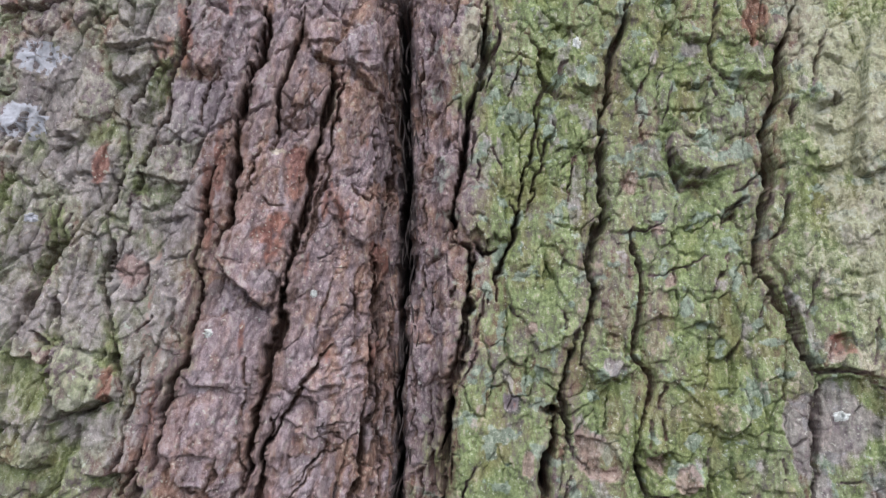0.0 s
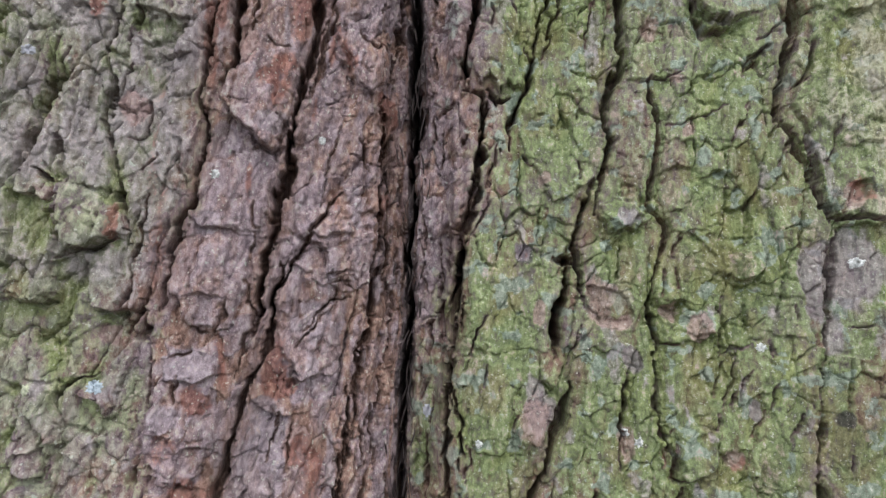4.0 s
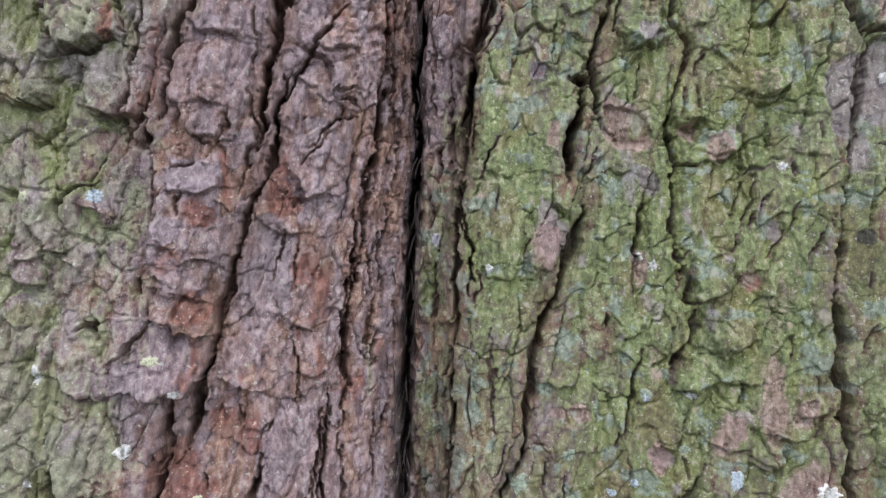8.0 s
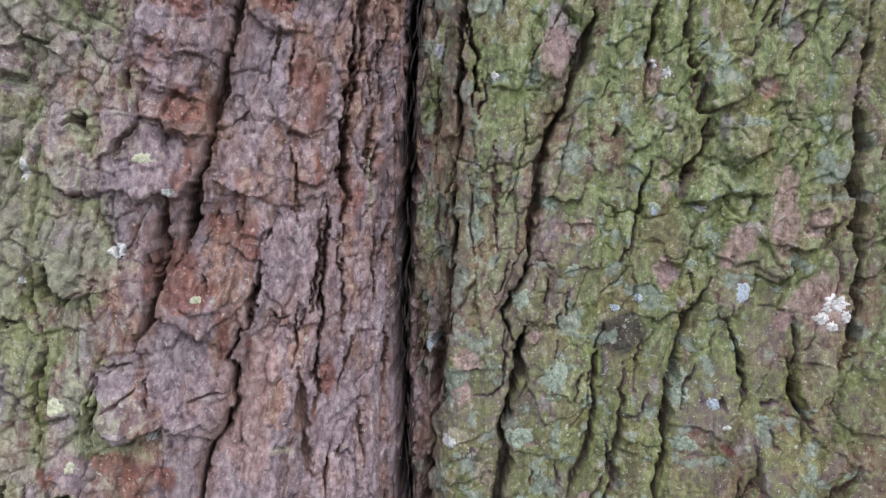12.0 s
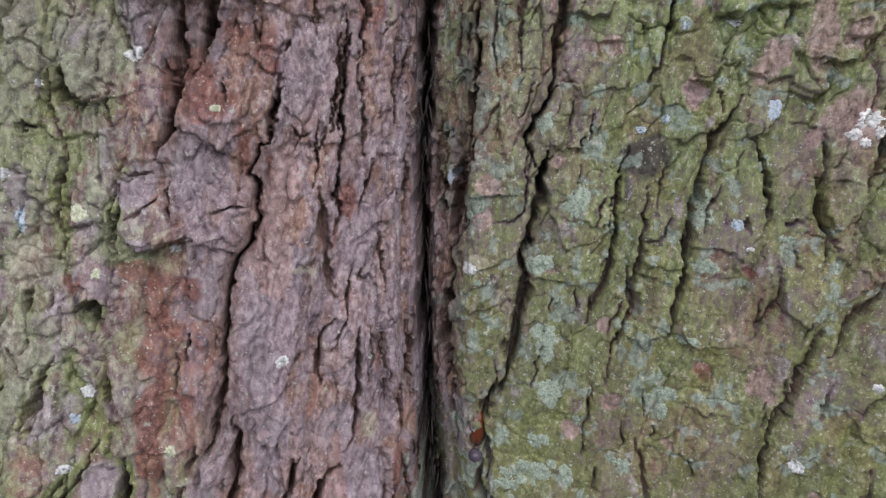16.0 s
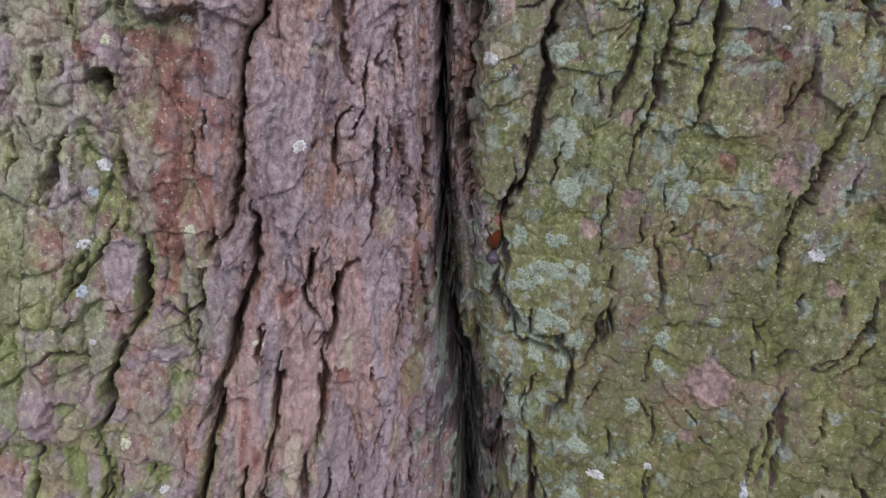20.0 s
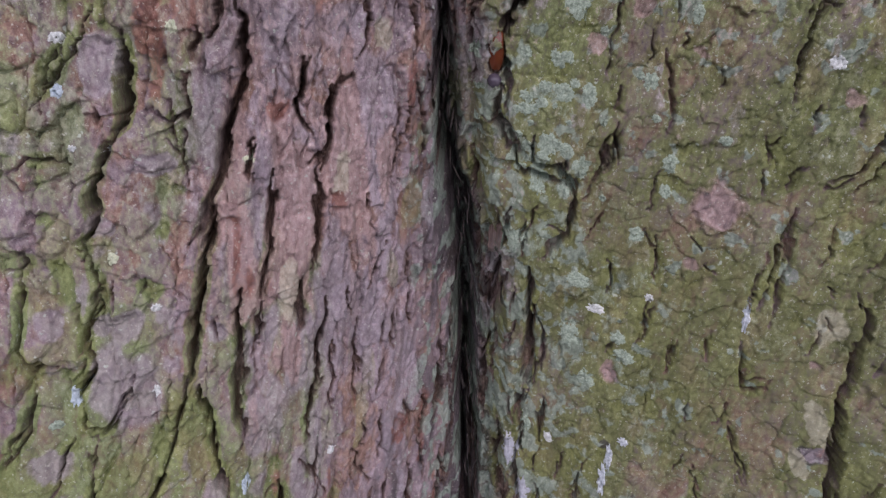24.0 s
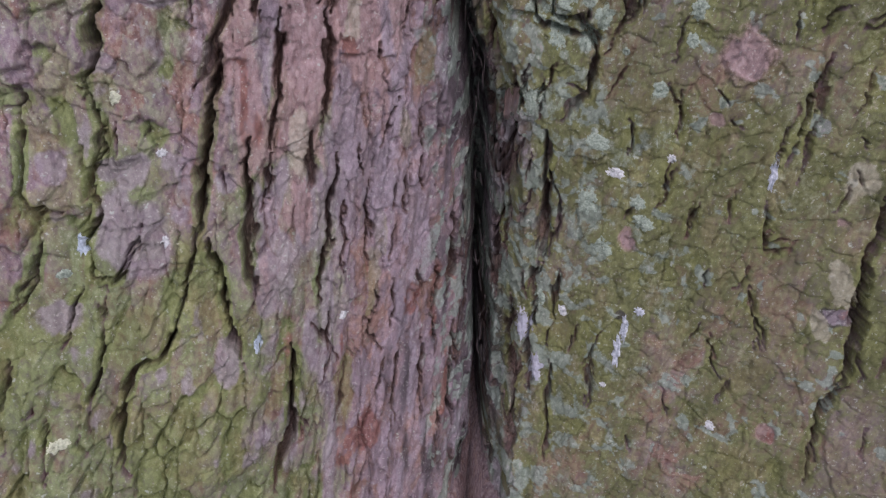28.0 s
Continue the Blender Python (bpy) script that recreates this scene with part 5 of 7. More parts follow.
crack(1.2, 7, (-228, 599), (-223, 583), (-233, 567), (-232, 551), (-224, 544), (-211, 561), (-207, 576))
crack(1.2, 7, (-273, 538), (-266, 549), (-259, 569))
crack(1.3, 7, (-248, 523), (-244, 538), (-238, 546))
crack(1.4, 8, (-240, 484), (-235, 503), (-228, 527))
crack(1.2, 7, (-280, 515), (-282, 491), (-286, 466))
crack(1.2, 7, (-264, 479), (-263, 459), (-268, 437))
crack(1.0, 6, (-264, 655), (-256, 648), (-256, 630), (-261, 600), (-257, 587), (-242, 587))
crack(1.2, 7, (-230, 650), (-224, 643), (-221, 623), (-228, 599), (-225, 583), (-233, 568), (-231, 551))
crack(1.2, 7, (-243, 721), (-234, 731), (-228, 739), (-227, 752))
crack(1.3, 7, (-197, 753), (-196, 736), (-200, 717), (-206, 700))
crack(1.2, 6, (-188, 718), (-181, 709), (-173, 710), (-170, 734))
crack(1.2, 6, (-173, 704), (-177, 687), (-175, 674))
crack(1.0, 6, (-256, 694), (-245, 699), (-228, 694))
crack(1.4, 8, (221, 622), (228, 604), (226, 578), (225, 552), (222, 512))
crack(1.2, 7, (85, 687), (80, 675), (76, 659), (68, 650))
crack(1.0, 6, (182, 663), (181, 649), (178, 634), (176, 611))
crack(1.0, 6, (215, 702), (207, 688), (196, 679))
crack(1.0, 6, (43, 614), (54, 612), (57, 625))
crack(1.2, 7, (18, 617), (16, 583), (12, 556))
crack(1.2, 7, (34, 578), (35, 543), (42, 509), (38, 479))
crack(1.2, 7, (222, 548), (223, 562), (228, 571))
crack(1.6, 8, (227, 564), (226, 542), (226, 517), (225, 490))
crack(1.4, 8, (228, 473), (220, 452), (218, 431), (220, 399))
crack(1.0, 6, (181, 656), (179, 637), (176, 610), (173, 595))
crack(1.0, 6, (167, 572), (173, 541), (182, 552))
crack(1.0, 6, (134, 558), (132, 538))
crack(1.0, 6, (172, 502), (180, 486), (180, 474))
crack(1.0, 6, (14, 585), (12, 556), (6, 526))
crack(1.1, 6, (35, 580), (39, 557), (48, 530), (44, 486))
crack(1.0, 6, (95, 542), (92, 534))
crack(2.0, 11, (20, 1387), (13, 1352), (8, 1311), (6, 1289))
crack(2.6, 13, (6, 1288), (17, 1281), (19, 1256), (12, 1227), (3, 1195), (1, 1157), (-1, 1119))
crack(1.4, 8, (40, 1431), (32, 1414), (28, 1391))
crack(1.2, 7, (45, 1315), (48, 1293), (39, 1271), (35, 1249))
crack(1.2, 7, (72, 1369), (66, 1338), (56, 1308))
crack(1.8, 9, (-154, 1417), (-166, 1388), (-170, 1357), (-183, 1329), (-190, 1305))
crack(1.4, 8, (-187, 1291), (-197, 1271), (-199, 1255))
crack(1.8, 9, (-219, 1301), (-227, 1281), (-234, 1258), (-245, 1228))
crack(1.6, 9, (-47, 1276), (-48, 1226), (-50, 1179), (-53, 1147), (-55, 1112))
crack(1.2, 7, (-37, 1375), (-37, 1335), (-38, 1303))
crack(1.4, 8, (-175, 1218), (-180, 1196), (-184, 1164), (-187, 1142))
crack(1.4, 8, (-74, 1220), (-87, 1195), (-108, 1159), (-113, 1130))
slab(-4, -0.9, (84, 1165), (98, 1162), (105, 1157), (111, 1147), (107, 1137), (97, 1139), (89, 1146))
slab(-3, -0.8, (125, 1152), (142, 1152), (145, 1144), (131, 1140))
slab(-4, -0.9, (237, 1229), (245, 1231), (243, 1218), (235, 1207), (232, 1211))
slab(-4, 0.9, (228, 1201), (258, 1200), (255, 1157), (241, 1125), (216, 1123), (220, 1174))
slab(-3, 0.9, (41, 1189), (51, 1190), (52, 1177), (42, 1176))
slab(-3, -0.8, (164, 1066), (176, 1068), (176, 1057), (166, 1055))
slab(-3, -0.6, (65, 980), (76, 981), (76, 968), (65, 967))
slab(-3, -0.8, (193, 991), (200, 997), (203, 995), (197, 986))
slab(-3, 0.8, (116, 961), (125, 960), (125, 949), (117, 950))
slab(-6, 0.2, (-254, 1216), (-235, 1219), (-226, 1203), (-226, 1184), (-245, 1181), (-252, 1187))
slab(-5, 0.2, (-246, 1069), (-227, 1075), (-224, 1057), (-235, 1051), (-246, 1057))
slab(-5, 0.1, (-211, 1105), (-198, 1096), (-197, 1080), (-207, 1078), (-214, 1090))
slab(-8, 0.2, (-223, 961), (-218, 964), (-216, 949), (-222, 947))
slab(-8, 0.0, (-245, 937), (-240, 937), (-239, 930), (-245, 930))
slab(-6, 0.6, (-218, 840), (-206, 841), (-207, 829), (-214, 828))
crack(2.4, 10, (231, 1426), (222, 1399), (215, 1371), (214, 1344), (217, 1325))
crack(1.9, 9, (217, 1325), (205, 1299), (201, 1274), (209, 1256), (218, 1228), (227, 1204))
crack(1.8, 9, (225, 1317), (221, 1302), (211, 1286))
crack(1.6, 8, (152, 1354), (151, 1334), (160, 1323), (169, 1326))
crack(1.2, 7, (184, 1296), (192, 1307), (198, 1318))
crack(1.4, 7, (59, 1428), (69, 1405), (62, 1373), (66, 1342))
crack(1.8, 9, (72, 1181), (70, 1156), (62, 1122))
crack(1.4, 8, (124, 1171), (121, 1144), (125, 1117))
crack(1.3, 8, (107, 1104), (105, 1074), (107, 1060))
crack(1.3, 8, (104, 1004), (100, 982), (96, 958))
crack(1.5, 8, (139, 1045), (135, 1025), (127, 1004))
crack(1.3, 8, (161, 1093), (170, 1109), (173, 1126))
crack(1.8, 9, (-66, 1098), (-68, 1067), (-72, 1033), (-73, 993))
crack(1.3, 8, (-6, 1110), (5, 1075), (4, 1047))
crack(1.6, 9, (-165, 992), (-168, 959), (-169, 941), (-173, 927))
crack(2.0, 10, (-149, 997), (-152, 979), (-155, 966))
crack(1.4, 8, (-67, 1087), (-67, 1049), (-72, 1014), (-70, 987))
crack(1.3, 8, (-84, 981), (-87, 949), (-88, 926))
crack(1.3, 8, (106, 1005), (102, 985), (99, 965))
crack(1.3, 8, (133, 1066), (135, 1048), (145, 1051))
crack(1.3, 8, (186, 896), (192, 881), (190, 861))
crack(1.5, 8, (159, 921), (163, 895))
crack(1.3, 8, (-224, 914), (-223, 891), (-225, 868))
crack(1.2, 7, (-84, 909), (-87, 881))
crack(1.6, 9, (-95, 716), (-98, 687), (-103, 667))
crack(1.4, 8, (-112, 731), (-114, 707), (-109, 691))
crack(1.3, 8, (-75, 782), (-76, 747))
crack(1.2, 7, (-88, 795), (-81, 825), (-78, 845))
crack(1.6, 8, (185, 912), (190, 889), (195, 875))
crack(1.3, 8, (162, 910), (164, 887))
crack(1.4, 8, (-237, 810), (-245, 787), (-247, 770))
crack(1.4, 8, (-197, 752), (-201, 721), (-200, 708))
crack(1.4, 8, (-213, 701), (-218, 676), (-222, 661))
crack(1.2, 7, (184, 798), (193, 813), (194, 826))
crack(1.2, 7, (92, 848), (92, 817), (84, 792))
slab(3, 0.4, (243, 1392), (259, 1396), (259, 1377), (245, 1375))
slab(3, 0.3, (241, 1371), (253, 1369), (250, 1357), (241, 1359))
slab(2.5, 0.4, (234, 1356), (243, 1356), (241, 1342), (234, 1343))
slab(3.5, 0.5, (267, 1372), (282, 1371), (278, 1332), (265, 1329))
slab(3, 0.4, (253, 1428), (271, 1429), (265, 1406), (253, 1410))
slab(2.5, 0.2, (239, 1349), (252, 1346), (247, 1330), (239, 1333))
slab(2.5, 0.3, (251, 1312), (272, 1319), (271, 1290), (250, 1284))
slab(2.5, 0.2, (231, 1277), (256, 1280), (256, 1255), (232, 1249))
slab(2.5, -0.2, (184, 1438), (209, 1443), (219, 1427), (193, 1423))
slab(-6, 0.8, (65, 1416), (77, 1418), (78, 1389), (67, 1391))
crack(2.2, 12, (254, 1383), (257, 1377))
crack(1.6, 10, (232, 1378), (228, 1365))
crack(1.8, 9, (20, 1284), (28, 1279), (35, 1281))
crack(3.0, 14, (212, 1346), (214, 1336), (217, 1326))
crack(2.6, 14, (-243, 936), (-242, 931))
crack(2.6, 14, (-220, 962), (-222, 955), (-220, 949))
crack(2.2, 13, (-217, 839), (-207, 841), (-207, 831))
crack(2.6, 13, (37, 905), (37, 886))
crack(3.0, 14, (66, 1151), (63, 1138), (63, 1123))
crack(2.4, 12, (69, 1181), (76, 1177))
crack(2.0, 11, (-238, 1230), (-228, 1225), (-231, 1219))
crack(1.8, 10, (-212, 1035), (-200, 1035))
crack(1.7, 10, (-223, 1111), (-222, 1099), (-218, 1094))
crack(2.0, 11, (-231, 1087), (-224, 1076))
crack(1.6, 10, (-209, 1039), (-201, 1033), (-199, 1029))
crack(1.8, 10, (-223, 1182), (-206, 1186), (-192, 1190))
crack(1.4, 9, (-261, 811), (-259, 800), (-263, 788))
crack(1.5, 9, (-229, 961), (-228, 944), (-225, 926))
crack(2.4, 10, (20, 772), (12, 754), (5, 736), (8, 717), (10, 693))
# long splits along the two walls of the cleft
slots = random.Random(33)
for k in range(70):
    z, off, run = slots.uniform(300, 1420), slots.choice((-18, -13, -9, 8, 12, 16, 21, 26)) + slots.uniform(-2, 2), slots.uniform(18, 60)
    crack(slots.uniform(0.5, 1.2), slots.uniform(4.5, 7), *[(float(cleft_at((z + run * f) / 1000)) * 1000 + off + slots.uniform(-1.2, 1.2), z + run * f) for f in (0, 0.33, 0.67, 1)])
# short slots in the mossy bark, leaning with the grain
slots = random.Random(21)
for k in range(95):
    z = slots.uniform(420, 1440)
    x = float(cleft_at(z / 1000)) * 1000 + (slots.uniform(16, 52) if k % 3 == 0 else slots.uniform(50, 290))
    run, lean = slots.uniform(9, 30), slots.uniform(0.0, 0.45)
    crack(slots.uniform(0.5, 1.15), slots.uniform(4.5, 6.5), (x, z), (x + lean * run / 2 + slots.uniform(-1.5, 1.5), z + run / 2), (x + lean * run, z + run))

def blurred(a, n):
    for axis in (0, 1):
        pad = [(n + 1, n), (0, 0)] if axis == 0 else [(0, 0), (n + 1, n)]
        s = np.cumsum(np.pad(a, pad, mode="edge"), axis=axis)
        a = (s[2 * n + 1:] - s[:-2 * n - 1]) if axis == 0 else (s[:, 2 * n + 1:] - s[:, :-2 * n - 1])
        a = a / (2 * n + 1)
    return a


H += FLAKES * (1 - 0.35 * NEAR) * (1 - 0.45 * PLAIN)
H *= 1 - 0.3 * np.exp(-np.abs(AWAY) / 0.005)
# long fibres where the bark has split
WORN = soft(-blurred(H, 3), 0.002, 0.007)
H += 0.0009 * WORN * layers(FX, FZ, 0.0040, 0.05, 62, 2)

# where algae, grey crust and bare patches lie on the bark
rough1, rough2 = layers(GX, GZ, 0.05, 0.07, 70, 4), layers(GX, GZ, 0.02, 0.03, 80, 4)
right = soft(AWAY + 0.010 * rough2 + 0.034 * (1 - soft(GZ, 1.05, 1.25)), 0.025, 0.06)
low = 1 - soft(GZ, 0.55, 0.85)
far_left = 1 - soft(AWAY + 0.02 * rough1 - 0.03 * low - 0.018 * (1 - UPPER) - 0.022 * soft(GZ, 1.1, 1.25), -0.18, -0.12)
MOSS = right * (0.86 + 0.04 * UPPER + 0.28 * rough1 + 0.10 * (1 - UPPER) * rough2) + far_left * (0.58 + 0.20 * low + 0.06 * UPPER + 0.38 * rough1 + 0.20 * rough2)
MOSS = np.clip(MOSS + 0.22 * TINT * right + 0.25 * TINT * far_left + 0.02 * rough2, 0, 1) * (1 - 0.75 * FLOOR)
HOLLOW = soft(blurred(H, 26) - blurred(H, 5), -0.0002, 0.0016)
MOSS = np.clip(MOSS + (0.30 * right + 0.60 * far_left) * (HOLLOW - 0.35), 0, 1)
GREY = np.clip(far_left * (1 - 0.7 * low) * (0.55 + 0.25 * UPPER + 0.5 * rough2) + 0.30 * right * soft(rough2, 0.0, 0.8), 0, 1) * (1 - 0.6 * FLOOR)
STAIN = {name: np.zeros(GX.shape) for name in ("rust", "pink", "lilac", "pale", "dark", "fresh")}
crust = layers(WX, WZ, 0.0105, 0.0100, 100, 4)
beside = np.exp(-np.clip(AWAY - 0.02, 0, 1) / 0.055) * soft(AWAY, 0.0, 0.03)
TEAL = right * soft(crust, 0.50 + 0.25 * low, 0.75 + 0.25 * low) * 0.85 + beside * soft(crust, 0.05, 0.55) * (1 - soft(GZ, 0.85, 1.25)) + 0.6 * beside * soft(crust, 0.3, 0.7) * soft(GZ, 0.85, 1.2)
TEAL += 1.15 * np.exp(-((AWAY + 0.005) / 0.022) ** 2) * soft(crust + 0.8 * layers(WX, WZ, 0.005, 0.007, 106, 2), 0.1, 0.55) * (1 - soft(GZ, 0.62, 0.78))
TEAL += 0.9 * right * low * np.exp(-np.clip(AWAY - 0.04, 0, 1) / 0.09) * soft(layers(WX, WZ, 0.0085, 0.0075, 120, 3), 0.32, 0.58)
TEAL += 0.95 * (1 - soft(GZ, 0.52, 0.68)) * np.exp(-((AWAY + 0.012) / 0.038) ** 2) * soft(layers(WX, WZ, 0.0065, 0.010, 126, 3), 0.15, 0.5)
TEAL = np.clip(TEAL, 0, 1)
corner = soft(GX + 0.02 * rough2, 0.19, 0.26) * soft(GZ, 1.15, 1.3)
STAIN["lilac"] = np.clip(soft(GZ, 1.0, 1.2) * (1 - soft(AWAY, -0.12, -0.05)) * (0.32 + 0.55 * rough2), 0, 1)
# black debris and the cleft's shade, painted together into the bark colour
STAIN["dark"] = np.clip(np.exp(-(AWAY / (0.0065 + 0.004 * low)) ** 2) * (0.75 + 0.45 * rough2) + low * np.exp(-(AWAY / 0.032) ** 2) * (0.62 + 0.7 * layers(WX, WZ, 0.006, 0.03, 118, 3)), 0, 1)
# dark flecks mixed with painted shade round the foot of the cleft
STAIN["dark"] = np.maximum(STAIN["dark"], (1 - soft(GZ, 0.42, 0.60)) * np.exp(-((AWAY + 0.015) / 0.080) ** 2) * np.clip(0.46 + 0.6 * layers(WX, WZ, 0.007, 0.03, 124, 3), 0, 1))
# shade painted onto the slit's lower walls
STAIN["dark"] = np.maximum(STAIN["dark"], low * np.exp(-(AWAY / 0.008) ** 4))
STAIN["pale"] = np.clip(corner * (0.75 + 0.5 * rough2), 0, 1)
STAIN["fresh"] = np.clip((right + far_left) * (0.70 * HOLLOW + 0.55 * rough1 - 0.1), 0, 0.9) * (1 - 0.9 * np.clip(1.3 * FLOOR, 0, 1))
bare = layers(WX, WZ, 0.015, 0.022, 112, 3)
STAIN["pink"] = np.clip(right * (0.50 - 0.25 * low) * soft(bare, 0.66, 0.88) * (1 - HOLLOW), 0, 1)
STAIN["lilac"] = np.maximum(STAIN["lilac"], (0.6 * right * (1 - 0.5 * low) + 0.7 * far_left) * soft(-bare, 0.70 - 0.35 * far_left, 0.9) * (1 - HOLLOW))


def stain(kind, x, z, rx, rz, turn=0):
    """A bare or coloured place on the bark, millimetres across its half axes."""
    at = span([(x - rx, z - rz), (x + rx, z + rz)], 0.012)
    c, s = math.cos(radians(turn)), math.sin(radians(turn))
    dx, dz = WX[at] - x / 1000, WZ[at] - z / 1000
    r = np.hypot((dx * c + dz * s) / rx, (dz * c - dx * s) / rz) * 1000
    r = r + 0.20 * lattice(GX[at], GZ[at], 0.006, 0.007, 90) + 0.24 * lattice(GX[at], GZ[at], 0.014, 0.018, 91)
    m = 1 - soft(r, 0.65, 1.25)
    STAIN[kind][at] = np.maximum(STAIN[kind][at], m)
    if kind in ("pink", "rust", "lilac"):
        H[at] -= 0.0009 * (1 - soft(r, 0.8, 1.05))


def swelling(x, z, rx, rz, rise):
    """A rounded boss in the bark, all in millimetres."""
    at = span([(x - rx, z - rz), (x + rx, z + rz)], 0.01)
    r = np.hypot((WX[at] - x / 1000) / rx, (WZ[at] - z / 1000) / rz) * 1000
    H[at] += rise / 1000 * np.sqrt(np.clip(1 - r * r, 0, 1))


swelling(-185, 446, 54, 49, 15)
swelling(143, 652, 14, 14, 4)
swelling(-221, 563, 14, 22, 4)
swelling(-112, 1294, 24, 54, 3)
swelling(-99, 649, 17, 57, 3)
swelling(51, 1078, 12, 20, 3)
swelling(156, 1037, 15, 16, 3)
swelling(137, 1006, 15, 13, 3)
swelling(-136, 940, 24, 28, 4)
stain("lilac", -243, 1393, 15.6, 12.5)
stain("lilac", -253, 1358, 17.2, 12.4, 20)
stain("rust", -204, 1333, 6.2, 14.1, -5)
stain("lilac", -154, 1365, 15.6, 22.1)
stain("rust", -94, 1330, 7.7, 18.1, -10)
stain("rust", -106, 1287, 6.9, 17.9, -15)
stain("pink", 141, 1296, 4.4, 4.6)
stain("pink", 148, 1260, 5.1, 5.3)
stain("pink", 56, 1229, 5.5, 5.3)
stain("dark", 45, 1183, 6.5, 6.7)
stain("pink", 94, 1154, 7.1, 11.0, -20)
stain("pink", 104, 1141, 8.8, 5.8, 20)
stain("pale", 104, 1155, 4.2, 4.4)
stain("pink", 133, 1146, 5.6, 5.8)
stain("pink", 124, 1328, 6.0, 7.7)
stain("rust", 214, 1437, 9.6, 15.9)
stain("rust", 242, 1224, 7.5, 9.9, 20)
stain("lilac", 237, 1181, 11.8, 17.3)
stain("lilac", 219, 1172, 6.1, 20.9)
stain("pale", 249, 1431, 13.3, 27.3, 10)
stain("pale", 19, 1427, 7.6, 23.4)
stain("pale", 274, 1369, 10.9, 33.6)
stain("pale", 260, 1389, 12.9, 22.8)
stain("lilac", -137, 1248, 8.5, 8.8)
stain("lilac", -184, 1261, 6.7, 8.7)
stain("rust", -194, 1204, 4.6, 10.2)
stain("pink", -195, 1137, 7.5, 7.5)
stain("lilac", -149, 1114, 12.9, 7.7)
stain("rust", -149, 1096, 9.2, 7.7)
stain("rust", -157, 958, 12.4, 15.5)
stain("rust", -148, 1045, 13.0, 8.1)
stain("rust", -125, 973, 12.7, 14.3)
stain("rust", -162, 1076, 9.2, 6.1)
stain("pale", 103, 1153, 4.6, 4.6)
stain("rust", 170, 1060, 6.5, 5.8)
stain("pale", 205, 1043, 4.4, 4.4)
stain("pink", 72, 979, 6.8, 6.8)
stain("pink", 121, 955, 6.0, 6.7)
stain("pink", 51, 1078, 10.1, 20.3, 10)
stain("pink", 53, 1146, 4.0, 7.3)
stain("lilac", -113, 1083, 7.0, 6.3)
stain("dark", 96, 914, 15.3, 13.6)
stain("pink", 180, 994, 9.7, 25.8)
stain("pink", 199, 943, 12.7, 19.0)
stain("dark", 225, 1088, 5.6, 5.6)
stain("pink", 106, 1065, 6.0, 13.4)
stain("rust", -92, 1061, 8.1, 9.7)
stain("rust", -64, 983, 3.4, 13.4, 15)
stain("rust", -174, 839, 14.0, 19.1)
stain("rust", -169, 817, 17.4, 19.4)
stain("rust", -179, 783, 12.7, 19.5)
stain("rust", -184, 749, 8.0, 26.3)
stain("rust", -192, 859, 10.6, 6.2)
stain("pink", 120, 951, 5.7, 6.5)
stain("pink", 156, 857, 4.6, 5.4)
stain("dark", 7, 828, 5.4, 6.6)
stain("pink", 63, 737, 5.2, 5.3)
stain("pink", 86, 762, 6.5, 6.7)
stain("pink", 121, 741, 5.4, 4.4)
stain("pink", 199, 729, 5.0, 6.2)
stain("pale", -66, 738, 5.1, 9.3, 15)
stain("pale", -244, 865, 10.2, 21.0)
stain("rust", -222, 853, 4.2, 7.6, 20)
stain("pink", 43, 843, 10.6, 5.1)
stain("lilac", -207, 744, 12.6, 11.3)
stain("rust", -125, 711, 6.2, 10.6)
stain("rust", -154, 648, 6.4, 5.4)
stain("pale", -92, 666, 5.4, 18.9)
stain("rust", -94, 647, 4.8, 7.7)
stain("rust", -56, 469, 7.4, 10.3)
stain("pink", 143, 652, 14.4, 13.9)
stain("pink", 93, 519, 7.2, 8.1)
stain("dark", 214, 514, 7.2, 6.5, 20)
stain("pink", 194, 421, 5.9, 6.7)
stain("lilac", -206, 603, 6.9, 8.9)
stain("lilac", -188, 688, 10.4, 6.0)
stain("lilac", -204, 567, 13.0, 22.1)
stain("rust", -88, 380, 12.7, 19.1)
stain("fresh", -50, 629, 5.1, 16.4)
stain("fresh", -61, 590, 3.7, 12.6, 10)
stain("fresh", -237, 650, 8.8, 19.9)
stain("fresh", -249, 632, 11.8, 13.3)
stain("fresh", -235, 603, 12.3, 17.3)
stain("fresh", -215, 504, 16.9, 15.3)
stain("fresh", -255, 590, 15.2, 13.8)
stain("fresh", -181, 536, 10.2, 30.9)
stain("fresh", -175, 422, 22.3, 16.8)
stain("fresh", 203, 660, 12.8, 21.8)
stain("fresh", -217, 650, 4.8, 16.9, 10)
stain("fresh", -253, 719, 12.2, 12.5)
stain("fresh", -194, 820, 6.2, 12.7)
stain("fresh", -203, 765, 4.7, 19.3)
stain("fresh", 110, 895, 10.0, 8.5)
stain("fresh", 209, 769, 19.6, 20.0, 20)
stain("fresh", 101, 854, 6.8, 14.0)
stain("fresh", -46, 669, 3.8, 9.8)
stain("pale", -104, 848, 7.3, 3.4)
stain("fresh", -241, 1194, 16.2, 20.0)
stain("fresh", 161, 1190, 10.6, 21.8)
stain("fresh", 236, 1307, 9.0, 22.2)
stain("fresh", 59, 1335, 9.4, 23.2, 10)
stain("pale", 208, 506, 4.4, 9.1, 20)
stain("pink", 208, 569, 4.2, 4.7)
stain("pale", 209, 594, 8.5, 11.5)
stain("lilac", -245, 611, 6.0, 8.5)
stain("lilac", -218, 661, 5.9, 6.7)
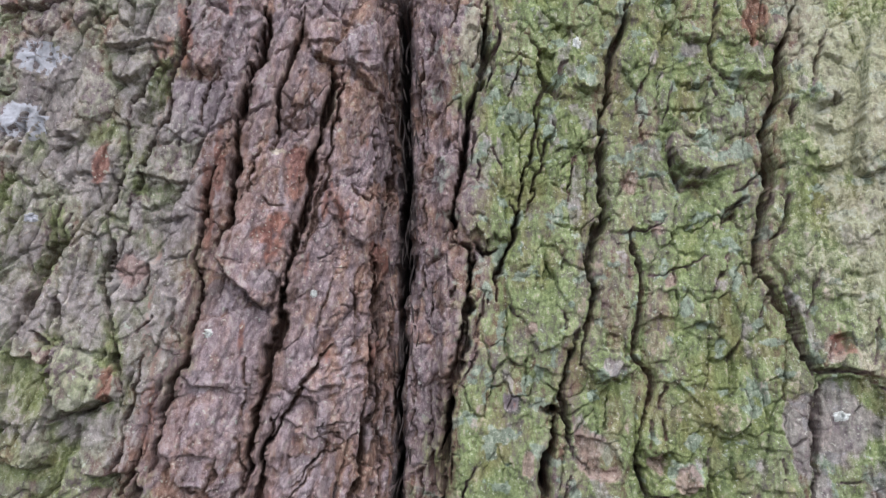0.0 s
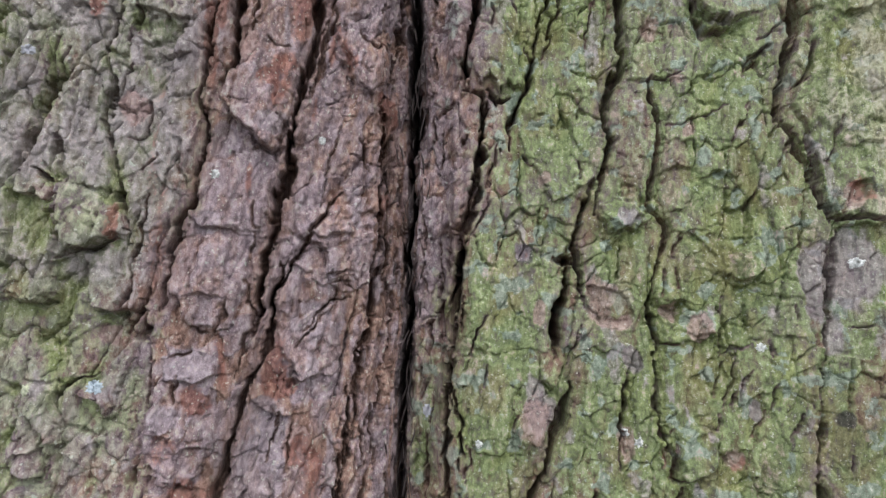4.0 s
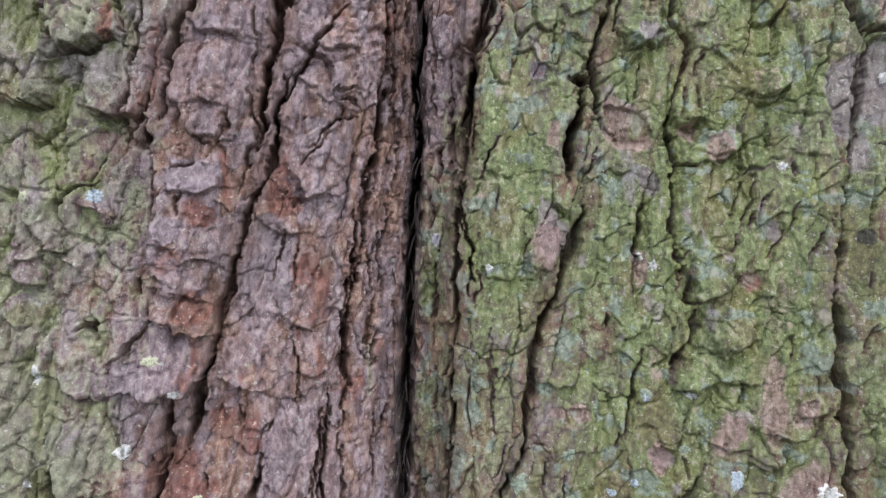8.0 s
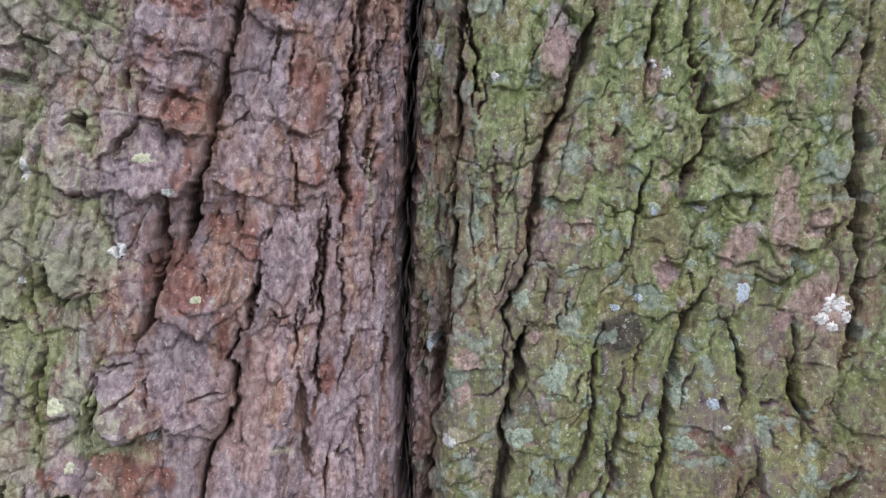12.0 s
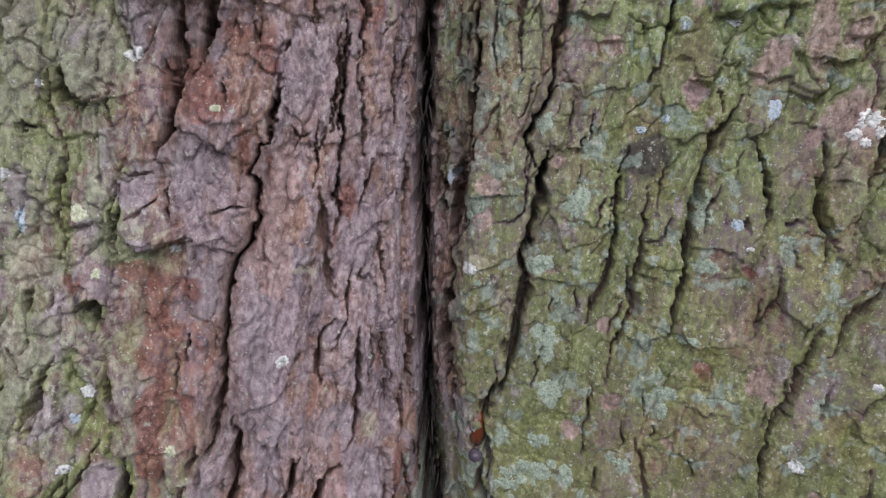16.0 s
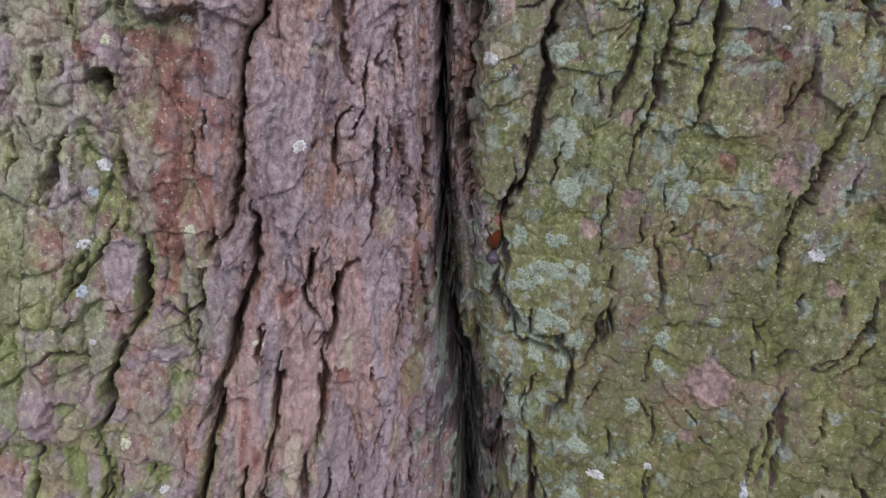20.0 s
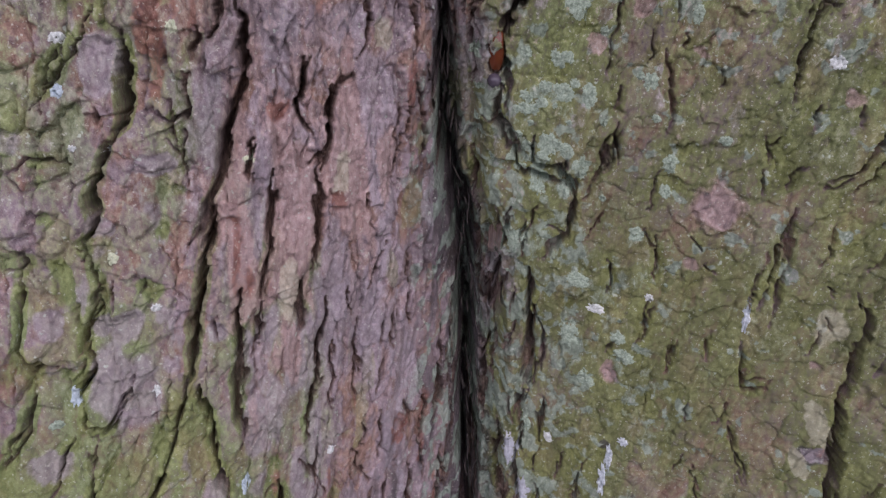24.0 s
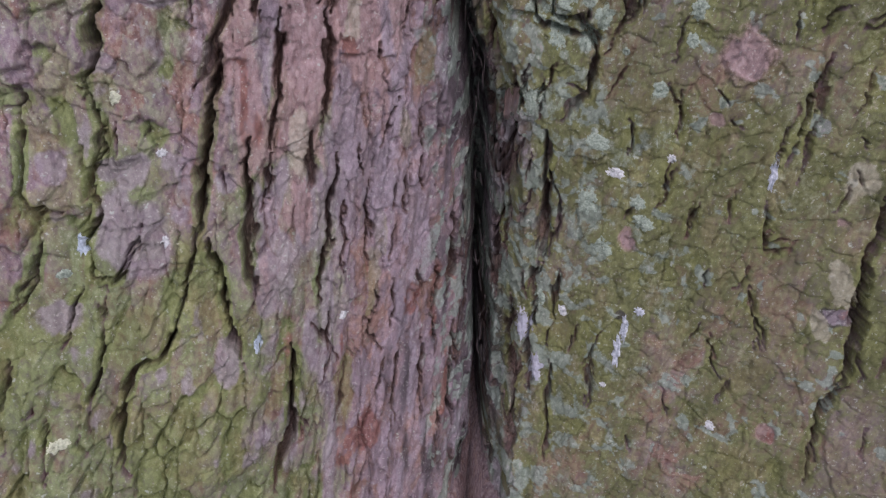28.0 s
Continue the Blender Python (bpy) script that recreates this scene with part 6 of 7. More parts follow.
stain("lilac", -251, 533, 12.8, 9.0)
stain("lilac", -120, 657, 8.2, 22.2)
stain("lilac", -148, 634, 6.5, 18.4)
stain("pale", -123, 598, 6.2, 23.4)
stain("lilac", -145, 523, 7.2, 24.3)
stain("pink", -66, 662, 6.9, 23.4)
stain("dark", 93, 905, 4.7, 3.4, 20)
stain("dark", 103, 912, 5.3, 2.4, -30)
stain("dark", 102, 866, 7.5, 2.8, -20)
stain("dark", 87, 895, 2.4, 6.9, 10)
stain("pink", 158, 973, 7.8, 9.5)
stain("pink", 153, 965, 5.7, 8.0)
stain("pink", 181, 932, 5.6, 7.6, -20)
stain("pink", 197, 988, 7.8, 12.2, -30)
stain("lilac", 122, 954, 5.8, 7.2, 20)
stain("pink", 120, 957, 7.1, 8.5, 20)
stain("pink", 74, 976, 6.5, 6.0)
stain("pink", 58, 977, 5.9, 6.0)
stain("rust", 136, 789, 4.8, 4.9)
stain("pink", 87, 763, 6.5, 5.1, 20)
stain("pink", 61, 736, 5.9, 6.7)
stain("rust", 157, 854, 4.0, 4.0)
stain("pink", 46, 909, 4.8, 5.6)
stain("pink", 4, 890, 8.4, 7.8)
stain("pink", 3, 869, 7.1, 7.9)
stain("pale", -1, 843, 7.9, 5.1)
stain("pale", 24, 802, 3.6, 7.4)
stain("pink", 79, 810, 5.0, 5.0)
stain("pink", 168, 789, 8.7, 10.2)
stain("fresh", 192, 901, 7.9, 17.6)
stain("fresh", 190, 860, 19.2, 14.6)
stain("fresh", 181, 812, 19.7, 6.7, -20)
stain("fresh", 106, 852, 6.9, 7.0)
stain("fresh", 129, 945, 9.7, 8.2)
stain("lilac", -88, 809, 10.2, 10.4)
stain("lilac", -110, 853, 6.6, 11.7)
stain("pink", 89, 1154, 4.1, 8.9)
stain("pink", 96, 1142, 7.5, 3.4, 30)
stain("pale", 104, 1155, 4.8, 4.4)
stain("pink", 133, 1146, 6.1, 6.1)
stain("lilac", 44, 1184, 5.4, 6.1)
stain("rust", 44, 1182, 3.4, 4.1)
stain("lilac", 53, 1087, 9.6, 20.7, 10)
stain("pink", 52, 1145, 2.7, 5.5)
stain("pink", 170, 1062, 6.6, 6.0)
stain("pale", 206, 1042, 4.5, 4.5)
stain("lilac", 111, 1119, 6.8, 8.2)
stain("lilac", 180, 1090, 3.9, 5.9)
stain("lilac", 223, 1137, 7.0, 16.0)
stain("pink", 149, 1139, 7.4, 10.1)
stain("lilac", -149, 1119, 14.1, 7.8, -5)
stain("lilac", -121, 1059, 12.8, 19.2, -10)
stain("lilac", -86, 1139, 13.0, 13.0)
stain("pink", -95, 1068, 7.8, 9.8)
stain("rust", -92, 1061, 3.3, 5.2)
stain("rust", -152, 1045, 9.4, 6.9)
stain("rust", -169, 1076, 3.7, 3.1)
stain("pink", -198, 1136, 4.3, 6.1)
stain("rust", -128, 983, 6.4, 12.8)
stain("fresh", 197, 1117, 8.1, 9.8)
stain("fresh", 156, 1109, 13.3, 13.4)
stain("fresh", -230, 1044, 12.0, 6.0)
stain("fresh", -241, 1166, 9.0, 36.2)
stain("pink", 88, 1161, 5.0, 8.8)
stain("pink", 91, 1148, 7.1, 7.3)
stain("pink", 101, 1140, 9.2, 4.4, 10)
stain("pale", 105, 1155, 5.3, 4.4)
stain("rust", 212, 1438, 6.2, 13.5)
stain("lilac", 236, 1173, 20.1, 20.7)
stain("lilac", 215, 1165, 7.4, 24.4)
stain("pink", 133, 1147, 5.6, 6.5)
stain("lilac", 108, 1206, 7.9, 5.2, -20)
stain("lilac", 170, 1419, 9.3, 6.4)
stain("pale", 93, 1424, 3.9, 4.8)
stain("pink", 237, 1220, 5.5, 9.2, 20)
stain("pink", 146, 653, 12.9, 12.3)
stain("rust", 218, 519, 4.3, 5.6)
stain("lilac", 219, 516, 6.4, 5.7)
stain("pale", 211, 537, 5.0, 12.0, 10)
stain("pale", 218, 530, 4.3, 5.6)
stain("rust", 194, 421, 5.5, 6.2)
stain("pink", 93, 519, 6.4, 6.3)
stain("pink", 135, 612, 5.0, 4.0)
stain("pink", -86, 656, 4.8, 23.1)
stain("pale", -92, 661, 4.7, 12.9)
stain("lilac", -204, 567, 13.0, 14.7)
stain("lilac", -206, 606, 9.4, 8.9)
stain("lilac", -169, 480, 7.2, 12.2)
stain("dark", 96, 465, 3.7, 3.3)
# two long dark patches: painted shade down the lower cleft
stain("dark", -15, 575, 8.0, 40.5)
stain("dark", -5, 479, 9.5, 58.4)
stain("pink", -86, 679, 5.3, 22.5)
stain("pink", -117, 656, 13.2, 44.6)
stain("pink", -124, 632, 10.0, 30.2)
stain("rust", -154, 649, 4.5, 4.3)
# a small hole, its inner shade painted as a dark spot
stain("dark", -240, 936, 3.4, 3.5)
stain("lilac", -244, 900, 6.4, 16.2)
stain("lilac", -239, 784, 7.2, 15.4)
stain("fresh", -224, 877, 4.4, 18.1)
stain("fresh", -206, 801, 4.3, 18.9)
stain("fresh", -239, 846, 7.4, 12.1)
stain("dark", -218, 845, 3.0, 7.4, -15)
stain("rust", -216, 855, 3.0, 4.9)
stain("rust", -170, 831, 11.0, 9.6)
stain("rust", -165, 807, 14.3, 13.0)
stain("lilac", -209, 745, 10.9, 12.8)
stain("fresh", -82, 495, 4.7, 26.6)
stain("fresh", -77, 526, 3.9, 17.4)
stain("fresh", -100, 419, 4.1, 27.6)
stain("rust", -55, 469, 5.8, 8.4)
stain("lilac", -156, 1368, 13.6, 20.8)
stain("lilac", -113, 1262, 10.4, 7.5)
stain("lilac", -138, 1252, 7.2, 10.0)
stain("lilac", -145, 1201, 9.6, 7.5)
stain("lilac", -243, 1365, 16.0, 20.8)
stain("pink", -186, 1268, 7.2, 10.0)
stain("pink", -69, 1392, 4.8, 20.8)
stain("pink", -124, 1308, 5.6, 12.5)
stain("rust", -95, 1332, 5.2, 17.5)
stain("rust", -112, 1289, 9.6, 5.0)
stain("rust", -144, 1303, 3.6, 33.3)
stain("rust", -193, 1199, 5.6, 10.8)
stain("rust", -44, 1279, 6.4, 14.2)
stain("rust", -138, 1338, 3.2, 20.8)
stain("pale", -73, 1387, 2.8, 18.3)
stain("pale", -105, 1344, 5.6, 3.3)
stain("lilac", -155, 1118, 17.6, 10.0)
stain("lilac", -117, 1090, 8.0, 8.3)
stain("lilac", -122, 1052, 14.4, 19.2)
stain("lilac", -111, 1064, 9.6, 25.0)
stain("lilac", -163, 1089, 8.8, 7.5)
stain("rust", -152, 1046, 9.6, 10.0)
stain("rust", -165, 1070, 7.2, 6.7)
stain("rust", -150, 1096, 9.6, 5.8)
stain("rust", -133, 980, 11.2, 10.0)
stain("rust", -105, 1100, 9.6, 5.8)
stain("rust", -86, 1052, 7.2, 20.8)
stain("rust", -70, 992, 4.0, 16.7)
stain("pale", -57, 1000, 3.2, 16.7)
stain("lilac", -157, 979, 8.8, 11.7)
stain("lilac", -181, 1007, 9.6, 11.7)
stain("lilac", -184, 986, 7.2, 20.8)
stain("lilac", -117, 1045, 14.4, 22.5)
stain("lilac", -186, 903, 11.2, 11.7)
stain("lilac", -185, 872, 9.6, 5.8)
stain("lilac", -146, 985, 5.6, 16.7)
stain("rust", -155, 950, 17.6, 11.7)
stain("rust", -131, 983, 9.6, 12.5)
stain("rust", -121, 971, 7.2, 11.7)
stain("rust", -64, 990, 4.8, 18.3)
stain("rust", -80, 884, 4.0, 15.0)
stain("pink", -130, 873, 8.0, 25.0)
stain("pink", -115, 903, 8.0, 25.0)
stain("pink", -64, 740, 4.4, 7.5)
stain("pink", -93, 659, 4.8, 16.7)
stain("pink", -125, 703, 4.4, 18.3)
stain("pink", -123, 862, 12.0, 29.2)
stain("lilac", -91, 745, 11.2, 7.5)
stain("lilac", -128, 792, 8.0, 20.8)
stain("lilac", -158, 844, 13.6, 16.7)
stain("lilac", -210, 744, 12.0, 15.0)
stain("rust", -176, 812, 14.4, 20.8)
stain("rust", -157, 806, 6.4, 12.5)
stain("rust", -179, 830, 8.0, 10.0)
stain("rust", -177, 784, 11.2, 7.5)
stain("rust", -185, 727, 4.8, 10.0)
stain("pink", -125, 706, 5.2, 12.5)
stain("pink", -88, 702, 7.2, 20.8)
stain("pink", -91, 662, 5.2, 11.7)
stain("pink", -154, 647, 8.0, 8.3)
stain("pink", -64, 743, 4.4, 5.0)
stain("pink", -88, 728, 5.6, 20.8)
stain("lilac", -88, 750, 14.4, 9.2)
stain("lilac", -208, 604, 7.2, 7.5)
stain("lilac", 145, 649, 8.8, 9.2)
stain("lilac", -124, 743, 9.6, 16.7)
stain("lilac", -207, 743, 12.0, 16.7)
stain("lilac", -218, 577, 12.0, 20.8)
stain("pink", -90, 664, 4.4, 12.5)
stain("pink", -155, 648, 4.8, 4.2)
stain("pink", -125, 643, 8.0, 29.2)
stain("rust", -57, 469, 4.4, 5.0)
stain("rust", -102, 380, 7.2, 20.8)
stain("lilac", -220, 606, 5.6, 5.8)
stain("lilac", -207, 604, 6.8, 8.3)
stain("lilac", 143, 651, 10.4, 10.8)
stain("lilac", 94, 518, 5.6, 5.4)
stain("lilac", 215, 515, 5.2, 5.4)
stain("lilac", -163, 588, 5.6, 8.3)
stain("lilac", -122, 556, 8.0, 29.2)
stain("fresh", -179, 445, 40.0, 33.3)
stain("fresh", -258, 529, 20.0, 12.5)
stain("fresh", -215, 517, 16.0, 12.5)
STAIN["rust"] *= np.clip(0.8 + 0.55 * rough2 + 0.35 * who2, 0, 1.1)
loose = layers(GX, GZ, 0.012, 0.05, 95, 3)
STAIN["rust"] = np.maximum(STAIN["rust"], 0.85 * COLUMN * soft(loose, 0.55, 1.1) * (1 - soft(AWAY, -0.02, -0.008)))
STAIN["lilac"] = np.maximum(STAIN["lilac"], 0.8 * COLUMN * soft(-loose, 0.55 - 0.35 * (1 - UPPER), 1.1 - 0.3 * (1 - UPPER)))
foot = soft(GZ + 0.05 * rough1, 0.44, 0.57) * (1 - soft(GZ, 0.62, 0.85)) * COLUMN * (1 - soft(AWAY + 0.012 * rough2, -0.055, -0.022))
STAIN["pink"] = np.maximum(STAIN["pink"], 1.0 * foot * soft(loose, -0.1, 0.5))
STAIN["lilac"] = np.maximum(STAIN["lilac"], 1.0 * foot * soft(-loose, -0.3, 0.3))

PY = face(GX, GZ)
sy, sz = np.gradient(PY, STEP)
sy = np.clip(sy, -0.9, 0.9)
out_x, out_z = 0.4 * sy, sz
length = np.sqrt(1 + out_x ** 2 + out_z ** 2)
VX, VY, VZ = GX + H * out_x / length, PY - H / length, GZ + H * out_z / length


# ---- split the bark along its fissures ----
def plates(height):
    """A number for each grid place: the flake of bark it belongs to, parted along the valleys."""
    h = blurred(blurred(height, 4), 4)[::3, ::3]
    n, m = h.shape
    index = np.arange(n * m).reshape(n, m)
    best, to = h.copy(), index.copy()
    for di in (-1, 0, 1):
        for dj in ((0,) if di else (-1, 1)):
            other = np.full((n, m), -9.0)
            a = (slice(max(0, -di), n - max(0, di)), slice(max(0, -dj), m - max(0, dj)))
            b = (slice(max(0, di), n + min(0, di)), slice(max(0, dj), m + min(0, dj)))
            other[a] = h[b]
            step = index + di * m + dj
            more = other > best
            best, to = np.where(more, other, best), np.where(more, step, to)
    to = to.ravel()
    for _ in range(14):
        to = to[to]
    top, lab = np.unique(to, return_inverse=True)
    lab = lab.reshape(n, m)
    for _ in range(40):
        size = np.bincount(lab.ravel(), minlength=len(top))
        small = (size > 0) & (size < 150)
        if not small.any():
            break
        pair = np.concatenate([np.stack([lab[:-1].ravel(), lab[1:].ravel(), np.minimum(h[:-1], h[1:]).ravel()]),
                               np.stack([lab[:, :-1].ravel(), lab[:, 1:].ravel(), np.minimum(h[:, :-1], h[:, 1:]).ravel()])], axis=1)
        pair = np.concatenate([pair, pair[[1, 0, 2]]], axis=1)
        pair = pair[:, (pair[0] != pair[1]) & small[pair[0].astype(int)]]
        pair = pair[:, np.argsort(pair[2], kind="stable")]
        goal = np.arange(len(top))
        goal[pair[0].astype(int)] = pair[1].astype(int)
        two = goal[goal] == np.arange(len(top))
        goal = np.where(two & (goal > np.arange(len(top))), np.arange(len(top)), goal)
        for _ in range(8):
            goal = goal[goal]
        lab = goal[lab]
    lab = np.unique(lab, return_inverse=True)[1].reshape(n, m)
    return np.repeat(np.repeat(lab, 3, 0), 3, 1)[:height.shape[0], :height.shape[1]]


LAB = plates(H)[:-1, :-1]
order = np.argsort(LAB.ravel(), kind="stable")
bounds = np.searchsorted(LAB.ravel()[order], np.arange(LAB.max() + 2))
OLIVE = np.clip(1 - soft(GZ + 0.12 * rough1, 0.65, 1.1), 0, 1) * (0.35 + 0.65 * right)
STAIN["pink"] *= 1 - 0.25 * right
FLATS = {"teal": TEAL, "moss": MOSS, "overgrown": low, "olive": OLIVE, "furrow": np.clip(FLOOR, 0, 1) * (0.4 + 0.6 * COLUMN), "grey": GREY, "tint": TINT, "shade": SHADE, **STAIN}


def sheet(name, quads):
    """A mesh of the grid's squares with those numbers."""
    i, j = quads // (NZ - 1), quads % (NZ - 1)
    corner = np.stack([i * NZ + j, (i + 1) * NZ + j, (i + 1) * NZ + j + 1, i * NZ + j + 1], 1)
    used, ids = np.unique(corner, return_inverse=True)
    ids = ids.reshape(-1)
    mesh = bpy.data.meshes.new(name)
    mesh.vertices.add(len(used))
    mesh.vertices.foreach_set("co", np.stack([VX.ravel()[used], VY.ravel()[used], VZ.ravel()[used]], 1).astype(np.float32).ravel())
    mesh.loops.add(len(ids))
    mesh.loops.foreach_set("vertex_index", ids.astype(np.int32))
    mesh.polygons.add(len(quads))
    mesh.polygons.foreach_set("loop_start", np.arange(0, len(ids), 4, dtype=np.int32))
    mesh.polygons.foreach_set("use_smooth", np.ones(len(quads), bool))
    for key, values in FLATS.items():
        mesh.attributes.new(key, "FLOAT", "POINT").data.foreach_set("value", values.ravel()[used].astype(np.float32))
    mesh.update()
    mesh.materials.append(BARK)
    return mesh


def part(name, mesh, parent, label="", kind=""):
    ob = new(name, mesh)
    ob.parent = parent
    return tagged(ob, label, kind=kind)


tree = tagged(new("tree_trunk"), "old conifer trunk with furrowed brown bark and green algae", "tree trunk")

LOOKS = {"moss": "bark plate coated with green algae", "rust": "rust-red stained bark plate", "lilac": "lilac-grey bark plate",
         "teal": "bark plate crusted with grey-green lichen", "pale": "pale straw-coloured bark plate", "grey": "grey weathered bark plate"}
middles = []
for k in range(LAB.max() + 1):
    q = order[bounds[k]:bounds[k + 1]]
    middles.append((gx[(q // (NZ - 1)).astype(int)].mean(), gz[(q % (NZ - 1)).astype(int)].mean()))
nearest = sorted(range(len(middles)), key=lambda k: abs(middles[k][0]) + 0.15 * abs(middles[k][1] - 0.9))
picked = set(nearest[:300])
rest = []
for k in range(len(middles)):
    q = order[bounds[k]:bounds[k + 1]]
    if k in picked:
        look_of = {key: values[:-1, :-1].ravel()[q].mean() for key, values in FLATS.items() if key in LOOKS}
        most = max(look_of, key=look_of.get)
        part("bark_plate", sheet("bark_plate", q), tree, LOOKS[most] if look_of[most] > 0.45 else "")
    else:
        rest.append(q)
if rest:
    part("outer_bark", sheet("outer_bark", np.concatenate(rest)), tree, kind="stuff")


# the rest of the trunk: its round back, its foot and its upper length
def trunk_body():
    bm = bmesh.new()
    heights = np.concatenate([np.arange(0.0, 0.25, 0.03), np.arange(0.25, 1.465, 0.027), np.arange(1.47, 3.0, 0.03)])
    rings = []
    across, round_back = np.linspace(-0.306, 0.306, 72), np.linspace(0, math.pi, 92)[1:-1]
    for z in heights:
        covered = float(soft(z, 0.23, 0.27) * (1 - soft(z, 1.44, 1.475)))
        high = max(0.0, z - 1.5)
        front = face(across, np.full(across.shape, z)) + 0.15 * covered * soft(0.306 - np.abs(across), 0.0, 0.03) + 0.003
        ridge = 0.010 * layers(across, np.full(across.shape, z), 0.03, 0.11, 110, 3) * (1 - covered)
        ring = [(x, y, z) for x, y in zip(across, front + ridge)]
        a = round_back
        edge = front[-1] + (front[0] - front[-1]) * a / math.pi
        back = 1.02 + 0.25 * max(0.0, 0.4 - z) - 0.03 * high
        bark = 1 + 0.030 * layers(a * 0.4, np.full(a.shape, z), 0.035, 0.12, 120, 3) * np.sin(a)
        bx = 0.306 * np.cos(a) * (1 + 0.5 * np.sin(a)) * bark
        by = edge + (back - edge) * np.sin(a) * bark
        ring += [(x, y, z) for x, y in zip(bx, by)]
        rings.append([bm.verts.new((float(x), float(y), float(h))) for x, y, h in ring])
    for lower, upper in zip(rings, rings[1:]):
        n = len(lower)
        for k in range(n):
            bm.faces.new((lower[k], lower[(k + 1) % n], upper[(k + 1) % n], upper[k])).smooth = True
    bm.faces.new(rings[-1])
    mesh = bpy.data.meshes.new("inner_trunk")
    bm.to_mesh(mesh)
    bm.free()
    mesh.materials.append(BARK)
    return mesh


part("inner_trunk", trunk_body(), tree, "round back and foot of the trunk")


# ---- crusts and resin that grow on the bark ----
def on_bark(x, z):
    """The bark's surface at a width and height in metres."""
    i, j = np.clip(np.round((np.asarray(x) - X0) / STEP).astype(int), 0, NX - 1), np.clip(np.round((np.asarray(z) - Z0) / STEP).astype(int), 0, NZ - 1)
    return VX[i, j], VY[i, j], VZ[i, j]


LOBES = {"white": "white crusty lichen spot", "chalk": "chalk-white rosette of lichen", "blue": "pale blue-grey lichen spot", "teal": "grey-green crust of lichen",
         "sage": "pale yellow-green lichen spot", "grey": "smooth bluish-grey crust", "streak": "dried white run of resin"}
dice = random.Random(7)


def lichen(kind, x, z, rx, rz):
    """A crust with a lobed rim that lies on the relief of the bark."""
    n, rings = 30, 7
    waves = [(dice.randint(2, 11), dice.uniform(0, 6.3), dice.uniform(0.03, 0.10) * (2.0 if kind == "streak" else 1)) for _ in range(6)]
    thick = 0.0012 if kind in ("chalk", "streak") else 0.0005
    bm = bmesh.new()
    loops = []
    for k in range(rings + 1):
        f = max(k / rings, 0.02)
        loop = []
        for a in np.linspace(0, 2 * math.pi, n, endpoint=False):
            lobe = 1 + sum(h * math.sin(m * a + p) for m, p, h in waves)
            px, pz = (x + rx * f * lobe * math.cos(a)) / 1000, (z + rz * f * lobe * math.sin(a)) / 1000
            bx, by, bz = (float(v) for v in on_bark(px, pz))
            lift = thick * (1 - f ** 6) * (0.7 + 0.6 * dice.random()) - 0.0008 * f ** 8
            loop.append(bm.verts.new((bx, by - lift, bz + 0.3 * lift)))
        loops.append(loop)
    for inner, outer in zip(loops, loops[1:]):
        for k in range(n):
            bm.faces.new((inner[k], outer[k], outer[(k + 1) % n], inner[(k + 1) % n])).smooth = True
    mesh = bpy.data.meshes.new("lichen")
    bm.to_mesh(mesh)
    bm.free()
    mesh.materials.append(CRUST[kind])
    part("resin_streak" if kind == "streak" else "lichen_patch", mesh, tree, LOBES[kind])


lichen("white", 238, 1180, 4.4, 3.5)
lichen("white", 91, 1423, 3.5, 4.8)
lichen("grey", -241, 1394, 16.0, 10.7)
lichen("grey", -252, 1356, 15.1, 12.8)
lichen("grey", -241, 1297, 4.1, 3.1)
lichen("teal", 72, 1361, 5.3, 7.0)
lichen("teal", 79, 1398, 5.4, 6.3)
lichen("teal", 141, 1303, 5.9, 3.8)
lichen("teal", 95, 1188, 4.7, 4.4)
lichen("white", -141, 1229, 3.0, 3.1)
lichen("teal", 172, 1358, 5.3, 4.7)
lichen("teal", 83, 1246, 2.6, 2.6)
lichen("white", -83, 1253, 2.4, 2.9)
lichen("blue", -202, 1108, 4.8, 4.2)
lichen("white", -229, 1013, 2.7, 6.5)
lichen("white", -185, 970, 4.5, 4.8)
lichen("white", -159, 1000, 2.8, 2.2)
lichen("sage", -172, 1018, 5.5, 3.1)
lichen("blue", 161, 948, 3.9, 3.9)
lichen("white", 114, 1068, 3.0, 3.3)
lichen("white", 106, 1073, 3.0, 3.0)
lichen("white", 184, 1128, 3.5, 2.9)
lichen("teal", 83, 1119, 4.0, 4.7)
lichen("teal", 132, 1083, 3.3, 3.0)
lichen("blue", 92, 930, 3.1, 2.7)
lichen("teal", 66, 951, 4.8, 4.8)
lichen("white", 16, 1064, 2.7, 2.7)
lichen("teal", 133, 960, 3.7, 2.7)
lichen("blue", 105, 937, 2.4, 3.0)
lichen("teal", 35, 932, 6.2, 7.6)
lichen("grey", -17, 1079, 3.4, 4.8)
lichen("sage", -147, 942, 3.1, 2.2)
lichen("teal", 51, 991, 4.8, 4.1)
lichen("teal", 111, 991, 4.4, 3.4)
lichen("white", 137, 992, 4.0, 2.0)
lichen("white", -232, 956, 2.6, 2.1)
lichen("sage", -237, 1107, 2.9, 3.5)
lichen("sage", -216, 890, 5.3, 5.4)
lichen("blue", -221, 782, 3.1, 3.8)
lichen("white", -214, 796, 4.3, 4.1)
lichen("white", -227, 755, 4.0, 3.5)
lichen("blue", -230, 730, 3.4, 4.1)
lichen("sage", -174, 757, 3.2, 4.0)
lichen("white", -171, 868, 3.4, 2.2)
lichen("blue", 160, 944, 3.7, 4.8)
lichen("blue", 147, 880, 3.6, 3.7)
lichen("teal", 47, 705, 5.3, 5.5)
lichen("teal", 34, 661, 8.6, 6.4)
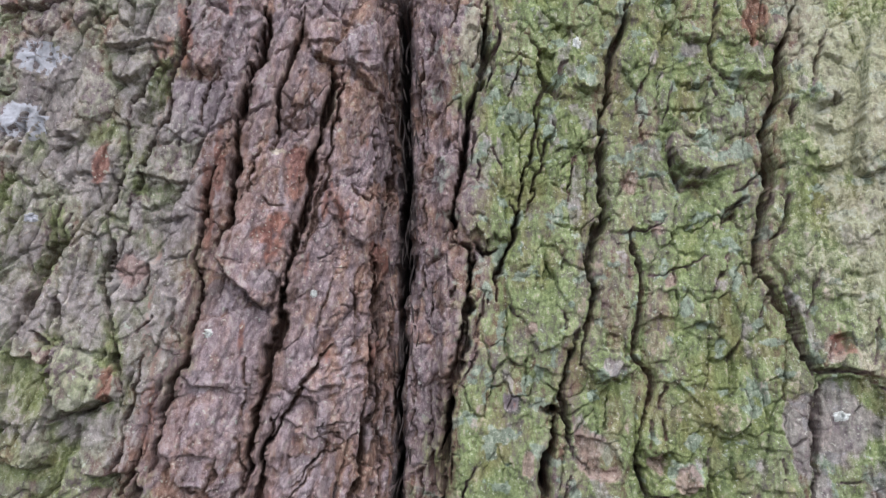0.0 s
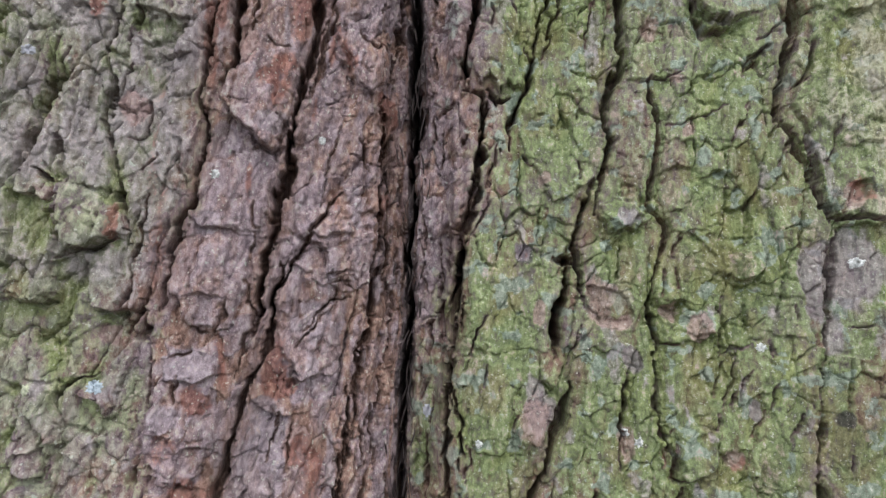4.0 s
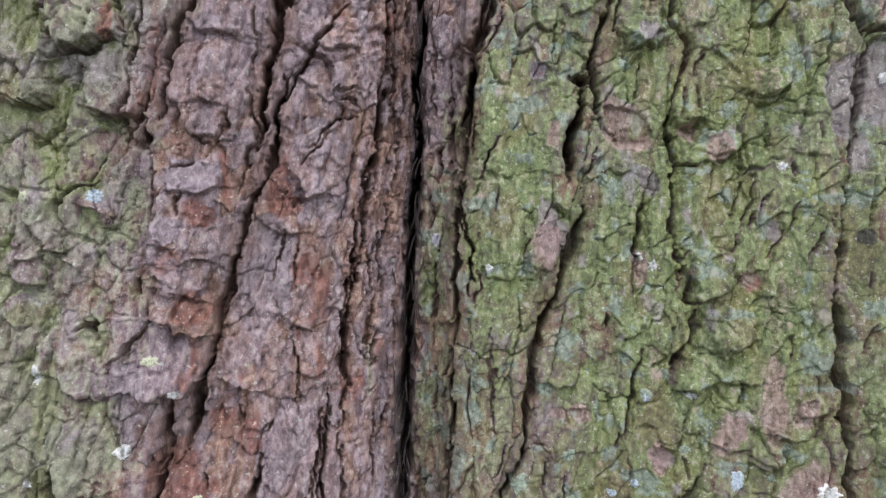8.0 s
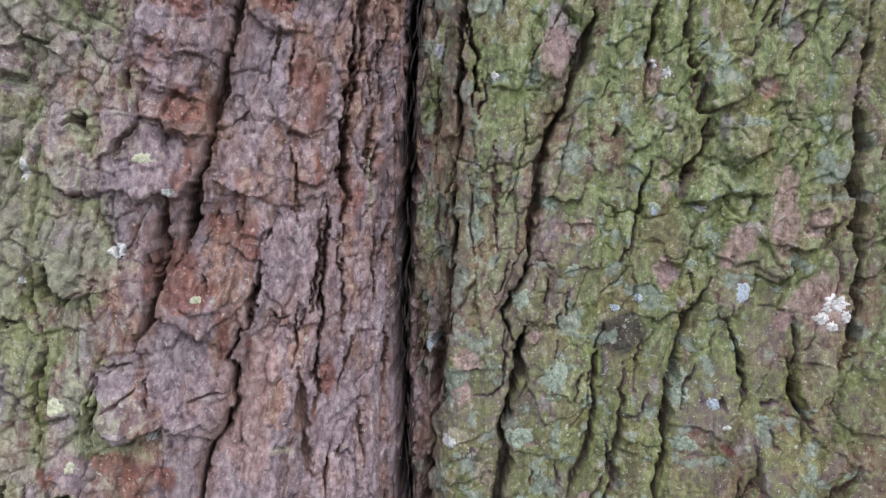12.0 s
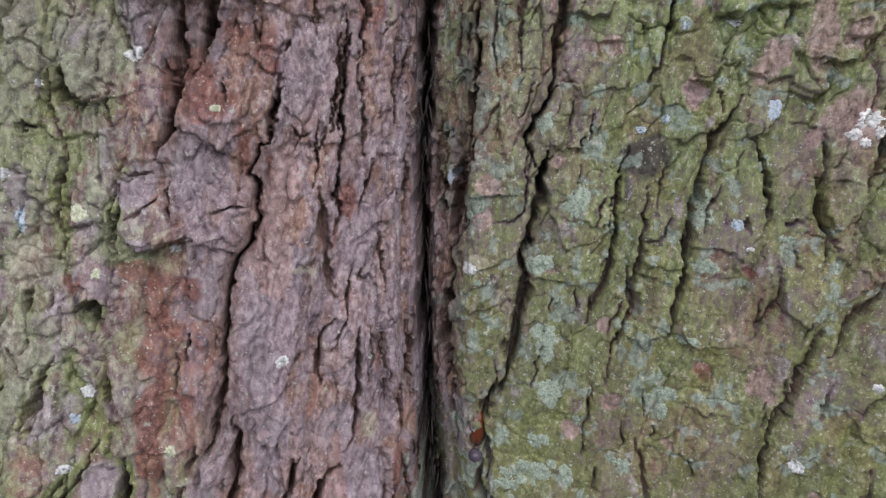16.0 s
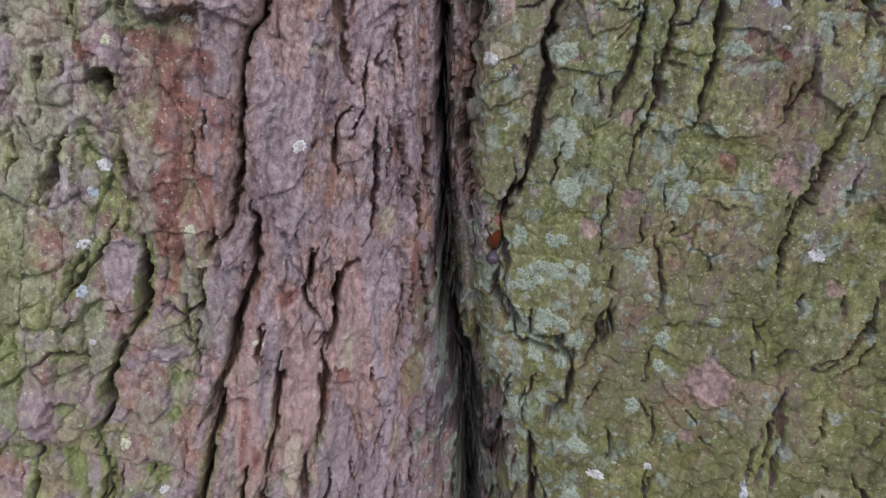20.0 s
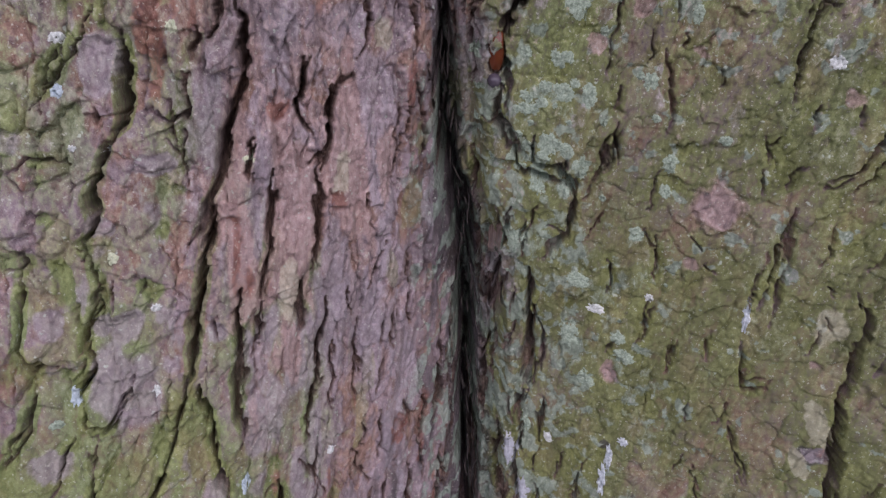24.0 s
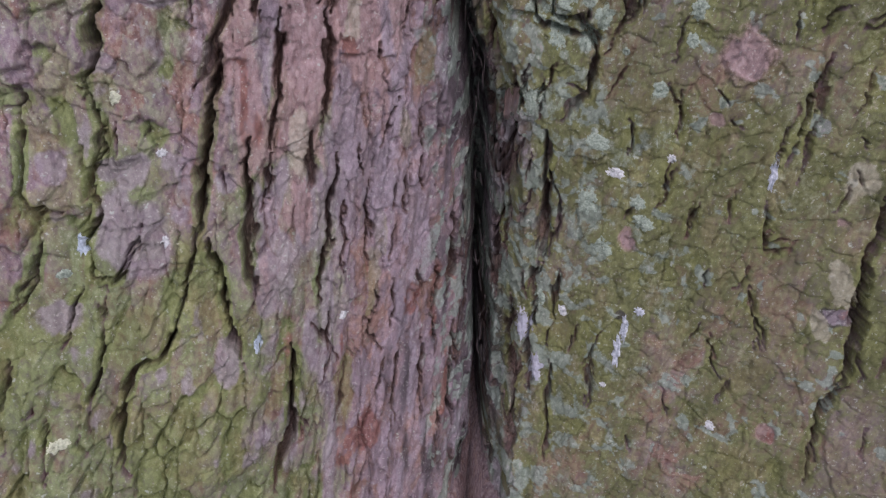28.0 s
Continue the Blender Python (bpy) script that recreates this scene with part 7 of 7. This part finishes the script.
lichen("teal", 51, 669, 5.8, 5.5)
lichen("teal", 61, 655, 5.0, 4.3)
lichen("teal", 61, 706, 6.0, 7.7)
lichen("teal", 23, 693, 5.4, 4.7)
lichen("teal", 49, 759, 7.4, 11.4)
lichen("teal", 35, 843, 7.8, 5.8)
lichen("teal", 56, 884, 4.8, 10.5)
lichen("teal", 129, 883, 6.0, 6.8)
lichen("teal", 135, 854, 5.4, 4.8)
lichen("teal", 118, 772, 7.1, 5.1)
lichen("white", -5, 838, 5.2, 5.3)
lichen("teal", 96, 719, 5.1, 6.0)
lichen("white", -117, 796, 4.0, 4.1)
lichen("white", -250, 911, 2.6, 3.5)
lichen("blue", -244, 887, 3.5, 7.4)
lichen("sage", -208, 858, 3.0, 3.1)
lichen("teal", -11, 719, 3.9, 5.6)
lichen("teal", 141, 692, 4.3, 3.7)
lichen("teal", 113, 669, 3.7, 3.8)
lichen("teal", 18, 675, 5.5, 4.0)
lichen("sage", -142, 683, 3.4, 3.5)
lichen("white", -68, 787, 2.5, 2.5)
lichen("white", -211, 698, 2.5, 2.0)
lichen("white", -227, 701, 2.5, 2.2)
lichen("sage", -212, 642, 3.0, 3.8)
lichen("white", -101, 480, 3.1, 2.6)
lichen("white", 58, 451, 3.8, 4.3)
lichen("white", 81, 563, 7.0, 3.9)
lichen("white", 113, 581, 3.0, 3.4)
lichen("white", 162, 407, 3.3, 3.7)
lichen("white", 91, 407, 2.6, 2.4)
lichen("teal", -247, 555, 4.4, 2.8)
lichen("blue", -236, 569, 3.8, 6.4)
lichen("blue", -152, 484, 2.9, 5.0)
lichen("teal", 39, 672, 7.8, 8.8)
lichen("teal", 53, 646, 6.5, 9.0)
lichen("teal", 61, 661, 7.1, 6.4)
lichen("teal", 35, 647, 7.3, 12.4)
lichen("teal", 67, 581, 9.2, 6.1)
lichen("teal", 23, 600, 7.7, 10.4)
lichen("teal", 102, 534, 7.8, 6.2)
lichen("teal", 79, 510, 7.3, 7.3)
lichen("teal", 100, 622, 5.8, 5.7)
lichen("teal", 113, 673, 4.8, 6.2)
lichen("teal", 113, 654, 4.2, 4.7)
lichen("sage", -258, 462, 6.7, 4.5)
lichen("teal", 65, 540, 8.0, 10.8)
lichen("grey", 31, 426, 7.1, 14.9)
lichen("grey", 42, 396, 6.3, 12.1)
lichen("teal", 41, 454, 4.3, 7.8)
lichen("white", -193, 611, 2.9, 2.5)
lichen("white", -196, 562, 2.6, 3.7)
lichen("teal", 97, 547, 5.4, 5.3)
lichen("streak", 97, 437, 2.7, 13.3)
lichen("streak", 100, 456, 2.4, 10.3)
lichen("streak", 108, 472, 3.5, 2.8)
lichen("streak", 168, 588, 2.3, 10.4)
lichen("chalk", 207, 945, 6.1, 4.9)
lichen("chalk", 200, 936, 4.0, 3.4)
lichen("chalk", 205, 932, 3.1, 2.8)
lichen("chalk", 212, 938, 2.4, 3.7)
lichen("chalk", 203, 941, 2.8, 1.9)
lichen("white", 137, 991, 2.8, 1.6)
lichen("blue", 111, 989, 2.6, 3.2)
lichen("blue", 161, 946, 3.8, 5.1)
lichen("blue", 147, 881, 3.3, 3.0)
lichen("white", 155, 867, 3.3, 1.7)
lichen("teal", 173, 875, 4.5, 2.3)
lichen("teal", 39, 846, 8.5, 5.8)
lichen("teal", 131, 854, 6.1, 4.8)
lichen("teal", 127, 894, 5.3, 7.4)
lichen("teal", 179, 949, 2.5, 2.5)
lichen("teal", 158, 916, 3.2, 5.9)
lichen("white", 188, 745, 4.7, 4.1)
lichen("teal", 42, 800, 8.7, 7.4)
lichen("teal", 44, 789, 6.5, 11.1)
lichen("teal", 47, 762, 8.1, 6.7)
lichen("teal", 120, 771, 4.9, 2.9)
lichen("teal", 46, 705, 6.8, 5.3)
lichen("teal", 61, 888, 4.8, 9.1)
lichen("blue", -20, 890, 2.5, 5.0)
lichen("white", 222, 801, 3.2, 2.6)
lichen("teal", 127, 808, 7.6, 3.5)
lichen("teal", 116, 760, 3.5, 6.5)

# round grey-green discs, thick below the resin and thinning out over the right stem
spots = random.Random(18)
for k in range(70):
    if k < 30:
        x, z, r = spots.gauss(34, 14), spots.gauss(690, 24), spots.uniform(1.8, 4.6)
    else:
        z = spots.uniform(470, 900)
        x, r = float(cleft_at(z / 1000)) * 1000 + 22 + 130 * spots.random() ** 1.6, spots.uniform(1.2, 3.2)
    if x > float(cleft_at(z / 1000)) * 1000 + 14:
        lichen("teal", x, z, r * spots.uniform(0.85, 1.15), r)

# a drop of resin that hangs in a fissure
def drop(name, x, z, rx, rz, out, mat, label):
    """A lumpy bead, half sunk in the bark, in millimetres."""
    bx, by, bz = (float(v) for v in on_bark(x / 1000, z / 1000))
    y0 = float(face(np.array([x / 1000]), np.array([z / 1000]))[0])
    bm = bmesh.new()
    bmesh.ops.create_icosphere(bm, subdivisions=3, radius=1)
    for v in bm.verts:
        v.co *= 1 + 0.18 * noise.noise(v.co * 1.7 + Vector((x, 0, z)))
        v.co = Vector((x / 1000 + v.co.x * rx / 1000, y0 - out / 1000 + v.co.y * 0.005, z / 1000 + v.co.z * rz / 1000))
    for f in bm.faces:
        f.smooth = True
    mesh = bpy.data.meshes.new(name)
    bm.to_mesh(mesh)
    bm.free()
    mesh.materials.append(mat)
    return part(name, mesh, tree, label)


drop("resin_drop", 3, 724, 5.2, 14.0, -5, resin, "amber-brown lump of resin")
drop("resin_bead", 2, 707, 4.6, 4.6, 2, clot, "glossy clear bead of resin")


def thread(points, thick, mat):
    """A fine strand between places given as width, height and distance off the trunk's face in millimetres."""
    curve = bpy.data.curves.new("cobweb_thread", "CURVE")
    curve.dimensions, curve.bevel_depth, curve.bevel_resolution = "3D", thick / 1000, 1
    line = curve.splines.new("POLY")
    line.points.add(len(points) - 1)
    for p, (x, z, off) in zip(line.points, points):
        p.co = (x / 1000, float(face(np.array([x / 1000]), np.array([z / 1000]))[0]) - off / 1000, z / 1000, 1)
    curve.materials.append(mat)
    ob = new("cobweb_thread", curve)
    ob.parent = tree
    return ob


def cleft_fibres(count):
    """Thin splinters that stand along both walls of the cleft, in one mesh."""
    r = random.Random(61)
    bm = bmesh.new()
    for _ in range(count):
        z = r.uniform(0.36, 1.42)
        side, run, wide = r.choice((-1, 1, 1)), r.uniform(0.004, 0.020), r.uniform(0.0003, 0.0008)
        x = side * abs(r.gauss(0, 0.0050)) + r.uniform(-0.001, 0.001)
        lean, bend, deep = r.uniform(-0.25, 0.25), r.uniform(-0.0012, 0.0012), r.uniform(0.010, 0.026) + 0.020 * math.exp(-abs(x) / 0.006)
        rings = []
        for f in (0.0, 0.3, 0.65, 1.0):
            h = z + run * f
            px, w = float(cleft_at(h)) + x + lean * run * f + bend * math.sin(3.1 * f), wide * (1 - 0.75 * abs(2 * f - 1) ** 2)
            q = float(stem_front(px, h, 0.13, RIGHT_STEM)) + deep
            rings.append([bm.verts.new((px + a * w, q + b * w, h)) for a, b in ((-1, 0.6), (0, -1), (1, 0.6))])
        for lower, upper in zip(rings, rings[1:]):
            for k in range(3):
                bm.faces.new((lower[k], lower[(k + 1) % 3], upper[(k + 1) % 3], upper[k])).smooth = True
    mesh = bpy.data.meshes.new("cleft_litter")
    bm.to_mesh(mesh)
    bm.free()
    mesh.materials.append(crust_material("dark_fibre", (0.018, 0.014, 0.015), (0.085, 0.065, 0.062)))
    return mesh


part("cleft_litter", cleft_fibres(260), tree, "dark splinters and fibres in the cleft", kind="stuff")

strand = crust_material("cobweb", (0.45, 0.44, 0.42), (0.75, 0.74, 0.72))
for k in range(30):
    z = dice.uniform(850, 1400)
    x = float(cleft_at(z / 1000)) * 1000 + dice.uniform(-4, 5)
    run = [(x + dice.uniform(-1.5, 1.5) * j, z - dice.uniform(0, 3) * j, dice.uniform(-9, -2)) for j in range(4)]
    thread(run, dice.uniform(0.08, 0.2), strand)

# ---- the ground ----
bm = bmesh.new()
size = [-400, -60, -12] + [-3 + 0.25 * k for k in range(25)] + [12, 60, 400]
grid = [[bm.verts.new((x, y, 0.03 * noise.noise((x, y, 0)) + 0.012 * noise.noise((4 * x, 4 * y, 1)) + 0.01)) for y in size] for x in size]
for a, b in zip(grid, grid[1:]):
    for k in range(len(size) - 1):
        bm.faces.new((a[k], b[k], b[k + 1], a[k + 1])).smooth = True
mesh = bpy.data.meshes.new("ground")
bm.to_mesh(mesh)
bm.free()
mesh.materials.append(earth)
tagged(new("ground", mesh), "dark forest soil round the foot of the tree", "ground", kind="structure")
